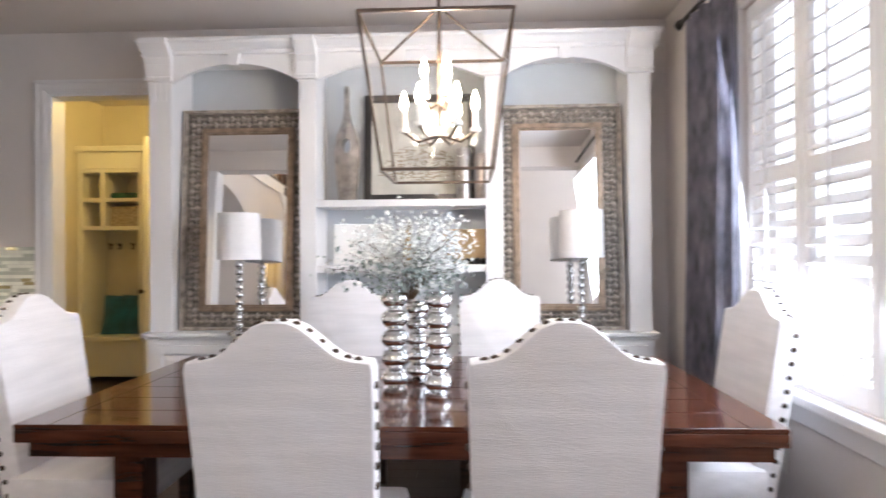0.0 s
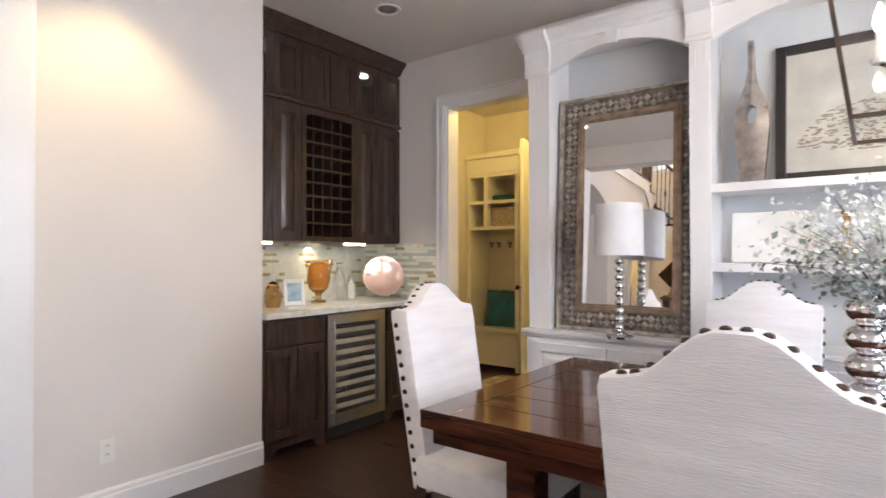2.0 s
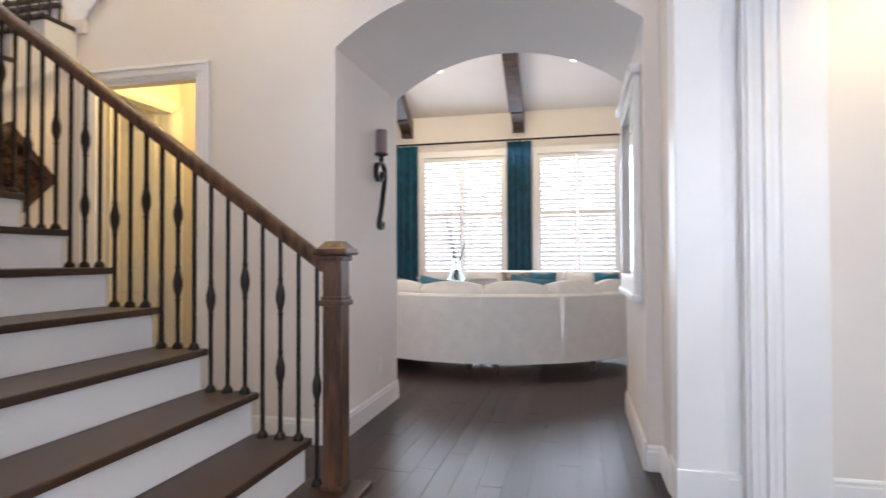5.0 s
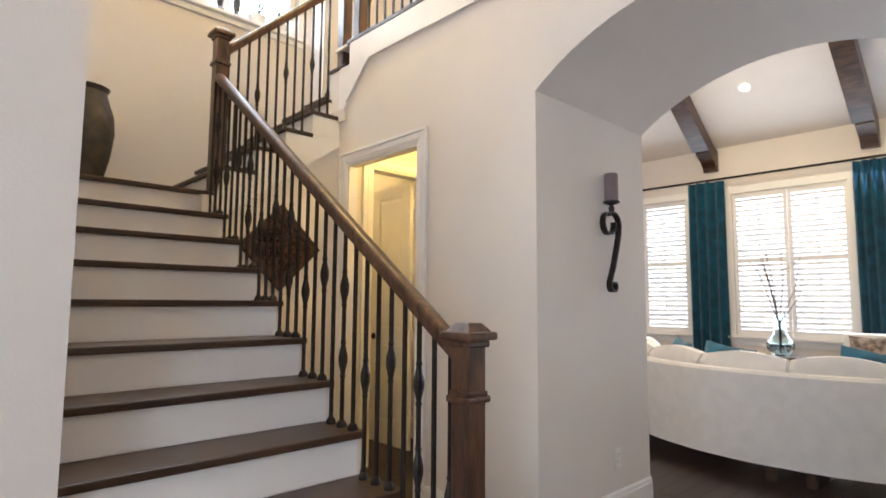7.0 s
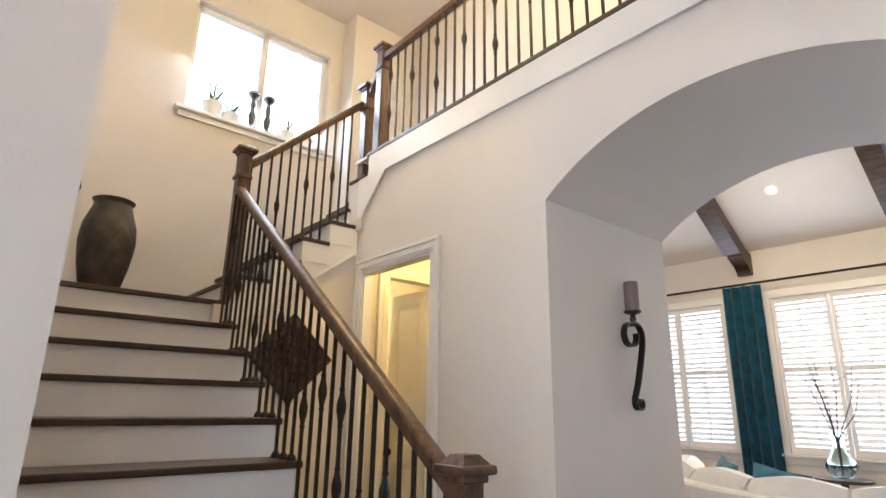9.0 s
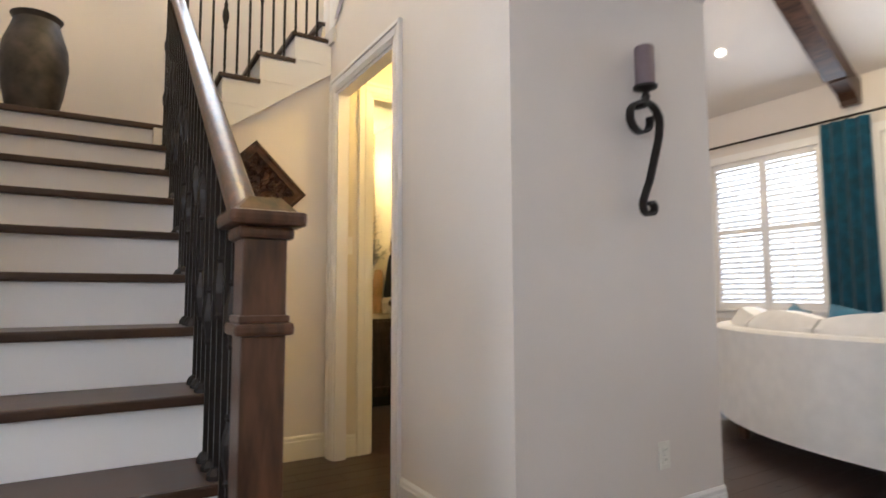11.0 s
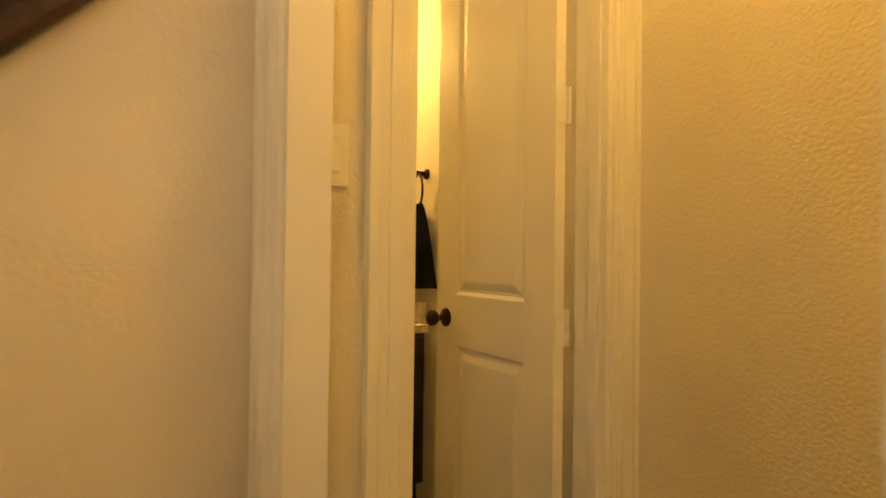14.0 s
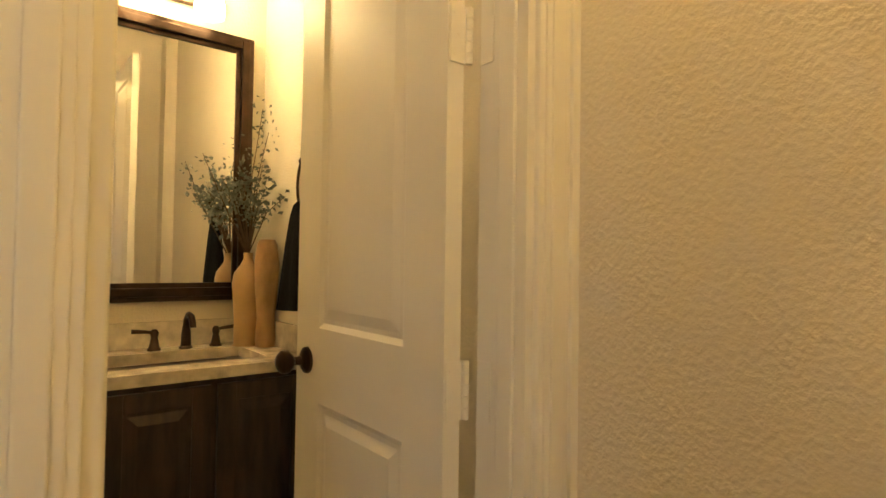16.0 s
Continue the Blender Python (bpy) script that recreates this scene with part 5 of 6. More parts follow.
def silver_vase(x, y, h):
    bm = bmesh.new()
    prof = [(0.05, 0)]
    n = max(3, round(h / 0.075))
    for i in range(n):
        z = i * h / n
        prof += [(0.028 + 0.030 * math.sin(math.pi * q / 8) ** 0.7, z + h / n * (0.03 + 0.94 * q / 8)) for q in range(9)]
    prof += [(0.045, h), (0.038, h)]
    lathe(bm, prof, n=20)
    return solid("bubble_vase", bm, CHROME, "tall mirrored silver bubble vase on the table", "vase", smooth=True, m=pose(x, y, 0.76))


silver_vase(1.52, 2.98, 0.40)
silver_vase(1.70, 2.90, 0.40)
silver_vase(1.60, 3.16, 0.34)
rng = random.Random(11)
bq = thing("dried_bouquet", "loose bouquet of white dried blossoms over the table vases", "bouquet", pose(0, 0, 0))
bm, tw = bmesh.new(), bmesh.new()
paths = sprays(bm, (1.58, 3.0, 1.10), 44, 0.40, 0.34, 0.019, rng, leaves=34)
for p in paths:
    tube(tw, p, 0.0022, 4, 0.001)
part("blossoms", bm, LEAFWHITE, bq)["kind"] = "stuff"
bm = bmesh.new()
sprays(bm, (1.58, 3.0, 1.08), 26, 0.26, 0.30, 0.022, rng, leaves=20)
part("leaves", bm, LEAFGREY, bq)["kind"] = "stuff"
part("twig_stuff", tw, TWIG, bq)["kind"] = "stuff"

# ---- dining room: window wall ----
shutter_window("window_1", "x", RX, -1, WN[0], WN[1], WN[2], WN[3], 4, 32, "white plantation shutters on a wide dining window")
curtain("x", RX - 0.09, 3.48, 3.96, 0.02, 2.62, GREYCURTAIN, "grey violet patterned curtain gathered beside the window", 5)
rod = thing("curtain_rod", "dark metal curtain rod with a round finial", "curtain rod")
bm = bmesh.new()
tube(bm, [(RX - 0.09, 1.6, 2.66), (RX - 0.09, 4.08, 2.66)], 0.014, 10)
part("pole", bm, IRON, rod)
bm = bmesh.new()
lathe(bm, [(0.01, -0.03), (0.03, 0), (0.01, 0.03)], pose(RX - 0.09, 4.11, 2.66), n=16)
part("finial", bm, IRON, rod)
bm = bmesh.new()
tube(bm, [(RX - 0.002, 4.04, 2.66), (RX - 0.09, 4.04, 2.66)], 0.009, 8)
part("bracket", bm, IRON, rod)
outlet(pose(LX + 0.002, 2.20, 0.325, 0, 0, -90))
outlet(pose(RX - 0.002, 3.2, 0.40, 0, 0, 90))
downlight(-1.0, 3.73, CZ - 0.002, False)
downlight(-0.95, 2.2, CZ - 0.002, True)
solid("ceiling_vent", one(-0.25, 0.05, 3.05, 3.2, CZ - 0.012, CZ - 0.002, bevel=0.003), TRIM, "white rectangular ceiling air vent", "vent")
bm = bmesh.new()
box(bm, RX + 1.2, RX + 1.25, -0.5, 6.5, -0.5, 4.5)
solid("backdrop_dining", bm, OUTSIDE, "bright overcast daylight outside the dining window", "backdrop", kind="structure")


# ---- stair hall things ----
plaque = thing("wall_plaque", "diamond-hung carved dark walnut wall plaque", "wall plaque", pose(-1.23, PW + 0.002, 1.70) @ Matrix.Rotation(radians(45), 4, "Y"))
S = 0.229
part("board", one(-S + 0.01, S - 0.01, 0.0, 0.016, -S + 0.01, S - 0.01), COPPERFRAME, plaque)
rng = random.Random(17)
curls = []
for i in range(4):
    row = []
    while len(row) < 56:
        z = rng.uniform(0.035, 0.162)
        row.append((rng.uniform(-0.95, 0.95) * z, z, rng.uniform(0, 360), rng.uniform(0.016, 0.028), rng.uniform(0.005, 0.008)))
    curls.append(row)
for i in range(4):
    bm = bmesh.new()
    prism(bm, [(-S, -S), (S, -S), (S - 0.055, -S + 0.055), (-S + 0.055, -S + 0.055)], "y", 0.001, 0.03)
    box(bm, -S + 0.008, S - 0.008, 0.028, 0.036, -S + 0.006, -S + 0.022, 0.003)
    box(bm, -S + 0.05, S - 0.05, 0.028, 0.034, -S + 0.046, -S + 0.056, 0.002)
    turned(bm, Matrix.Rotation(i * math.pi / 2, 4, "Y"))
    part("frame_side", bm, COPPERFRAME, plaque)
    leaf = bmesh.new()
    for (x, z, ang, ln, wd) in ((0.0, 0.055, 0, 0.07, 0.028), (0.035, 0.09, 35, 0.06, 0.022), (-0.035, 0.09, -35, 0.06, 0.022), (0.0, 0.125, 0, 0.05, 0.022), (0.07, 0.07, 80, 0.055, 0.02), (0.075, 0.125, 20, 0.05, 0.02), (-0.075, 0.125, -20, 0.05, 0.02), (0.12, 0.12, 45, 0.05, 0.022), (0.1, 0.05, 110, 0.04, 0.016), (0.05, 0.145, -60, 0.035, 0.014), (-0.05, 0.145, 60, 0.035, 0.014)) + tuple(curls[i]):
        lf = []
        for s in range(5):
            f = s / 4
            w = wd * math.sin(math.pi * min(0.97, f + 0.03)) * (1 - 0.3 * f)
            lf.append((w, f * ln))
        rot = Matrix.Translation((x, 0.016, z)) @ Matrix.Rotation(radians(ang), 4, "Y")
        prev = None
        for w, l in lf:
            row = [leaf.verts.new(rot @ Vector((u * w, h, l))) for u, h in ((-1, 0.0), (-0.45, 0.007), (0, 0.003), (0.45, 0.007), (1, 0.0))]
            if prev:
                for a in range(4):
                    leaf.faces.new((prev[a], prev[a + 1], row[a + 1], row[a]))
            prev = row
    turned(leaf, Matrix.Rotation(i * math.pi / 2, 4, "Y"))
    part("carved_leaves", leaf, COPPERFRAME, plaque, smooth=True)
bm = bmesh.new()
lathe(bm, [(0.032, 0), (0.029, 0.008), (0.018, 0.006), (0.015, 0.011), (0.008, 0.016), (0.002, 0.018)], Matrix.Translation((0, 0.016, 0)) @ Matrix.Rotation(-math.pi / 2, 4, "X"), n=16)
part("rosette", bm, COPPERFRAME, plaque, smooth=True)
outlet(pose(-1.34, PW + 0.001, 0.375))
outlet(pose(-2.53, A0 + 0.001, 0.35))
outlet(pose(-1.815, YS + 0.001, 1.372), "cream rocker light switch on the wall", PLATE, True)

# candle sconce on the arch reveal
sc = thing("candle_sconce", "black scrolled iron candle sconce with a mauve pillar candle", "candle sconce", pose(-2.425, A0, 0))
bm = bmesh.new()


def ribbon(points, w, t):
    """A flat iron strap along points (u, z), w wide away from the wall."""
    n = len(points)
    rows = []
    for i, (u, z) in enumerate(points):
        a, b = points[max(0, i - 1)], points[min(n - 1, i + 1)]
        d = Vector((b[0] - a[0], b[1] - a[1])).normalized()
        nx, nz = -d.y * t, d.x * t
        rows.append([bm.verts.new(v) for v in ((u + nx, 0.03, z + nz), (u + nx, 0.03 + w, z + nz), (u - nx, 0.03 + w, z - nz), (u - nx, 0.03, z - nz))])
    for p, q in zip(rows, rows[1:]):
        for k in range(4):
            bm.faces.new((p[k], p[(k + 1) % 4], q[(k + 1) % 4], q[k]))
    bm.faces.new(rows[0])
    bm.faces.new(rows[-1][::-1])


def spiral(cu, cz, r0, r1, a0, a1, n=22):
    return [(cu + (r0 + (r1 - r0) * i / n) * math.cos(radians(a0 + (a1 - a0) * i / n)), cz + (r0 + (r1 - r0) * i / n) * math.sin(radians(a0 + (a1 - a0) * i / n))) for i in range(n + 1)]


ribbon([(0.0, 1.878)] + spiral(0.03, 1.800, 0.072, 0.060, 95, -195, 30), 0.038, 0.005)
ribbon([(0.0, 1.878)] + spiral(-0.012, 1.792, 0.084, 0.082, 95, 185, 14) + [(-0.085, 1.73), (-0.055, 1.64), (-0.015, 1.53), (0.028, 1.445)] + spiral(-0.010, 1.415, 0.044, 0.015, 15, -330, 28), 0.038, 0.005)
part("scroll", bm, IRON, sc)
bm = bmesh.new()
lathe(bm, [(0.012, 1.87), (0.02, 1.90), (0.012, 1.92), (0.05, 1.935), (0.052, 1.945)], Matrix.Translation((0, 0.055, 0)), n=20)
part("candle_cup", bm, IRON, sc, smooth=True)
part("wall_bracket", one(-0.012, 0.012, 0.0, 0.05, 1.855, 1.875, bevel=0.002), IRON, sc)
bm = bmesh.new()
lathe(bm, [(0.042, 1.945), (0.043, 2.115), (0.038, 2.122), (0.03, 2.113)], Matrix.Translation((0, 0.055, 0)), n=24)
part("candle", bm, material("mauve_wax", (0.20, 0.145, 0.155), 0.5, vary=0.1, scale=12), sc, "mauve pillar candle", smooth=True)
# mirror on the other reveal
wm = thing("wall_mirror", "white framed wall mirror in the arched passage", "mirror", pose(-2.36, A1 - 0.002, 0))
bm = bmesh.new()
for a in ((-0.50, -0.40, 0.95, 2.22), (0.40, 0.50, 0.95, 2.22), (-0.40, 0.40, 0.95, 1.05), (-0.40, 0.40, 2.12, 2.22)):
    box(bm, a[0], a[1], -0.045, 0.0, a[2], a[3], 0.008)
box(bm, -0.54, 0.54, -0.07, 0.0, 2.22, 2.27, 0.01)
box(bm, -0.53, 0.53, -0.06, 0.0, 0.91, 0.95, 0.01)
part("frame", bm, TRIM, wm)
part("glass", one(-0.40, 0.40, -0.012, -0.004, 1.05, 2.12), MIRROR, wm)
# landing vase
bm = bmesh.new()
lathe(bm, [(0.10, 0), (0.115, 0.02), (0.155, 0.20), (0.175, 0.36), (0.165, 0.48), (0.125, 0.60), (0.118, 0.63), (0.135, 0.66), (0.128, 0.665), (0.105, 0.63), (0.10, 0.5)], n=32)
solid("floor_vase", bm, CLAY, "large dark clay floor vase on the stair landing", "vase", smooth=True, m=pose(-0.03, -3.14, RISE * 11))
# wall-side handrail seen past the corner
handrail("handrail", (SWX - 0.06, SWY - 0.97, 1.62 + 0.97 * slope), (SWX - 0.06, -2.75, 1.62 + 1.97 * slope), "dark wooden handrail on the stair side wall")
for y in (-1.9, -2.45):
    bm = bmesh.new()
    z = 1.62 + (SWY - y) * slope
    tube(bm, [(SWX - 0.002, y, z - 0.07), (SWX - 0.05, y, z - 0.07), (SWX - 0.06, y, z - 0.025)], 0.008, 8)
    solid("rail_bracket", bm, IRON, "iron handrail bracket on the stair wall", "bracket")
# stair window
sw = thing("window_3", "wide daylight window above the stair landing", "window", kind="structure")
bm = bmesh.new()
xm = (SW[0] + SW[1]) / 2
for a in ((SW[0], SW[0] + 0.05, SW[2], SW[3]), (SW[1] - 0.05, SW[1], SW[2], SW[3]), (xm - 0.03, xm + 0.03, SW[2], SW[3]), (SW[0], SW[1], SW[2], SW[2] + 0.05), (SW[0], SW[1], SW[3] - 0.05, SW[3])):
    box(bm, a[0], a[1], WY - 0.14, WY - 0.08, a[2], a[3], 0.004)
part("window_frame", bm, TRIM, sw)
pn = part("pane", one(SW[0] + 0.05, SW[1] - 0.05, WY - 0.115, WY - 0.110, SW[2] + 0.05, SW[3] - 0.05), CLEAR, sw)
pn.visible_shadow = False
bm = bmesh.new()
box(bm, SW[0] - 0.08, SW[1] + 0.08, WY - 0.15, WY + 0.07, SW[2] - 0.035, SW[2] + 0.0, 0.008)
box(bm, SW[0] - 0.05, SW[1] + 0.05, WY + 0.001, WY + 0.03, SW[2] - 0.09, SW[2] - 0.036, 0.006)
part("window_sill", bm, TRIM, sw)
bm = bmesh.new()
box(bm, -4.5, 2.5, -6.3, -6.25, 1.5, 9)
solid("backdrop_stair", bm, OUTSIDE, "bright overcast daylight outside the stair window", "backdrop", kind="structure")


def potted_succulent(x, tall, seed):
    r = random.Random(seed)
    p = thing("potted_plant", "small green succulent in a white pot on the window sill", "plant", pose(x, WY - 0.03, SW[2]) @ Matrix.Scale(1.5, 4))
    bm = bmesh.new()
    lathe(bm, [(0.045, 0), (0.065, 0.10 if tall else 0.06), (0.06, 0.10 if tall else 0.06), (0.04, 0.05)], n=20)
    part("pot", bm, CERAMIC, p, smooth=True)
    z = 0.09 if tall else 0.05
    for i in range(9):
        a = r.uniform(0, 6.28)
        L = r.uniform(0.08, 0.16)
        d = Vector((math.cos(a) * 0.5, math.sin(a) * 0.5, 1)).normalized()
        s = d.orthogonal().normalized()
        bm = bmesh.new()
        q = [Vector((0, 0, z)) + d * L * f for f in (0, 0.4, 0.75, 1)]
        wv = (0.012, 0.016, 0.010, 0.001)
        rows = [[bm.verts.new(c + s * w), bm.verts.new(c + d.cross(s) * 0.004), bm.verts.new(c - s * w), bm.verts.new(c - d.cross(s) * 0.004)] for c, w in zip(q, wv)]
        for m0, m1 in zip(rows, rows[1:]):
            for k in range(4):
                bm.faces.new((m0[k], m0[(k + 1) % 4], m1[(k + 1) % 4], m1[k]))
        part("leaf", bm, LEAFGREEN, p)
    return p


potted_succulent(-0.78, True, 1)
potted_succulent(-0.96, False, 2)
potted_succulent(-1.52, False, 3)
potted_succulent(-1.74, False, 4)
for x in (-1.16, -1.32):
    bm = bmesh.new()
    lathe(bm, [(0.04, 0), (0.042, 0.02), (0.018, 0.05), (0.03, 0.12), (0.016, 0.17), (0.022, 0.21), (0.014, 0.26), (0.045, 0.30), (0.042, 0.32)], n=20)
    solid("candlestick", bm, CLAY, "turned dark candlestick on the window sill", "candlestick", smooth=True, m=pose(x, WY - 0.03, SW[2]) @ Matrix.Scale(1.3, 4))
downlight(-2.35, 0.1, TOPZ - 0.002, True)

# ---- living room ----
LABELS = "white plantation shutters on a tall living room window"
shutter_window("window_4", "x", LVX, 1, *LW[0], LZ0, LZ1, 2, 34, LABELS)
shutter_window("window_5", "x", LVX, 1, *LW[1], LZ0, LZ1, 2, 34, LABELS)
shutter_window("window_6", "x", LVX, 1, *LW[2], LZ0, LZ1, 2, 34, LABELS)
for a, b in ((-2.58, -2.03), (-0.42, 0.0), (1.46, 1.80)):
    curtain("x", LVX + 0.11, a, b, 0.02, 3.19, TEAL, "deep teal floor-length curtain on a dark rod", 4, 0.04)
rod = thing("curtain_rod", "long dark metal curtain rod over the windows", "curtain rod")
bm = bmesh.new()
tube(bm, [(LVX + 0.11, -4.9, 3.22), (LVX + 0.11, 3.2, 3.22)], 0.017, 8)
part("pole", bm, IRON, rod)
for y in (-2.3, -0.2, 1.62):
    bm = bmesh.new()
    tube(bm, [(LVX + 0.001, y, 3.22), (LVX + 0.11, y, 3.22)], 0.011, 6)
    part("bracket", bm, IRON, rod)
bm = bmesh.new()
box(bm, LVX - 2.6, LVX - 2.5, -12, 12, -1, 8)
solid("backdrop_living", bm, OUTSIDE, "bright overcast daylight outside the living room windows", "backdrop", kind="structure")
for y in (-2.24, -0.22, 1.8):
    b = thing("ceiling_beam", "dark stained timber ceiling beam on a curved brace", "ceiling beam", kind="structure")
    bm = bmesh.new()
    prism(bm, [(LVX + 0.15, 3.68), (-5.2, 5.72), (-5.2, 5.50), (LVX + 0.42, 3.62)], "y", y - 0.12, y + 0.12)
    part("rafter", bm, DARKWOOD, b)
    bm = bmesh.new()
    prism(bm, [(LVX + 0.003, 3.36), (LVX + 0.09, 3.36), (LVX + 0.11, 3.42), (LVX + 0.18, 3.50), (LVX + 0.36, 3.60), (LVX + 0.40, 3.82), (LVX + 0.003, 3.68)], "y", y - 0.10, y + 0.10)
    part("brace", bm, DARKWOOD, b)
for y in (-1.45, 0.75, -3.4):
    d = downlight(-7.45, y, 0, True)
    d.matrix_world = Matrix.Translation((-7.45, y, 4.31 - 0.012)) @ Matrix.Rotation(-math.atan2(2.19, 3.2), 4, "Y")
# ceiling fan at rest
fan = thing("ceiling_fan", "ceiling fan with dark blades and a lit glass shade", "ceiling fan", pose(-4.75, -1.2, 0))
bm = bmesh.new()
tube(bm, [(0, 0, 4.05), (0, 0, 5.84)], 0.014, 8)
part("downrod", bm, IRON, fan)
bm = bmesh.new()
lathe(bm, [(0.05, 3.80), (0.11, 3.84), (0.12, 3.92), (0.09, 3.99), (0.03, 4.05)], n=24)
part("motor", bm, IRON, fan, smooth=True)
bm = bmesh.new()
lathe(bm, [(0.01, 3.66), (0.08, 3.69), (0.11, 3.75), (0.10, 3.80)], n=24)
part("shade", bm, WARMGLOW, fan, smooth=True)
for i in range(5):
    bm = one(0.12, 0.66, -0.06, 0.06, 3.885, 3.895, bevel=0.003)
    turned(bm, Matrix.Rotation(2 * math.pi * i / 5 + 0.3, 4, "Z"))
    part("blade", bm, DARKWOOD, fan)

# curved sofa
SC, SR = Vector((-5.9, -0.30)), 1.96


def arc_solid(bm, r0, r1, a0, a1, z0, z1, n=28, crown=0.0, bev=0.03):
    rows = []
    for i in range(n + 1):
        a = radians(a0 + (a1 - a0) * i / n)
        end = min(1.0, min(i, n - i) / 1.5)
        t = 0.012 * (1 - end)
        c = crown * math.sin(math.pi * i / n)
        prof = [(r0 + t, z0), (r1 - t, z0), (r1 - t, z1 - bev), (r1 - bev - t, z1 + c), (r0 + bev + t, z1 + c), (r0 + t, z1 - bev)]
        rows.append([bm.verts.new((SC.x + r * math.cos(a), SC.y + r * math.sin(a), z)) for r, z in prof])
    for p, q in zip(rows, rows[1:]):
        for k in range(6):
            bm.faces.new((p[k], p[(k + 1) % 6], q[(k + 1) % 6], q[k]))
    bm.faces.new(rows[0])
    bm.faces.new(rows[-1][::-1])


sofa = thing("curved_sofa", "large curved off-white sectional sofa with loose back cushions", "sofa")
for a0, a1 in ((-84, 3.99), (4.01, 66)):
    bm = bmesh.new()
    arc_solid(bm, SR - 0.14, SR, a0, a1, 0.12, 0.80, bev=0.02)
    part("back", bm, SOFA, sofa, smooth=True)
    bm = bmesh.new()
    arc_solid(bm, SR - 0.92, SR - 0.14, a0, a1, 0.12, 0.34)
    part("seat_base", bm, SOFA, sofa, smooth=True)
    n = round((a1 - a0) / 22)
    for i in range(n):
        b0, b1 = a0 + (a1 - a0) * i / n + 0.4, a0 + (a1 - a0) * (i + 1) / n - 0.4
        bm = bmesh.new()
        arc_solid(bm, SR - 0.90, SR - 0.28, b0, b1, 0.34, 0.47, 10, 0.02, 0.04)
        part("seat_cushion", bm, SOFA, sofa, smooth=True)
        bm = bmesh.new()
        arc_solid(bm, SR - 0.33, SR - 0.12, b0, b1, 0.47, 0.885, 10, 0.045, 0.06)
        part("back_cushion", bm, SOFA, sofa, smooth=True)
for a in (-80, -40, 0, 8, 40, 62):
    for r in (SR - 0.08, SR - 0.85):
        bm = one(-0.03, 0.03, -0.03, 0.03, 0, 0.12, bevel=0.004)
        turned(bm, pose(SC.x + r * math.cos(radians(a)), SC.y + r * math.sin(radians(a)), 0))
        part("foot", bm, DARKWOOD, sofa)


def pillow(name, m, s, mat, label):
    bm = bmesh.new()
    n = 10
    vs = {}
    for side in (-1, 1):
        for i in range(n + 1):
            for j in range(n + 1):
                u, v = 2 * i / n - 1, 2 * j / n - 1
                th = 0.10 * s / 0.45 * ((1 - u ** 4) * (1 - v ** 4)) ** 0.6
                if side > 0 or th > 0.0001:
                    k = 1 + 0.08 * (abs(u * v))
                    vs[(side, i, j)] = bm.verts.new((u * s / 2 * k, side * th / 2 * 1.4, v * s / 2 * k))
                else:
                    vs[(side, i, j)] = vs.get((1, i, j))
    for i in range(n + 1):
        for j in range(n + 1):
            if vs[(-1, i, j)] is None:
                vs[(-1, i, j)] = vs[(1, i, j)]
    for side in (-1, 1):
        for i in range(n):
            for j in range(n):
                q = [vs[(side, i, j)], vs[(side, i + 1, j)], vs[(side, i + 1, j + 1)], vs[(side, i, j + 1)]]
                if len(set(q)) == 4:
                    bm.faces.new(q if side < 0 else q[::-1])
    return solid(name, bm, mat, label, "pillow", smooth=True, m=m)


for a, r, mat, lab, sz, rz in ((-20, 1.44, TEAL, "teal throw pillow on the curved sofa", 0.44, 10), (24, 1.40, TEAL, "teal throw pillow on the curved sofa", 0.46, -20), (-52, 1.42, TEAL, "teal throw pillow on the curved sofa", 0.44, 5)):
    t = radians(a)
    pillow("throw_pillow", pose(SC.x + r * math.cos(t), SC.y + r * math.sin(t), 0.715, -14, 0, a + 90 + rz) @ Matrix.Rotation(radians(8), 4, "Y"), sz, mat, lab)
# far part of the sofa, facing the camera
sofa2 = thing("loveseat", "off-white loveseat below the living room windows", "sofa", pose(-7.55, 0.55, 0))
part("seat_base", one(-0.45, 0.42, -1.1, 1.1, 0.10, 0.32, bevel=0.02), SOFA, sofa2, smooth=True)
part("back", one(-0.50, -0.30, -1.1, 1.1, 0.10, 0.86, bevel=0.04), SOFA, sofa2, smooth=True)
for i in range(2):
    y = -1.08 + i * 1.08
    part("seat_cushion", one(-0.30, 0.42, y, y + 1.06, 0.32, 0.46, bevel=0.04), SOFA, sofa2, smooth=True)
    part("back_cushion", one(-0.32, -0.10, y, y + 1.06, 0.46, 0.96, bevel=0.06), SOFA, sofa2, smooth=True)
for s in (-1, 1):
    part("arm", one(-0.5, 0.42, s * 1.2 - 0.1, s * 1.2 + 0.1, 0.10, 0.62, bevel=0.04), SOFA, sofa2, smooth=True)
    for x in (-0.42, 0.36):
        part("foot", one(x - 0.03, x + 0.03, s * 1.1 - 0.03, s * 1.1 + 0.03, 0, 0.10), DARKWOOD, sofa2)
PAISLEY = material("brown_print_fabric", (0.26, 0.20, 0.17), 0.9, vary=0.6, scale=16, bump=0.2, bump_scale=120)
for y, mat, lab, rz in ((-0.75, PAISLEY, "brown patterned throw pillow on the loveseat", 6), (-0.35, TEAL, "teal throw pillow on the loveseat", -8), (0.25, SOFA, "off-white throw pillow on the loveseat", 4), (0.7, TEAL, "teal throw pillow on the loveseat", 10), (1.0, PAISLEY, "brown patterned throw pillow on the loveseat", -5)):
    pillow("throw_pillow", pose(-7.53, 0.55 + y, 0.70, -10, 0, 90 + rz), 0.44, mat, lab)
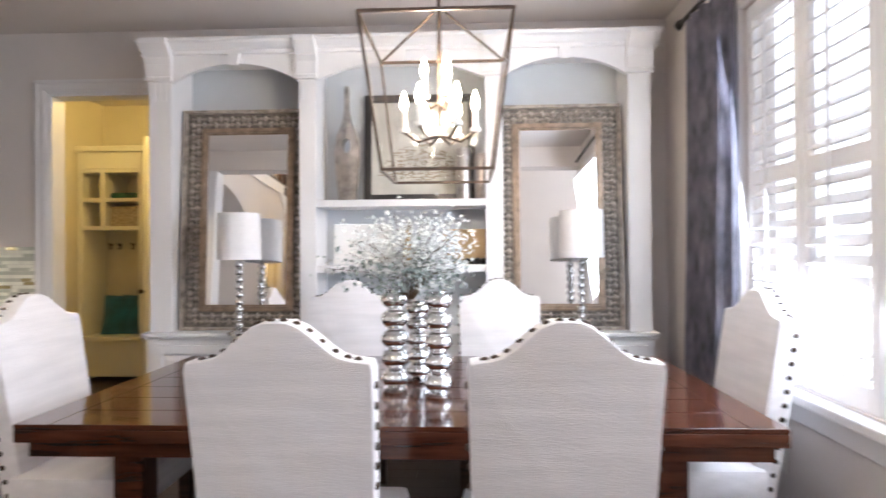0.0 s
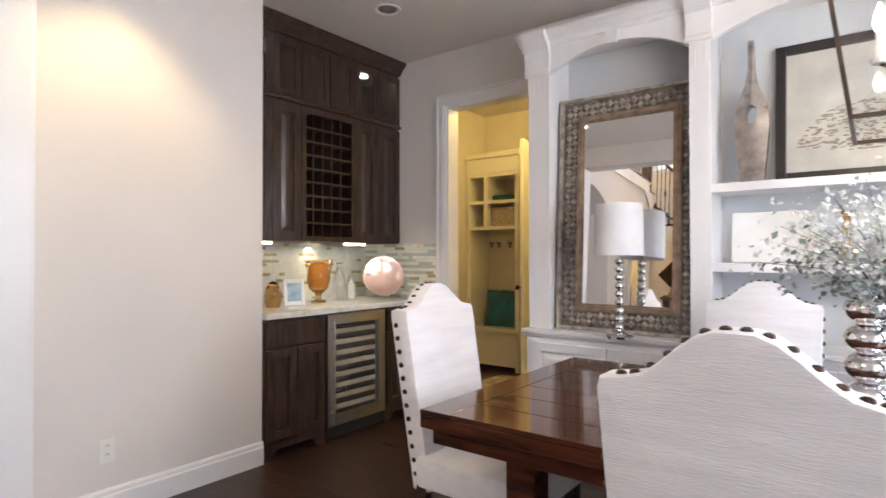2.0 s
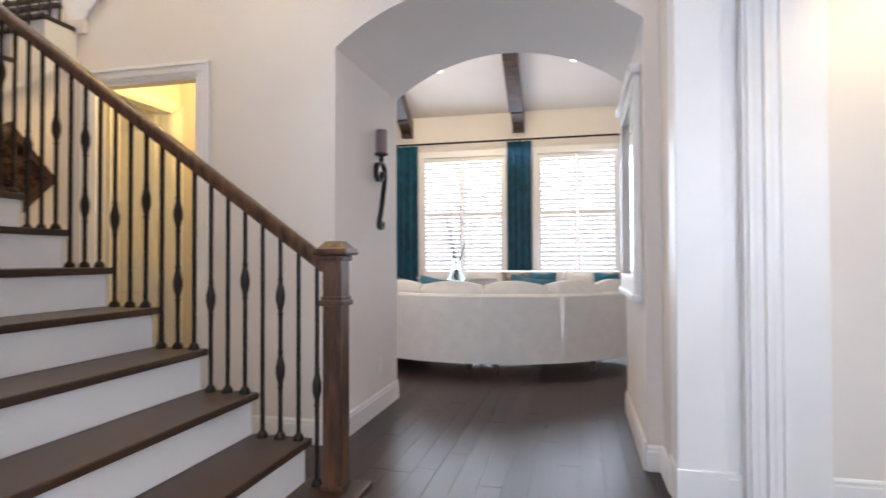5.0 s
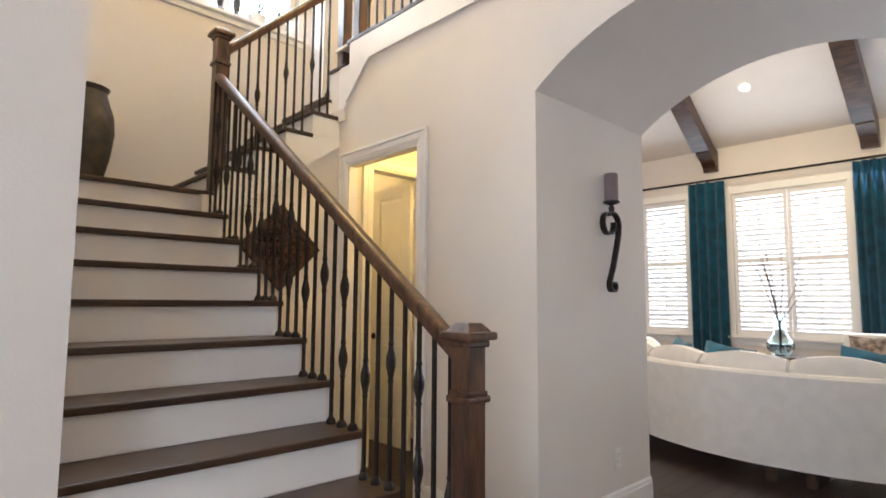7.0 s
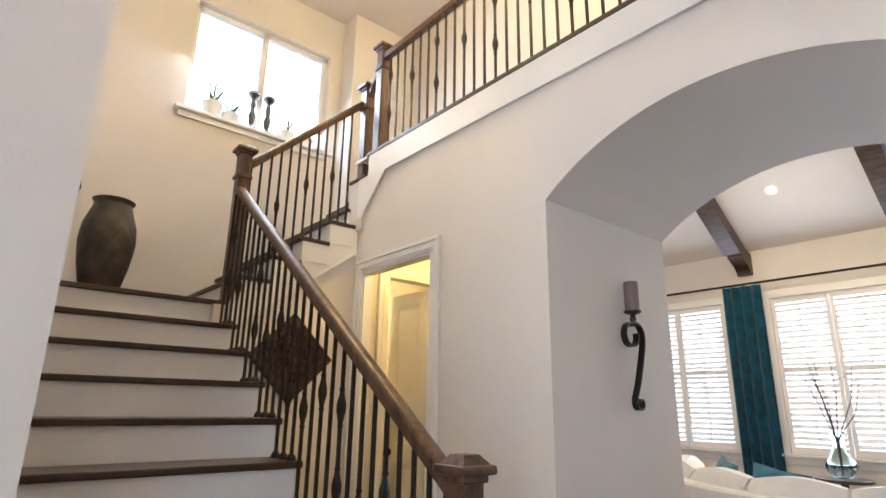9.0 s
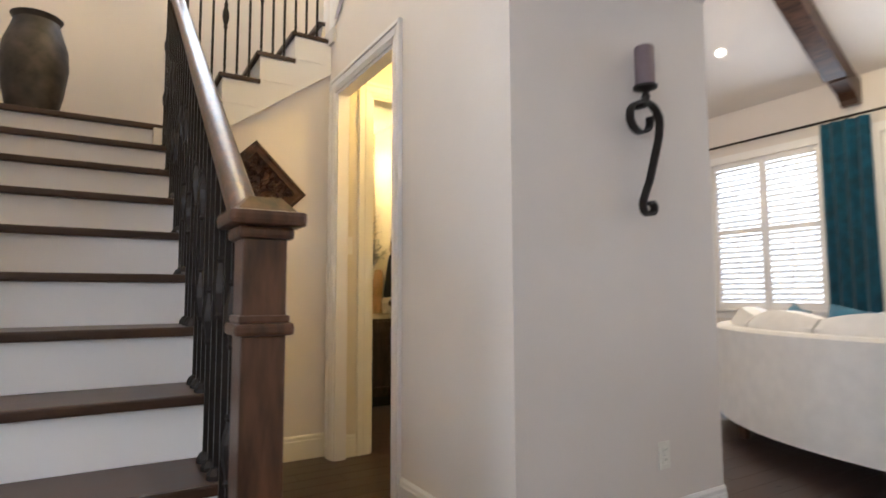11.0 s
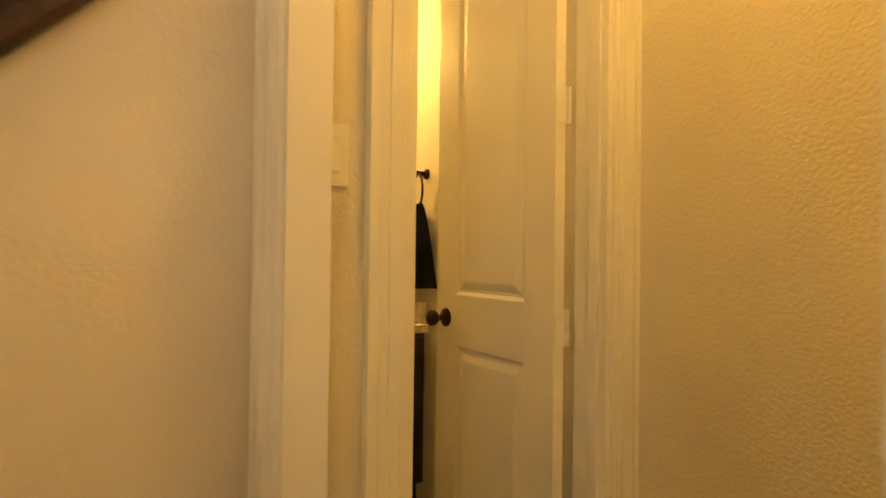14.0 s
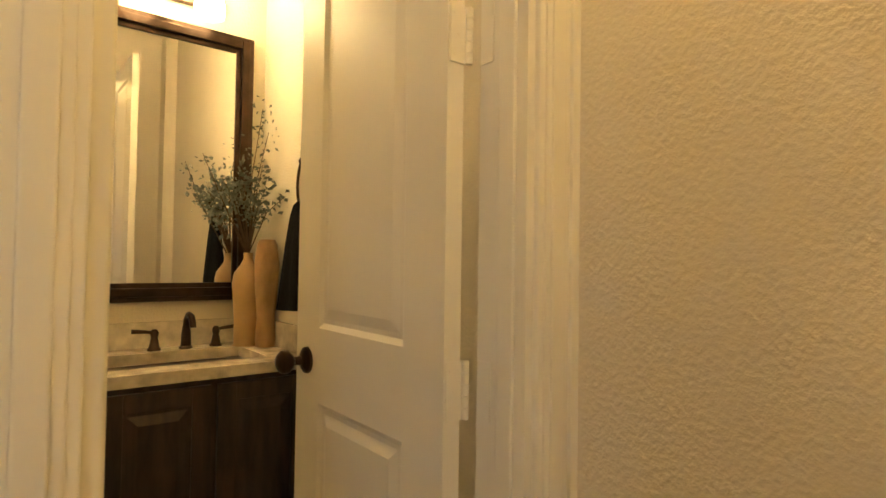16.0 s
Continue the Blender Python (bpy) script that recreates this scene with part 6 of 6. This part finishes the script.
tab = thing("side_table", "round dark wood side table beside the loveseat", "side table", pose(-7.6, -1.2, 0))
bm = bmesh.new()
lathe(bm, [(0.28, 0.60), (0.30, 0.61), (0.30, 0.635), (0.28, 0.64)], n=32)
part("top", bm, DARKWOOD, tab, smooth=True)
bm = bmesh.new()
lathe(bm, [(0.20, 0), (0.20, 0.02), (0.06, 0.06), (0.035, 0.25), (0.05, 0.45), (0.04, 0.60)], n=24)
part("pedestal", bm, DARKWOOD, tab, smooth=True)
AQUA = glass("aqua_glass", (0.80, 0.92, 0.94), 0.03)
bm = bmesh.new()
lathe(bm, [(0.08, 0), (0.13, 0.04), (0.16, 0.09), (0.165, 0.14), (0.15, 0.19), (0.115, 0.25), (0.08, 0.30), (0.058, 0.37), (0.06, 0.50), (0.075, 0.53), (0.06, 0.53), (0.045, 0.40), (0.07, 0.28), (0.15, 0.15), (0.06, 0.03)], n=28)
solid("glass_vase", bm, AQUA, "clear and aqua glass vase holding bare branches", "vase", smooth=True, m=pose(-7.6, -1.2, 0.64))
rng = random.Random(21)
br = thing("bare_branches", "tall bare twigs standing in the glass vase", "branches", pose(-7.6, -1.2, 0.66))
for i in range(9):
    bm = bmesh.new()
    a = rng.uniform(0, 6.28)
    tip = Vector((0.22 * math.cos(a) * rng.random(), 0.34 * math.sin(a), rng.uniform(1.0, 1.4)))
    pts = [Vector((0, 0, 0.03)), Vector((0.01 * math.cos(a), 0.02 * math.sin(a), 0.42)), tip * 0.65 + Vector((0, 0.03, 0.05)), tip]
    tube(bm, pts, 0.009, 6, 0.003)
    for j in range(5):
        b0 = pts[2].lerp(tip, rng.random())
        tube(bm, [b0, b0 + Vector((rng.gauss(0, 0.06), rng.gauss(0, 0.09), rng.uniform(0.05, 0.16)))], 0.003, 5, 0.001)
    part("twig", bm, TWIG, br)


# ---- powder room ----
door = thing("powder_door", "cream two-panel interior door standing open", "door", pose(-2.507, -2.713, 0, 0, 0, -90.8))
DL = 0.59


def panel_rim(bm, x0, x1, z0, z1, y, out):
    """A sunk moulded panel rim with a raised field."""
    steps = ((0.0, 0.0), (0.012, -0.007), (0.022, -0.007), (0.045, -0.001))
    rings = []
    for ins, dep in steps:
        rings.append([bm.verts.new((x, y + out * dep, z)) for x, z in ((x0 + ins, z0 + ins), (x1 - ins, z0 + ins), (x1 - ins, z1 - ins), (x0 + ins, z1 - ins))])
    for p, q in zip(rings, rings[1:]):
        for k in range(4):
            bm.faces.new((p[k], p[(k + 1) % 4], q[(k + 1) % 4], q[k]))
    bm.faces.new(rings[-1])


TH = 0.035
bm = bmesh.new()
pan = ((0.12, DL - 0.12, 0.22, 0.888), (0.12, DL - 0.12, 1.06, 2.28))
for xa, xb, za, zb in ((0, 0.12, 0.01, 2.395), (DL - 0.12, DL, 0.01, 2.395), (0.12, DL - 0.12, 0.01, 0.22), (0.12, DL - 0.12, 0.888, 1.06), (0.12, DL - 0.12, 2.28, 2.395)):
    box(bm, xa, xb, -TH, 0, za, zb)
part("leaf_frame", bm, CREAM, door)
for a in pan:
    bm = bmesh.new()
    panel_rim(bm, *a, 0.0, 1)
    panel_rim(bm, *a, -TH, -1)
    part("panel", bm, CREAM, door)
for s, yk in ((1, 0.0), (-1, -TH)):
    bm = bmesh.new()
    lathe(bm, [(0.032, 0), (0.031, 0.006), (0.022, 0.012), (0.011, 0.016), (0.010, 0.034), (0.020, 0.040), (0.028, 0.052), (0.027, 0.064), (0.016, 0.074), (0.003, 0.077)], Matrix.Translation((DL - 0.06, yk, 0.978)) @ Matrix.Rotation(-s * math.pi / 2, 4, "X"), n=24)
    part("knob", bm, BRONZE, door, "oil-rubbed bronze door knob", smooth=True)
for z in (0.30, 1.0, 1.605, 2.2):
    bm = bmesh.new()
    box(bm, -0.0035, -0.0005, -0.036, -0.003, z - 0.05, z + 0.05, 0.0012)
    h = part("hinge", bm, CREAM, door)
    for k in range(5):
        bm = bmesh.new()
        lathe(bm, [(0.0065, z - 0.05 + k * 0.02 + 0.0008), (0.0065, z - 0.05 + (k + 1) * 0.02 - 0.0008)], Matrix.Translation((-0.005, -0.0425, 0)), n=10)
        part("knuckle", bm, CREAM, h)
    for dy, dz in ((-0.012, -0.035), (-0.02, 0.0), (-0.012, 0.035)):
        bm = bmesh.new()
        lathe(bm, [(0.0035, 0), (0.003, 0.001)], Matrix.Translation((-0.0036, dy, z + dz)) @ Matrix.Rotation(-math.pi / 2, 4, "Y"), n=8)
        part("screw", bm, CREAM, h)
    solid("hinge_leaf", one(J0 + 0.017, J0 + 0.019, YS - 0.104, YS - 0.074, z - 0.05, z + 0.05), CREAM, "painted hinge leaf on the door jamb", "hinge")
# door stop bead on the jambs
for x0, x1, yb in ((J0 + 0.0165, J0 + 0.024, YS - 0.055), (J1 - 0.028, J1 - 0.0165, YS - 0.085)):
    solid("door_stop", one(x0, x1, yb, yb + 0.035, 0, JH - 0.02, bevel=0.003), CREAM, "painted door stop strip on the jamb", "door stop", kind="structure")
# closed door on the far side of the vestibule
cd = thing("closet_door", "closed cream panelled closet door", "door", pose(-2.30, -1.073, 0))
bm = bmesh.new()
for xa, xb, za, zb in ((-0.33, -0.23, 0.01, 2.03), (0.23, 0.33, 0.01, 2.03), (-0.23, 0.23, 0.01, 0.22), (-0.23, 0.23, 0.87, 1.045), (-0.23, 0.23, 1.91, 2.03)):
    box(bm, xa, xb, -0.012, 0.0, za, zb)
part("leaf_frame", bm, CREAM, cd)
for a in ((-0.23, 0.23, 0.22, 0.87), (-0.23, 0.23, 1.045, 1.91)):
    bm = bmesh.new()
    panel_rim(bm, *a, -0.012, -1)
    part("panel", bm, CREAM, cd)
for z in (0.28, 1.05, 1.80):
    part("hinge", one(0.31, 0.345, -0.016, -0.010, z - 0.045, z + 0.045), CREAM, cd)
casing_frame("door_casing", "y", -1.072, -1, -2.635, -1.965, 2.04, CREAM, wide=0.085, sides=(False, True))

# vanity
VF = VY + 0.55
van = thing("vanity_cabinet", "dark stained vanity cabinet with raised-panel doors", "vanity")
part("carcass", one(-2.855, -1.81, VY + 0.002, VF - 0.03, 0.10, 0.82), CABWOOD, van)
part("toe_kick", one(-2.855, -1.81, VY + 0.002, VF - 0.09, 0.0, 0.10), DARKGAP, van)
for a, b in ((-2.84, -2.52), (-2.50, -2.18), (-2.16, -1.83)):
    fr, pa = bmesh.new(), bmesh.new()
    raised_panel(fr, pa, a, b, 0.13, 0.80, VF - 0.03, 1, rail=0.06)
    d = part("door", fr, CABWOOD, van)
    part("raised_panel", pa, CABWOOD, d)
top = thing("stone_countertop", "cream veined stone countertop with an undermount sink", "countertop")
bm = bmesh.new()
sx0, sx1, sy0, sy1 = -2.72, -2.16, VY + 0.14, VF - 0.10
for a in ((-2.857, sx0, VY + 0.002, VF), (sx1, -1.805, VY + 0.002, VF), (sx0, sx1, VY + 0.002, sy0), (sx0, sx1, sy1, VF)):
    box(bm, a[0], a[1], a[2], a[3], 0.822, 0.862)
part("slab", bm, COUNTER, top)
part("front_edge", one(-2.857, -1.805, VF, VF + 0.006, 0.822, 0.862, bevel=0.003), COUNTER, top)
bm = bmesh.new()
rings = []
for ins, z in ((-0.004, 0.822), (0.012, 0.76), (0.05, 0.71), (0.16, 0.70)):
    pts = []
    for k in range(24):
        a = 2 * math.pi * (k + 0.5) / 24
        cx, cy = (sx0 + sx1) / 2, (sy0 + sy1) / 2
        hx, hy = (sx1 - sx0) / 2 - ins, (sy1 - sy0) / 2 - ins * 0.8
        e = 0.35
        pts.append(bm.verts.new((cx + hx * math.copysign(abs(math.cos(a)) ** e, math.cos(a)), cy + hy * math.copysign(abs(math.sin(a)) ** e, math.sin(a)), z)))
    rings.append(pts)
for p, q in zip(rings, rings[1:]):
    for k in range(24):
        bm.faces.new((p[k], p[(k + 1) % 24], q[(k + 1) % 24], q[k]))
bm.faces.new(rings[-1])
bmesh.ops.solidify(bm, geom=bm.faces, thickness=-0.012)
part("basin", bm, CERAMIC, top, smooth=True)
part("backsplash", one(-2.857, -1.805, VY + 0.002, VY + 0.022, 0.863, 0.965, bevel=0.003), COUNTER, top)
part("side_splash", one(-2.857, -2.838, VY + 0.023, VF - 0.02, 0.863, 0.965, bevel=0.003), COUNTER, top)
FY = VY + 0.085
fx = -2.53
sp = thing("faucet", "oil-rubbed bronze widespread bathroom faucet", "faucet", pose(fx, FY, 0.862))
bm = bmesh.new()
lathe(bm, [(0.026, 0), (0.026, 0.006), (0.020, 0.012), (0.018, 0.06), (0.014, 0.09)], n=20)
tube(bm, [(0, 0, 0.085), (0, 0.008, 0.115), (0, 0.035, 0.135), (0, 0.07, 0.13), (0, 0.092, 0.105), (0, 0.096, 0.09)], 0.014, 12, 0.012)
part("spout", bm, BRONZE, sp, smooth=True)
for s in (-1, 1):
    bm = bmesh.new()
    M = Matrix.Translation((s * 0.115, 0, 0))
    lathe(bm, [(0.025, 0), (0.025, 0.006), (0.019, 0.014), (0.012, 0.05), (0.015, 0.06), (0.015, 0.072), (0.008, 0.082)], M, n=20)
    part("handle_base", bm, BRONZE, sp, smooth=True)
    bm = bmesh.new()
    tube(bm, [(s * 0.115, 0, 0.068), (s * 0.15, 0.004, 0.074), (s * 0.195, 0.008, 0.078)], 0.0055, 10, 0.009)
    part("lever", bm, BRONZE, sp, smooth=True)
mir = thing("vanity_mirror", "large vanity mirror in a dark moulded frame", "mirror", pose(0, VY + 0.002, 0))
mx0, mx1, mz0, mz1 = -2.80, -1.86, 1.045, 2.19
bm = bmesh.new()
for i, (e0, e1, d) in enumerate(((0.0, 0.03, 0.022), (0.02, 0.055, 0.034), (0.045, 0.075, 0.018))):
    for a in ((mx0 + e0, mx0 + e1, mz0 + e0, mz1 - e0), (mx1 - e1, mx1 - e0, mz0 + e0, mz1 - e0), (mx0 + e1, mx1 - e1, mz0 + e0, mz0 + e1), (mx0 + e1, mx1 - e1, mz1 - e1, mz1 - e0)):
        box(bm, a[0], a[1], 0.0, d, a[2], a[3], 0.004)
part("frame", bm, BRONZE, mir)
part("glass", one(mx0 + 0.07, mx1 - 0.07, 0.003, 0.010, mz0 + 0.07, mz1 - 0.07), MIRROR, mir)
vl = thing("vanity_light", "bronze vanity light bar with glowing glass shades", "wall light", pose(-2.35, VY, 2.30))
part("bar", one(-0.32, 0.32, 0.002, 0.03, -0.03, 0.03, bevel=0.006), BRONZE, vl)
for x in (-0.23, 0.0, 0.23):
    bm = bmesh.new()
    tube(bm, [(x, 0.03, 0), (x, 0.10, 0.02), (x, 0.12, 0.0)], 0.008, 8)
    part("arm", bm, BRONZE, vl)
    bm = bmesh.new()
    lathe(bm, [(0.055, -0.10), (0.06, -0.06), (0.05, -0.01), (0.025, 0.02)], Matrix.Translation((x, 0.12, 0)), n=20)
    part("shade", bm, WARMGLOW, vl, smooth=True)
ringz = thing("towel_ring", "oil-rubbed bronze towel ring on the wall", "towel ring", pose(-2.858, -3.94, 0.027))
bm = bmesh.new()
lathe(bm, [(0.026, 0), (0.024, 0.008), (0.012, 0.014), (0.010, 0.045), (0.014, 0.055), (0.004, 0.062)], Matrix.Translation((0, 0, 1.56)) @ Matrix.Rotation(math.pi / 2, 4, "Y"), n=20)
part("post", bm, BRONZE, ringz, smooth=True)
bm = bmesh.new()
pts = [(0.05 + 0.015 * math.sin(2 * math.pi * k / 28), 0.075 * math.sin(2 * math.pi * k / 28) * 0.9, 1.475 + 0.08 * math.cos(2 * math.pi * k / 28)) for k in range(29)]
tube(bm, pts, 0.006, 8)
part("ring", bm, BRONZE, ringz, smooth=True)
bm = bmesh.new()
n = 14
rows = []
for j in range(12):
    f = j / 11
    w = 0.06 + 0.14 * f ** 0.6
    row = []
    for i in range(2 * n):
        a = 2 * math.pi * i / (2 * n)
        rr = 1 + 0.16 * math.sin(5 * a + 1.3) * (0.4 + f)
        row.append(bm.verts.new((0.055 + 0.022 * (0.6 + 0.8 * f) * math.sin(a) * rr, w * 0.78 * math.cos(a) * rr, 1.405 - 0.40 * f + 0.01 * math.cos(a))))
    rows.append(row)
for p, q in zip(rows, rows[1:]):
    for i in range(2 * n):
        bm.faces.new((p[i], p[(i + 1) % (2 * n)], q[(i + 1) % (2 * n)], q[i]))
bm.faces.new(rows[0])
bm.faces.new(rows[-1][::-1])
solid("hand_towel", bm, BLACKCLOTH, "black hand towel gathered through the towel ring", "towel", smooth=True, m=pose(-2.858, -3.94, 0.027))
bm = bmesh.new()
lathe(bm, [(0.055, 0), (0.052, 0.01), (0.052, 0.10), (0.058, 0.20), (0.062, 0.26), (0.055, 0.30), (0.030, 0.335), (0.018, 0.36), (0.020, 0.385), (0.014, 0.385)], n=28)
v1 = solid("ceramic_vase", bm, TAN, "tan bottle-shaped ceramic vase on the vanity", "vase", smooth=True, m=pose(-2.755, VY + 0.13, 0.862))
bm = bmesh.new()
lathe(bm, [(0.038, 0), (0.042, 0.02), (0.036, 0.12), (0.046, 0.24), (0.050, 0.34), (0.040, 0.42), (0.030, 0.44), (0.024, 0.44)], n=28)
v2 = solid("carved_vase", bm, material("carved_tan_wood", (0.40, 0.25, 0.12), 0.55, vary=0.25, scale=14, bump=0.6, bump_scale=28, stretch=(1, 1, 0.5)), "tall carved tan wooden vase on the vanity", "vase", smooth=True, m=pose(-2.805, VY + 0.21, 0.862))
rng = random.Random(31)
eu = thing("dried_branches", "grey-green dried leafy branches in the ceramic vase", "branches")
lf, tw = bmesh.new(), bmesh.new()
for p in sprays(lf, (-2.755, VY + 0.13, 1.24), 16, 0.40, 0.17, 0.023, rng, leaves=26, lean=(0.02, 0.03)):
    tube(tw, p, 0.003, 5, 0.0012)
for top_ in ((-2.56, VY + 0.14, 1.64), (-2.80, VY + 0.14, 1.86), (-2.82, VY + 0.16, 1.76)):
    p = [Vector((-2.755, VY + 0.13, 1.22)), Vector((-2.75, VY + 0.13, 1.22)).lerp(Vector(top_), 0.5) + Vector((0.02, 0.02, 0.03)), Vector(top_)]
    tube(tw, p, 0.003, 5, 0.0012)
    for k in range(40):
        f = rng.uniform(0.5, 1.0)
        q = p[1].lerp(p[2], f * 2 - 1) + Vector((rng.gauss(0, 0.022), rng.gauss(0, 0.022), rng.gauss(0, 0.02)))
        d = Vector((rng.gauss(0, 1), rng.gauss(0, 1), rng.gauss(0.5, 1))).normalized() * 0.02
        s = d.orthogonal().normalized() * 0.006
        lf.faces.new([lf.verts.new(q), lf.verts.new(q + d * 0.5 + s), lf.verts.new(q + d), lf.verts.new(q + d * 0.5 - s)])
part("leaves", lf, LEAFGREY, eu)["kind"] = "stuff"
part("twigs", tw, TWIG, eu)["kind"] = "stuff"

# ---- mudroom seen through the dining doorway ----
MB = 6.74
lock = thing("mudroom_locker", "cream built-in locker bench with cubbies and coat hooks", "locker", pose(0, 0, 0))
lx0, lx1 = -2.19, -1.50
part("back", one(lx0, lx1, MB - 0.02, MB, 0.45, 2.30), material("locker_backing", (0.66, 0.60, 0.48), 0.5, vary=0.03), lock)
for x in (lx0, lx1 - 0.05):
    part("side", one(x, x + 0.05, MB - 0.42, MB - 0.02, 0, 2.36), CREAM, lock)
part("divider", one(-1.95, -1.905, MB - 0.42, MB - 0.02, 1.60, 2.15), CREAM, lock)
for z in (1.56, 1.85, 2.15):
    part("shelf", one(lx0 + 0.05, lx1 - 0.05, MB - 0.42, MB - 0.02, z, z + 0.035), CREAM, lock)
part("cornice", one(lx0 - 0.02, lx1 + 0.02, MB - 0.45, MB - 0.02, 2.36, 2.42, bevel=0.01), CREAM, lock)
part("header", one(lx0 + 0.05, lx1 - 0.05, MB - 0.42, MB - 0.40, 2.19, 2.36), CREAM, lock)
part("bench", one(lx0, lx1, MB - 0.46, MB - 0.021, 0.42, 0.46, bevel=0.006), CREAM, lock)
part("bench_front", one(lx0 + 0.05, lx1 - 0.05, MB - 0.42, MB - 0.40, 0.05, 0.419), CREAM, lock)
for x in (-2.08, -1.98, -1.83, -1.66):
    bm = bmesh.new()
    tube(bm, [(x, MB - 0.02, 1.42), (x, MB - 0.07, 1.40), (x, MB - 0.09, 1.43)], 0.007, 8)
    tube(bm, [(x, MB - 0.02, 1.42), (x, MB - 0.05, 1.36), (x, MB - 0.075, 1.375)], 0.006, 8)
    part("coat_hook", bm, BRONZE, lock)
for x, rz in ((-1.84, 8), (-1.70, -10)):
    pillow("bench_pillow", pose(x, MB - 0.20, 0.66, -14, 0, rz), 0.40, TEAL, "dark teal pillow on the mudroom bench")
for x in (-1.73,):
    b = thing("storage_bin", "pale fabric storage bin in a locker cubby", "basket", pose(x, MB - 0.22, 1.597))
    bm = bmesh.new()
    v = box(bm, -0.15, 0.15, -0.15, 0.15, 0, 0.20, 0.012)
    part("body", bm, BASKET, b)
    part("rim", one(-0.156, 0.156, -0.156, 0.156, 0.185, 0.205, bevel=0.004), BASKET, b)
GREENCLOTH = material("green_cloth", (0.03, 0.11, 0.09), 0.9, vary=0.2, scale=12, bump=0.3, bump_scale=90)
for x in (-1.73,):
    solid("folded_cloth", one(x - 0.14, x + 0.14, MB - 0.38, MB - 0.08, 1.886, 1.945, bevel=0.02), GREENCLOTH, "folded dark green cloth in a locker cubby", "cloth", smooth=True)
md = thing("mudroom_door", "cream interior door standing open in the mudroom", "door", pose(-1.34, 6.60, 0, 0, 0, -78))
part("leaf", one(0, 0.75, -0.035, 0, 0.01, 2.42), CREAM, md)
bm = bmesh.new()
lathe(bm, [(0.030, 0), (0.028, 0.008), (0.010, 0.016), (0.010, 0.034), (0.026, 0.050), (0.020, 0.07), (0.003, 0.075)], Matrix.Translation((0.69, -0.035, 0.95)) @ Matrix.Rotation(math.pi / 2, 4, "X"), n=20)
part("knob", bm, BRONZE, md, smooth=True)
solid("rug", one(-1.6, -0.4, 5.0, 6.1, 0.0, 0.012, bevel=0.004), CARPET, "pale patterned rug on the mudroom floor", "rug")

# ---- wall tiles over the bar ----
sp_back = thing("backsplash", "glass mosaic tile backsplash over the bar counter", "backsplash", kind="structure")
part("grout_bed", one(LX - 0.658, LX - 0.650, BY0 + 0.002, BY1, 0.916, 1.366), GROUT, sp_back)
part("grout_bed", one(LX - 0.648, PX0 - 0.10, DWY - 0.010, DWY - 0.003, 0.916, 1.366), GROUT, sp_back)
rng = random.Random(8)
bm = bmesh.new()
bm2 = bmesh.new()
TM = [TILE, material("tile_pale", (0.70, 0.70, 0.62), 0.10, vary=0.1, scale=9, random_tone=0.2), material("tile_gold", (0.52, 0.44, 0.24), 0.15, metal=0.3, vary=0.2, scale=9)]
strips = {}
nr = 18
hgt = 0.45 / nr
for r in range(nr):
    z = 0.916 + r * hgt
    y = BY0 + 0.004 - rng.uniform(0, 0.05)
    while y < BY1 - 0.01:
        L = rng.choice((0.05, 0.08, 0.11, 0.15))
        a, b = max(y, BY0 + 0.004), min(y + L, BY1 - 0.002)
        k = rng.choices((0, 1, 2), (0.4, 0.5, 0.1))[0]
        if b - a > 0.008:
            strips.setdefault((k, 0), bmesh.new())
            box(strips[(k, 0)], LX - 0.650, LX - 0.6455 + rng.uniform(-0.0008, 0.0008), a + 0.001, b - 0.001, z + 0.001, z + hgt - 0.001)
        y += L
    x = LX - 0.644
    while x < PX0 - 0.105:
        L = rng.choice((0.05, 0.08, 0.11, 0.15))
        b = min(x + L, PX0 - 0.102)
        k = rng.choices((0, 1, 2), (0.4, 0.5, 0.1))[0]
        if b - x > 0.008:
            strips.setdefault((k, 1), bmesh.new())
            box(strips[(k, 1)], x + 0.001, b - 0.001, DWY - 0.0145 + rng.uniform(-0.0008, 0.0008), DWY - 0.010, z + 0.001, z + hgt - 0.001)
        x += L
for (k, s), b in strips.items():
    o = part("mosaic_tiles", b, TM[k], sp_back)
    o["kind"] = "stuff"

# ---- floor boards, the near ones single ----
bpy.data.objects["floor"].data.materials[0] = DARKGAP
rng = random.Random(3)
boards = {}
near, rest = 0, bmesh.new()
BW = 0.127
floor_ob = bpy.data.objects["floor"]
y = -5.2
while y < 7.0:
    x = -8.5 - rng.uniform(0, 1.0)
    while x < 4.8:
        L = rng.choice((0.9, 1.2, 1.5, 1.8))
        a, b = max(x, -8.5), min(x + L, 4.8)
        mx = (a + b) / 2
        if b - a > 0.05:
            if -3.6 < mx < 1.6 and -2.5 < y < 2.2 and b - a == L and near < 300:
                if L not in boards:
                    bm = one(0, L - 0.0016, 0, BW - 0.0016, -0.02, 0.0, bevel=0.0012)
                    boards[L] = finish(bm)
                    boards[L].materials.append(FLOORWOOD)
                piece("plank", boards[L], floor_ob, a, y, -0.0005)
                near += 1
            else:
                box(rest, a, b - 0.0016, y, y + BW - 0.0016, -0.02, -0.0005)
        x += L
    y += BW
o = part("planks", rest, FLOORWOOD, floor_ob)
o["kind"] = "stuff"
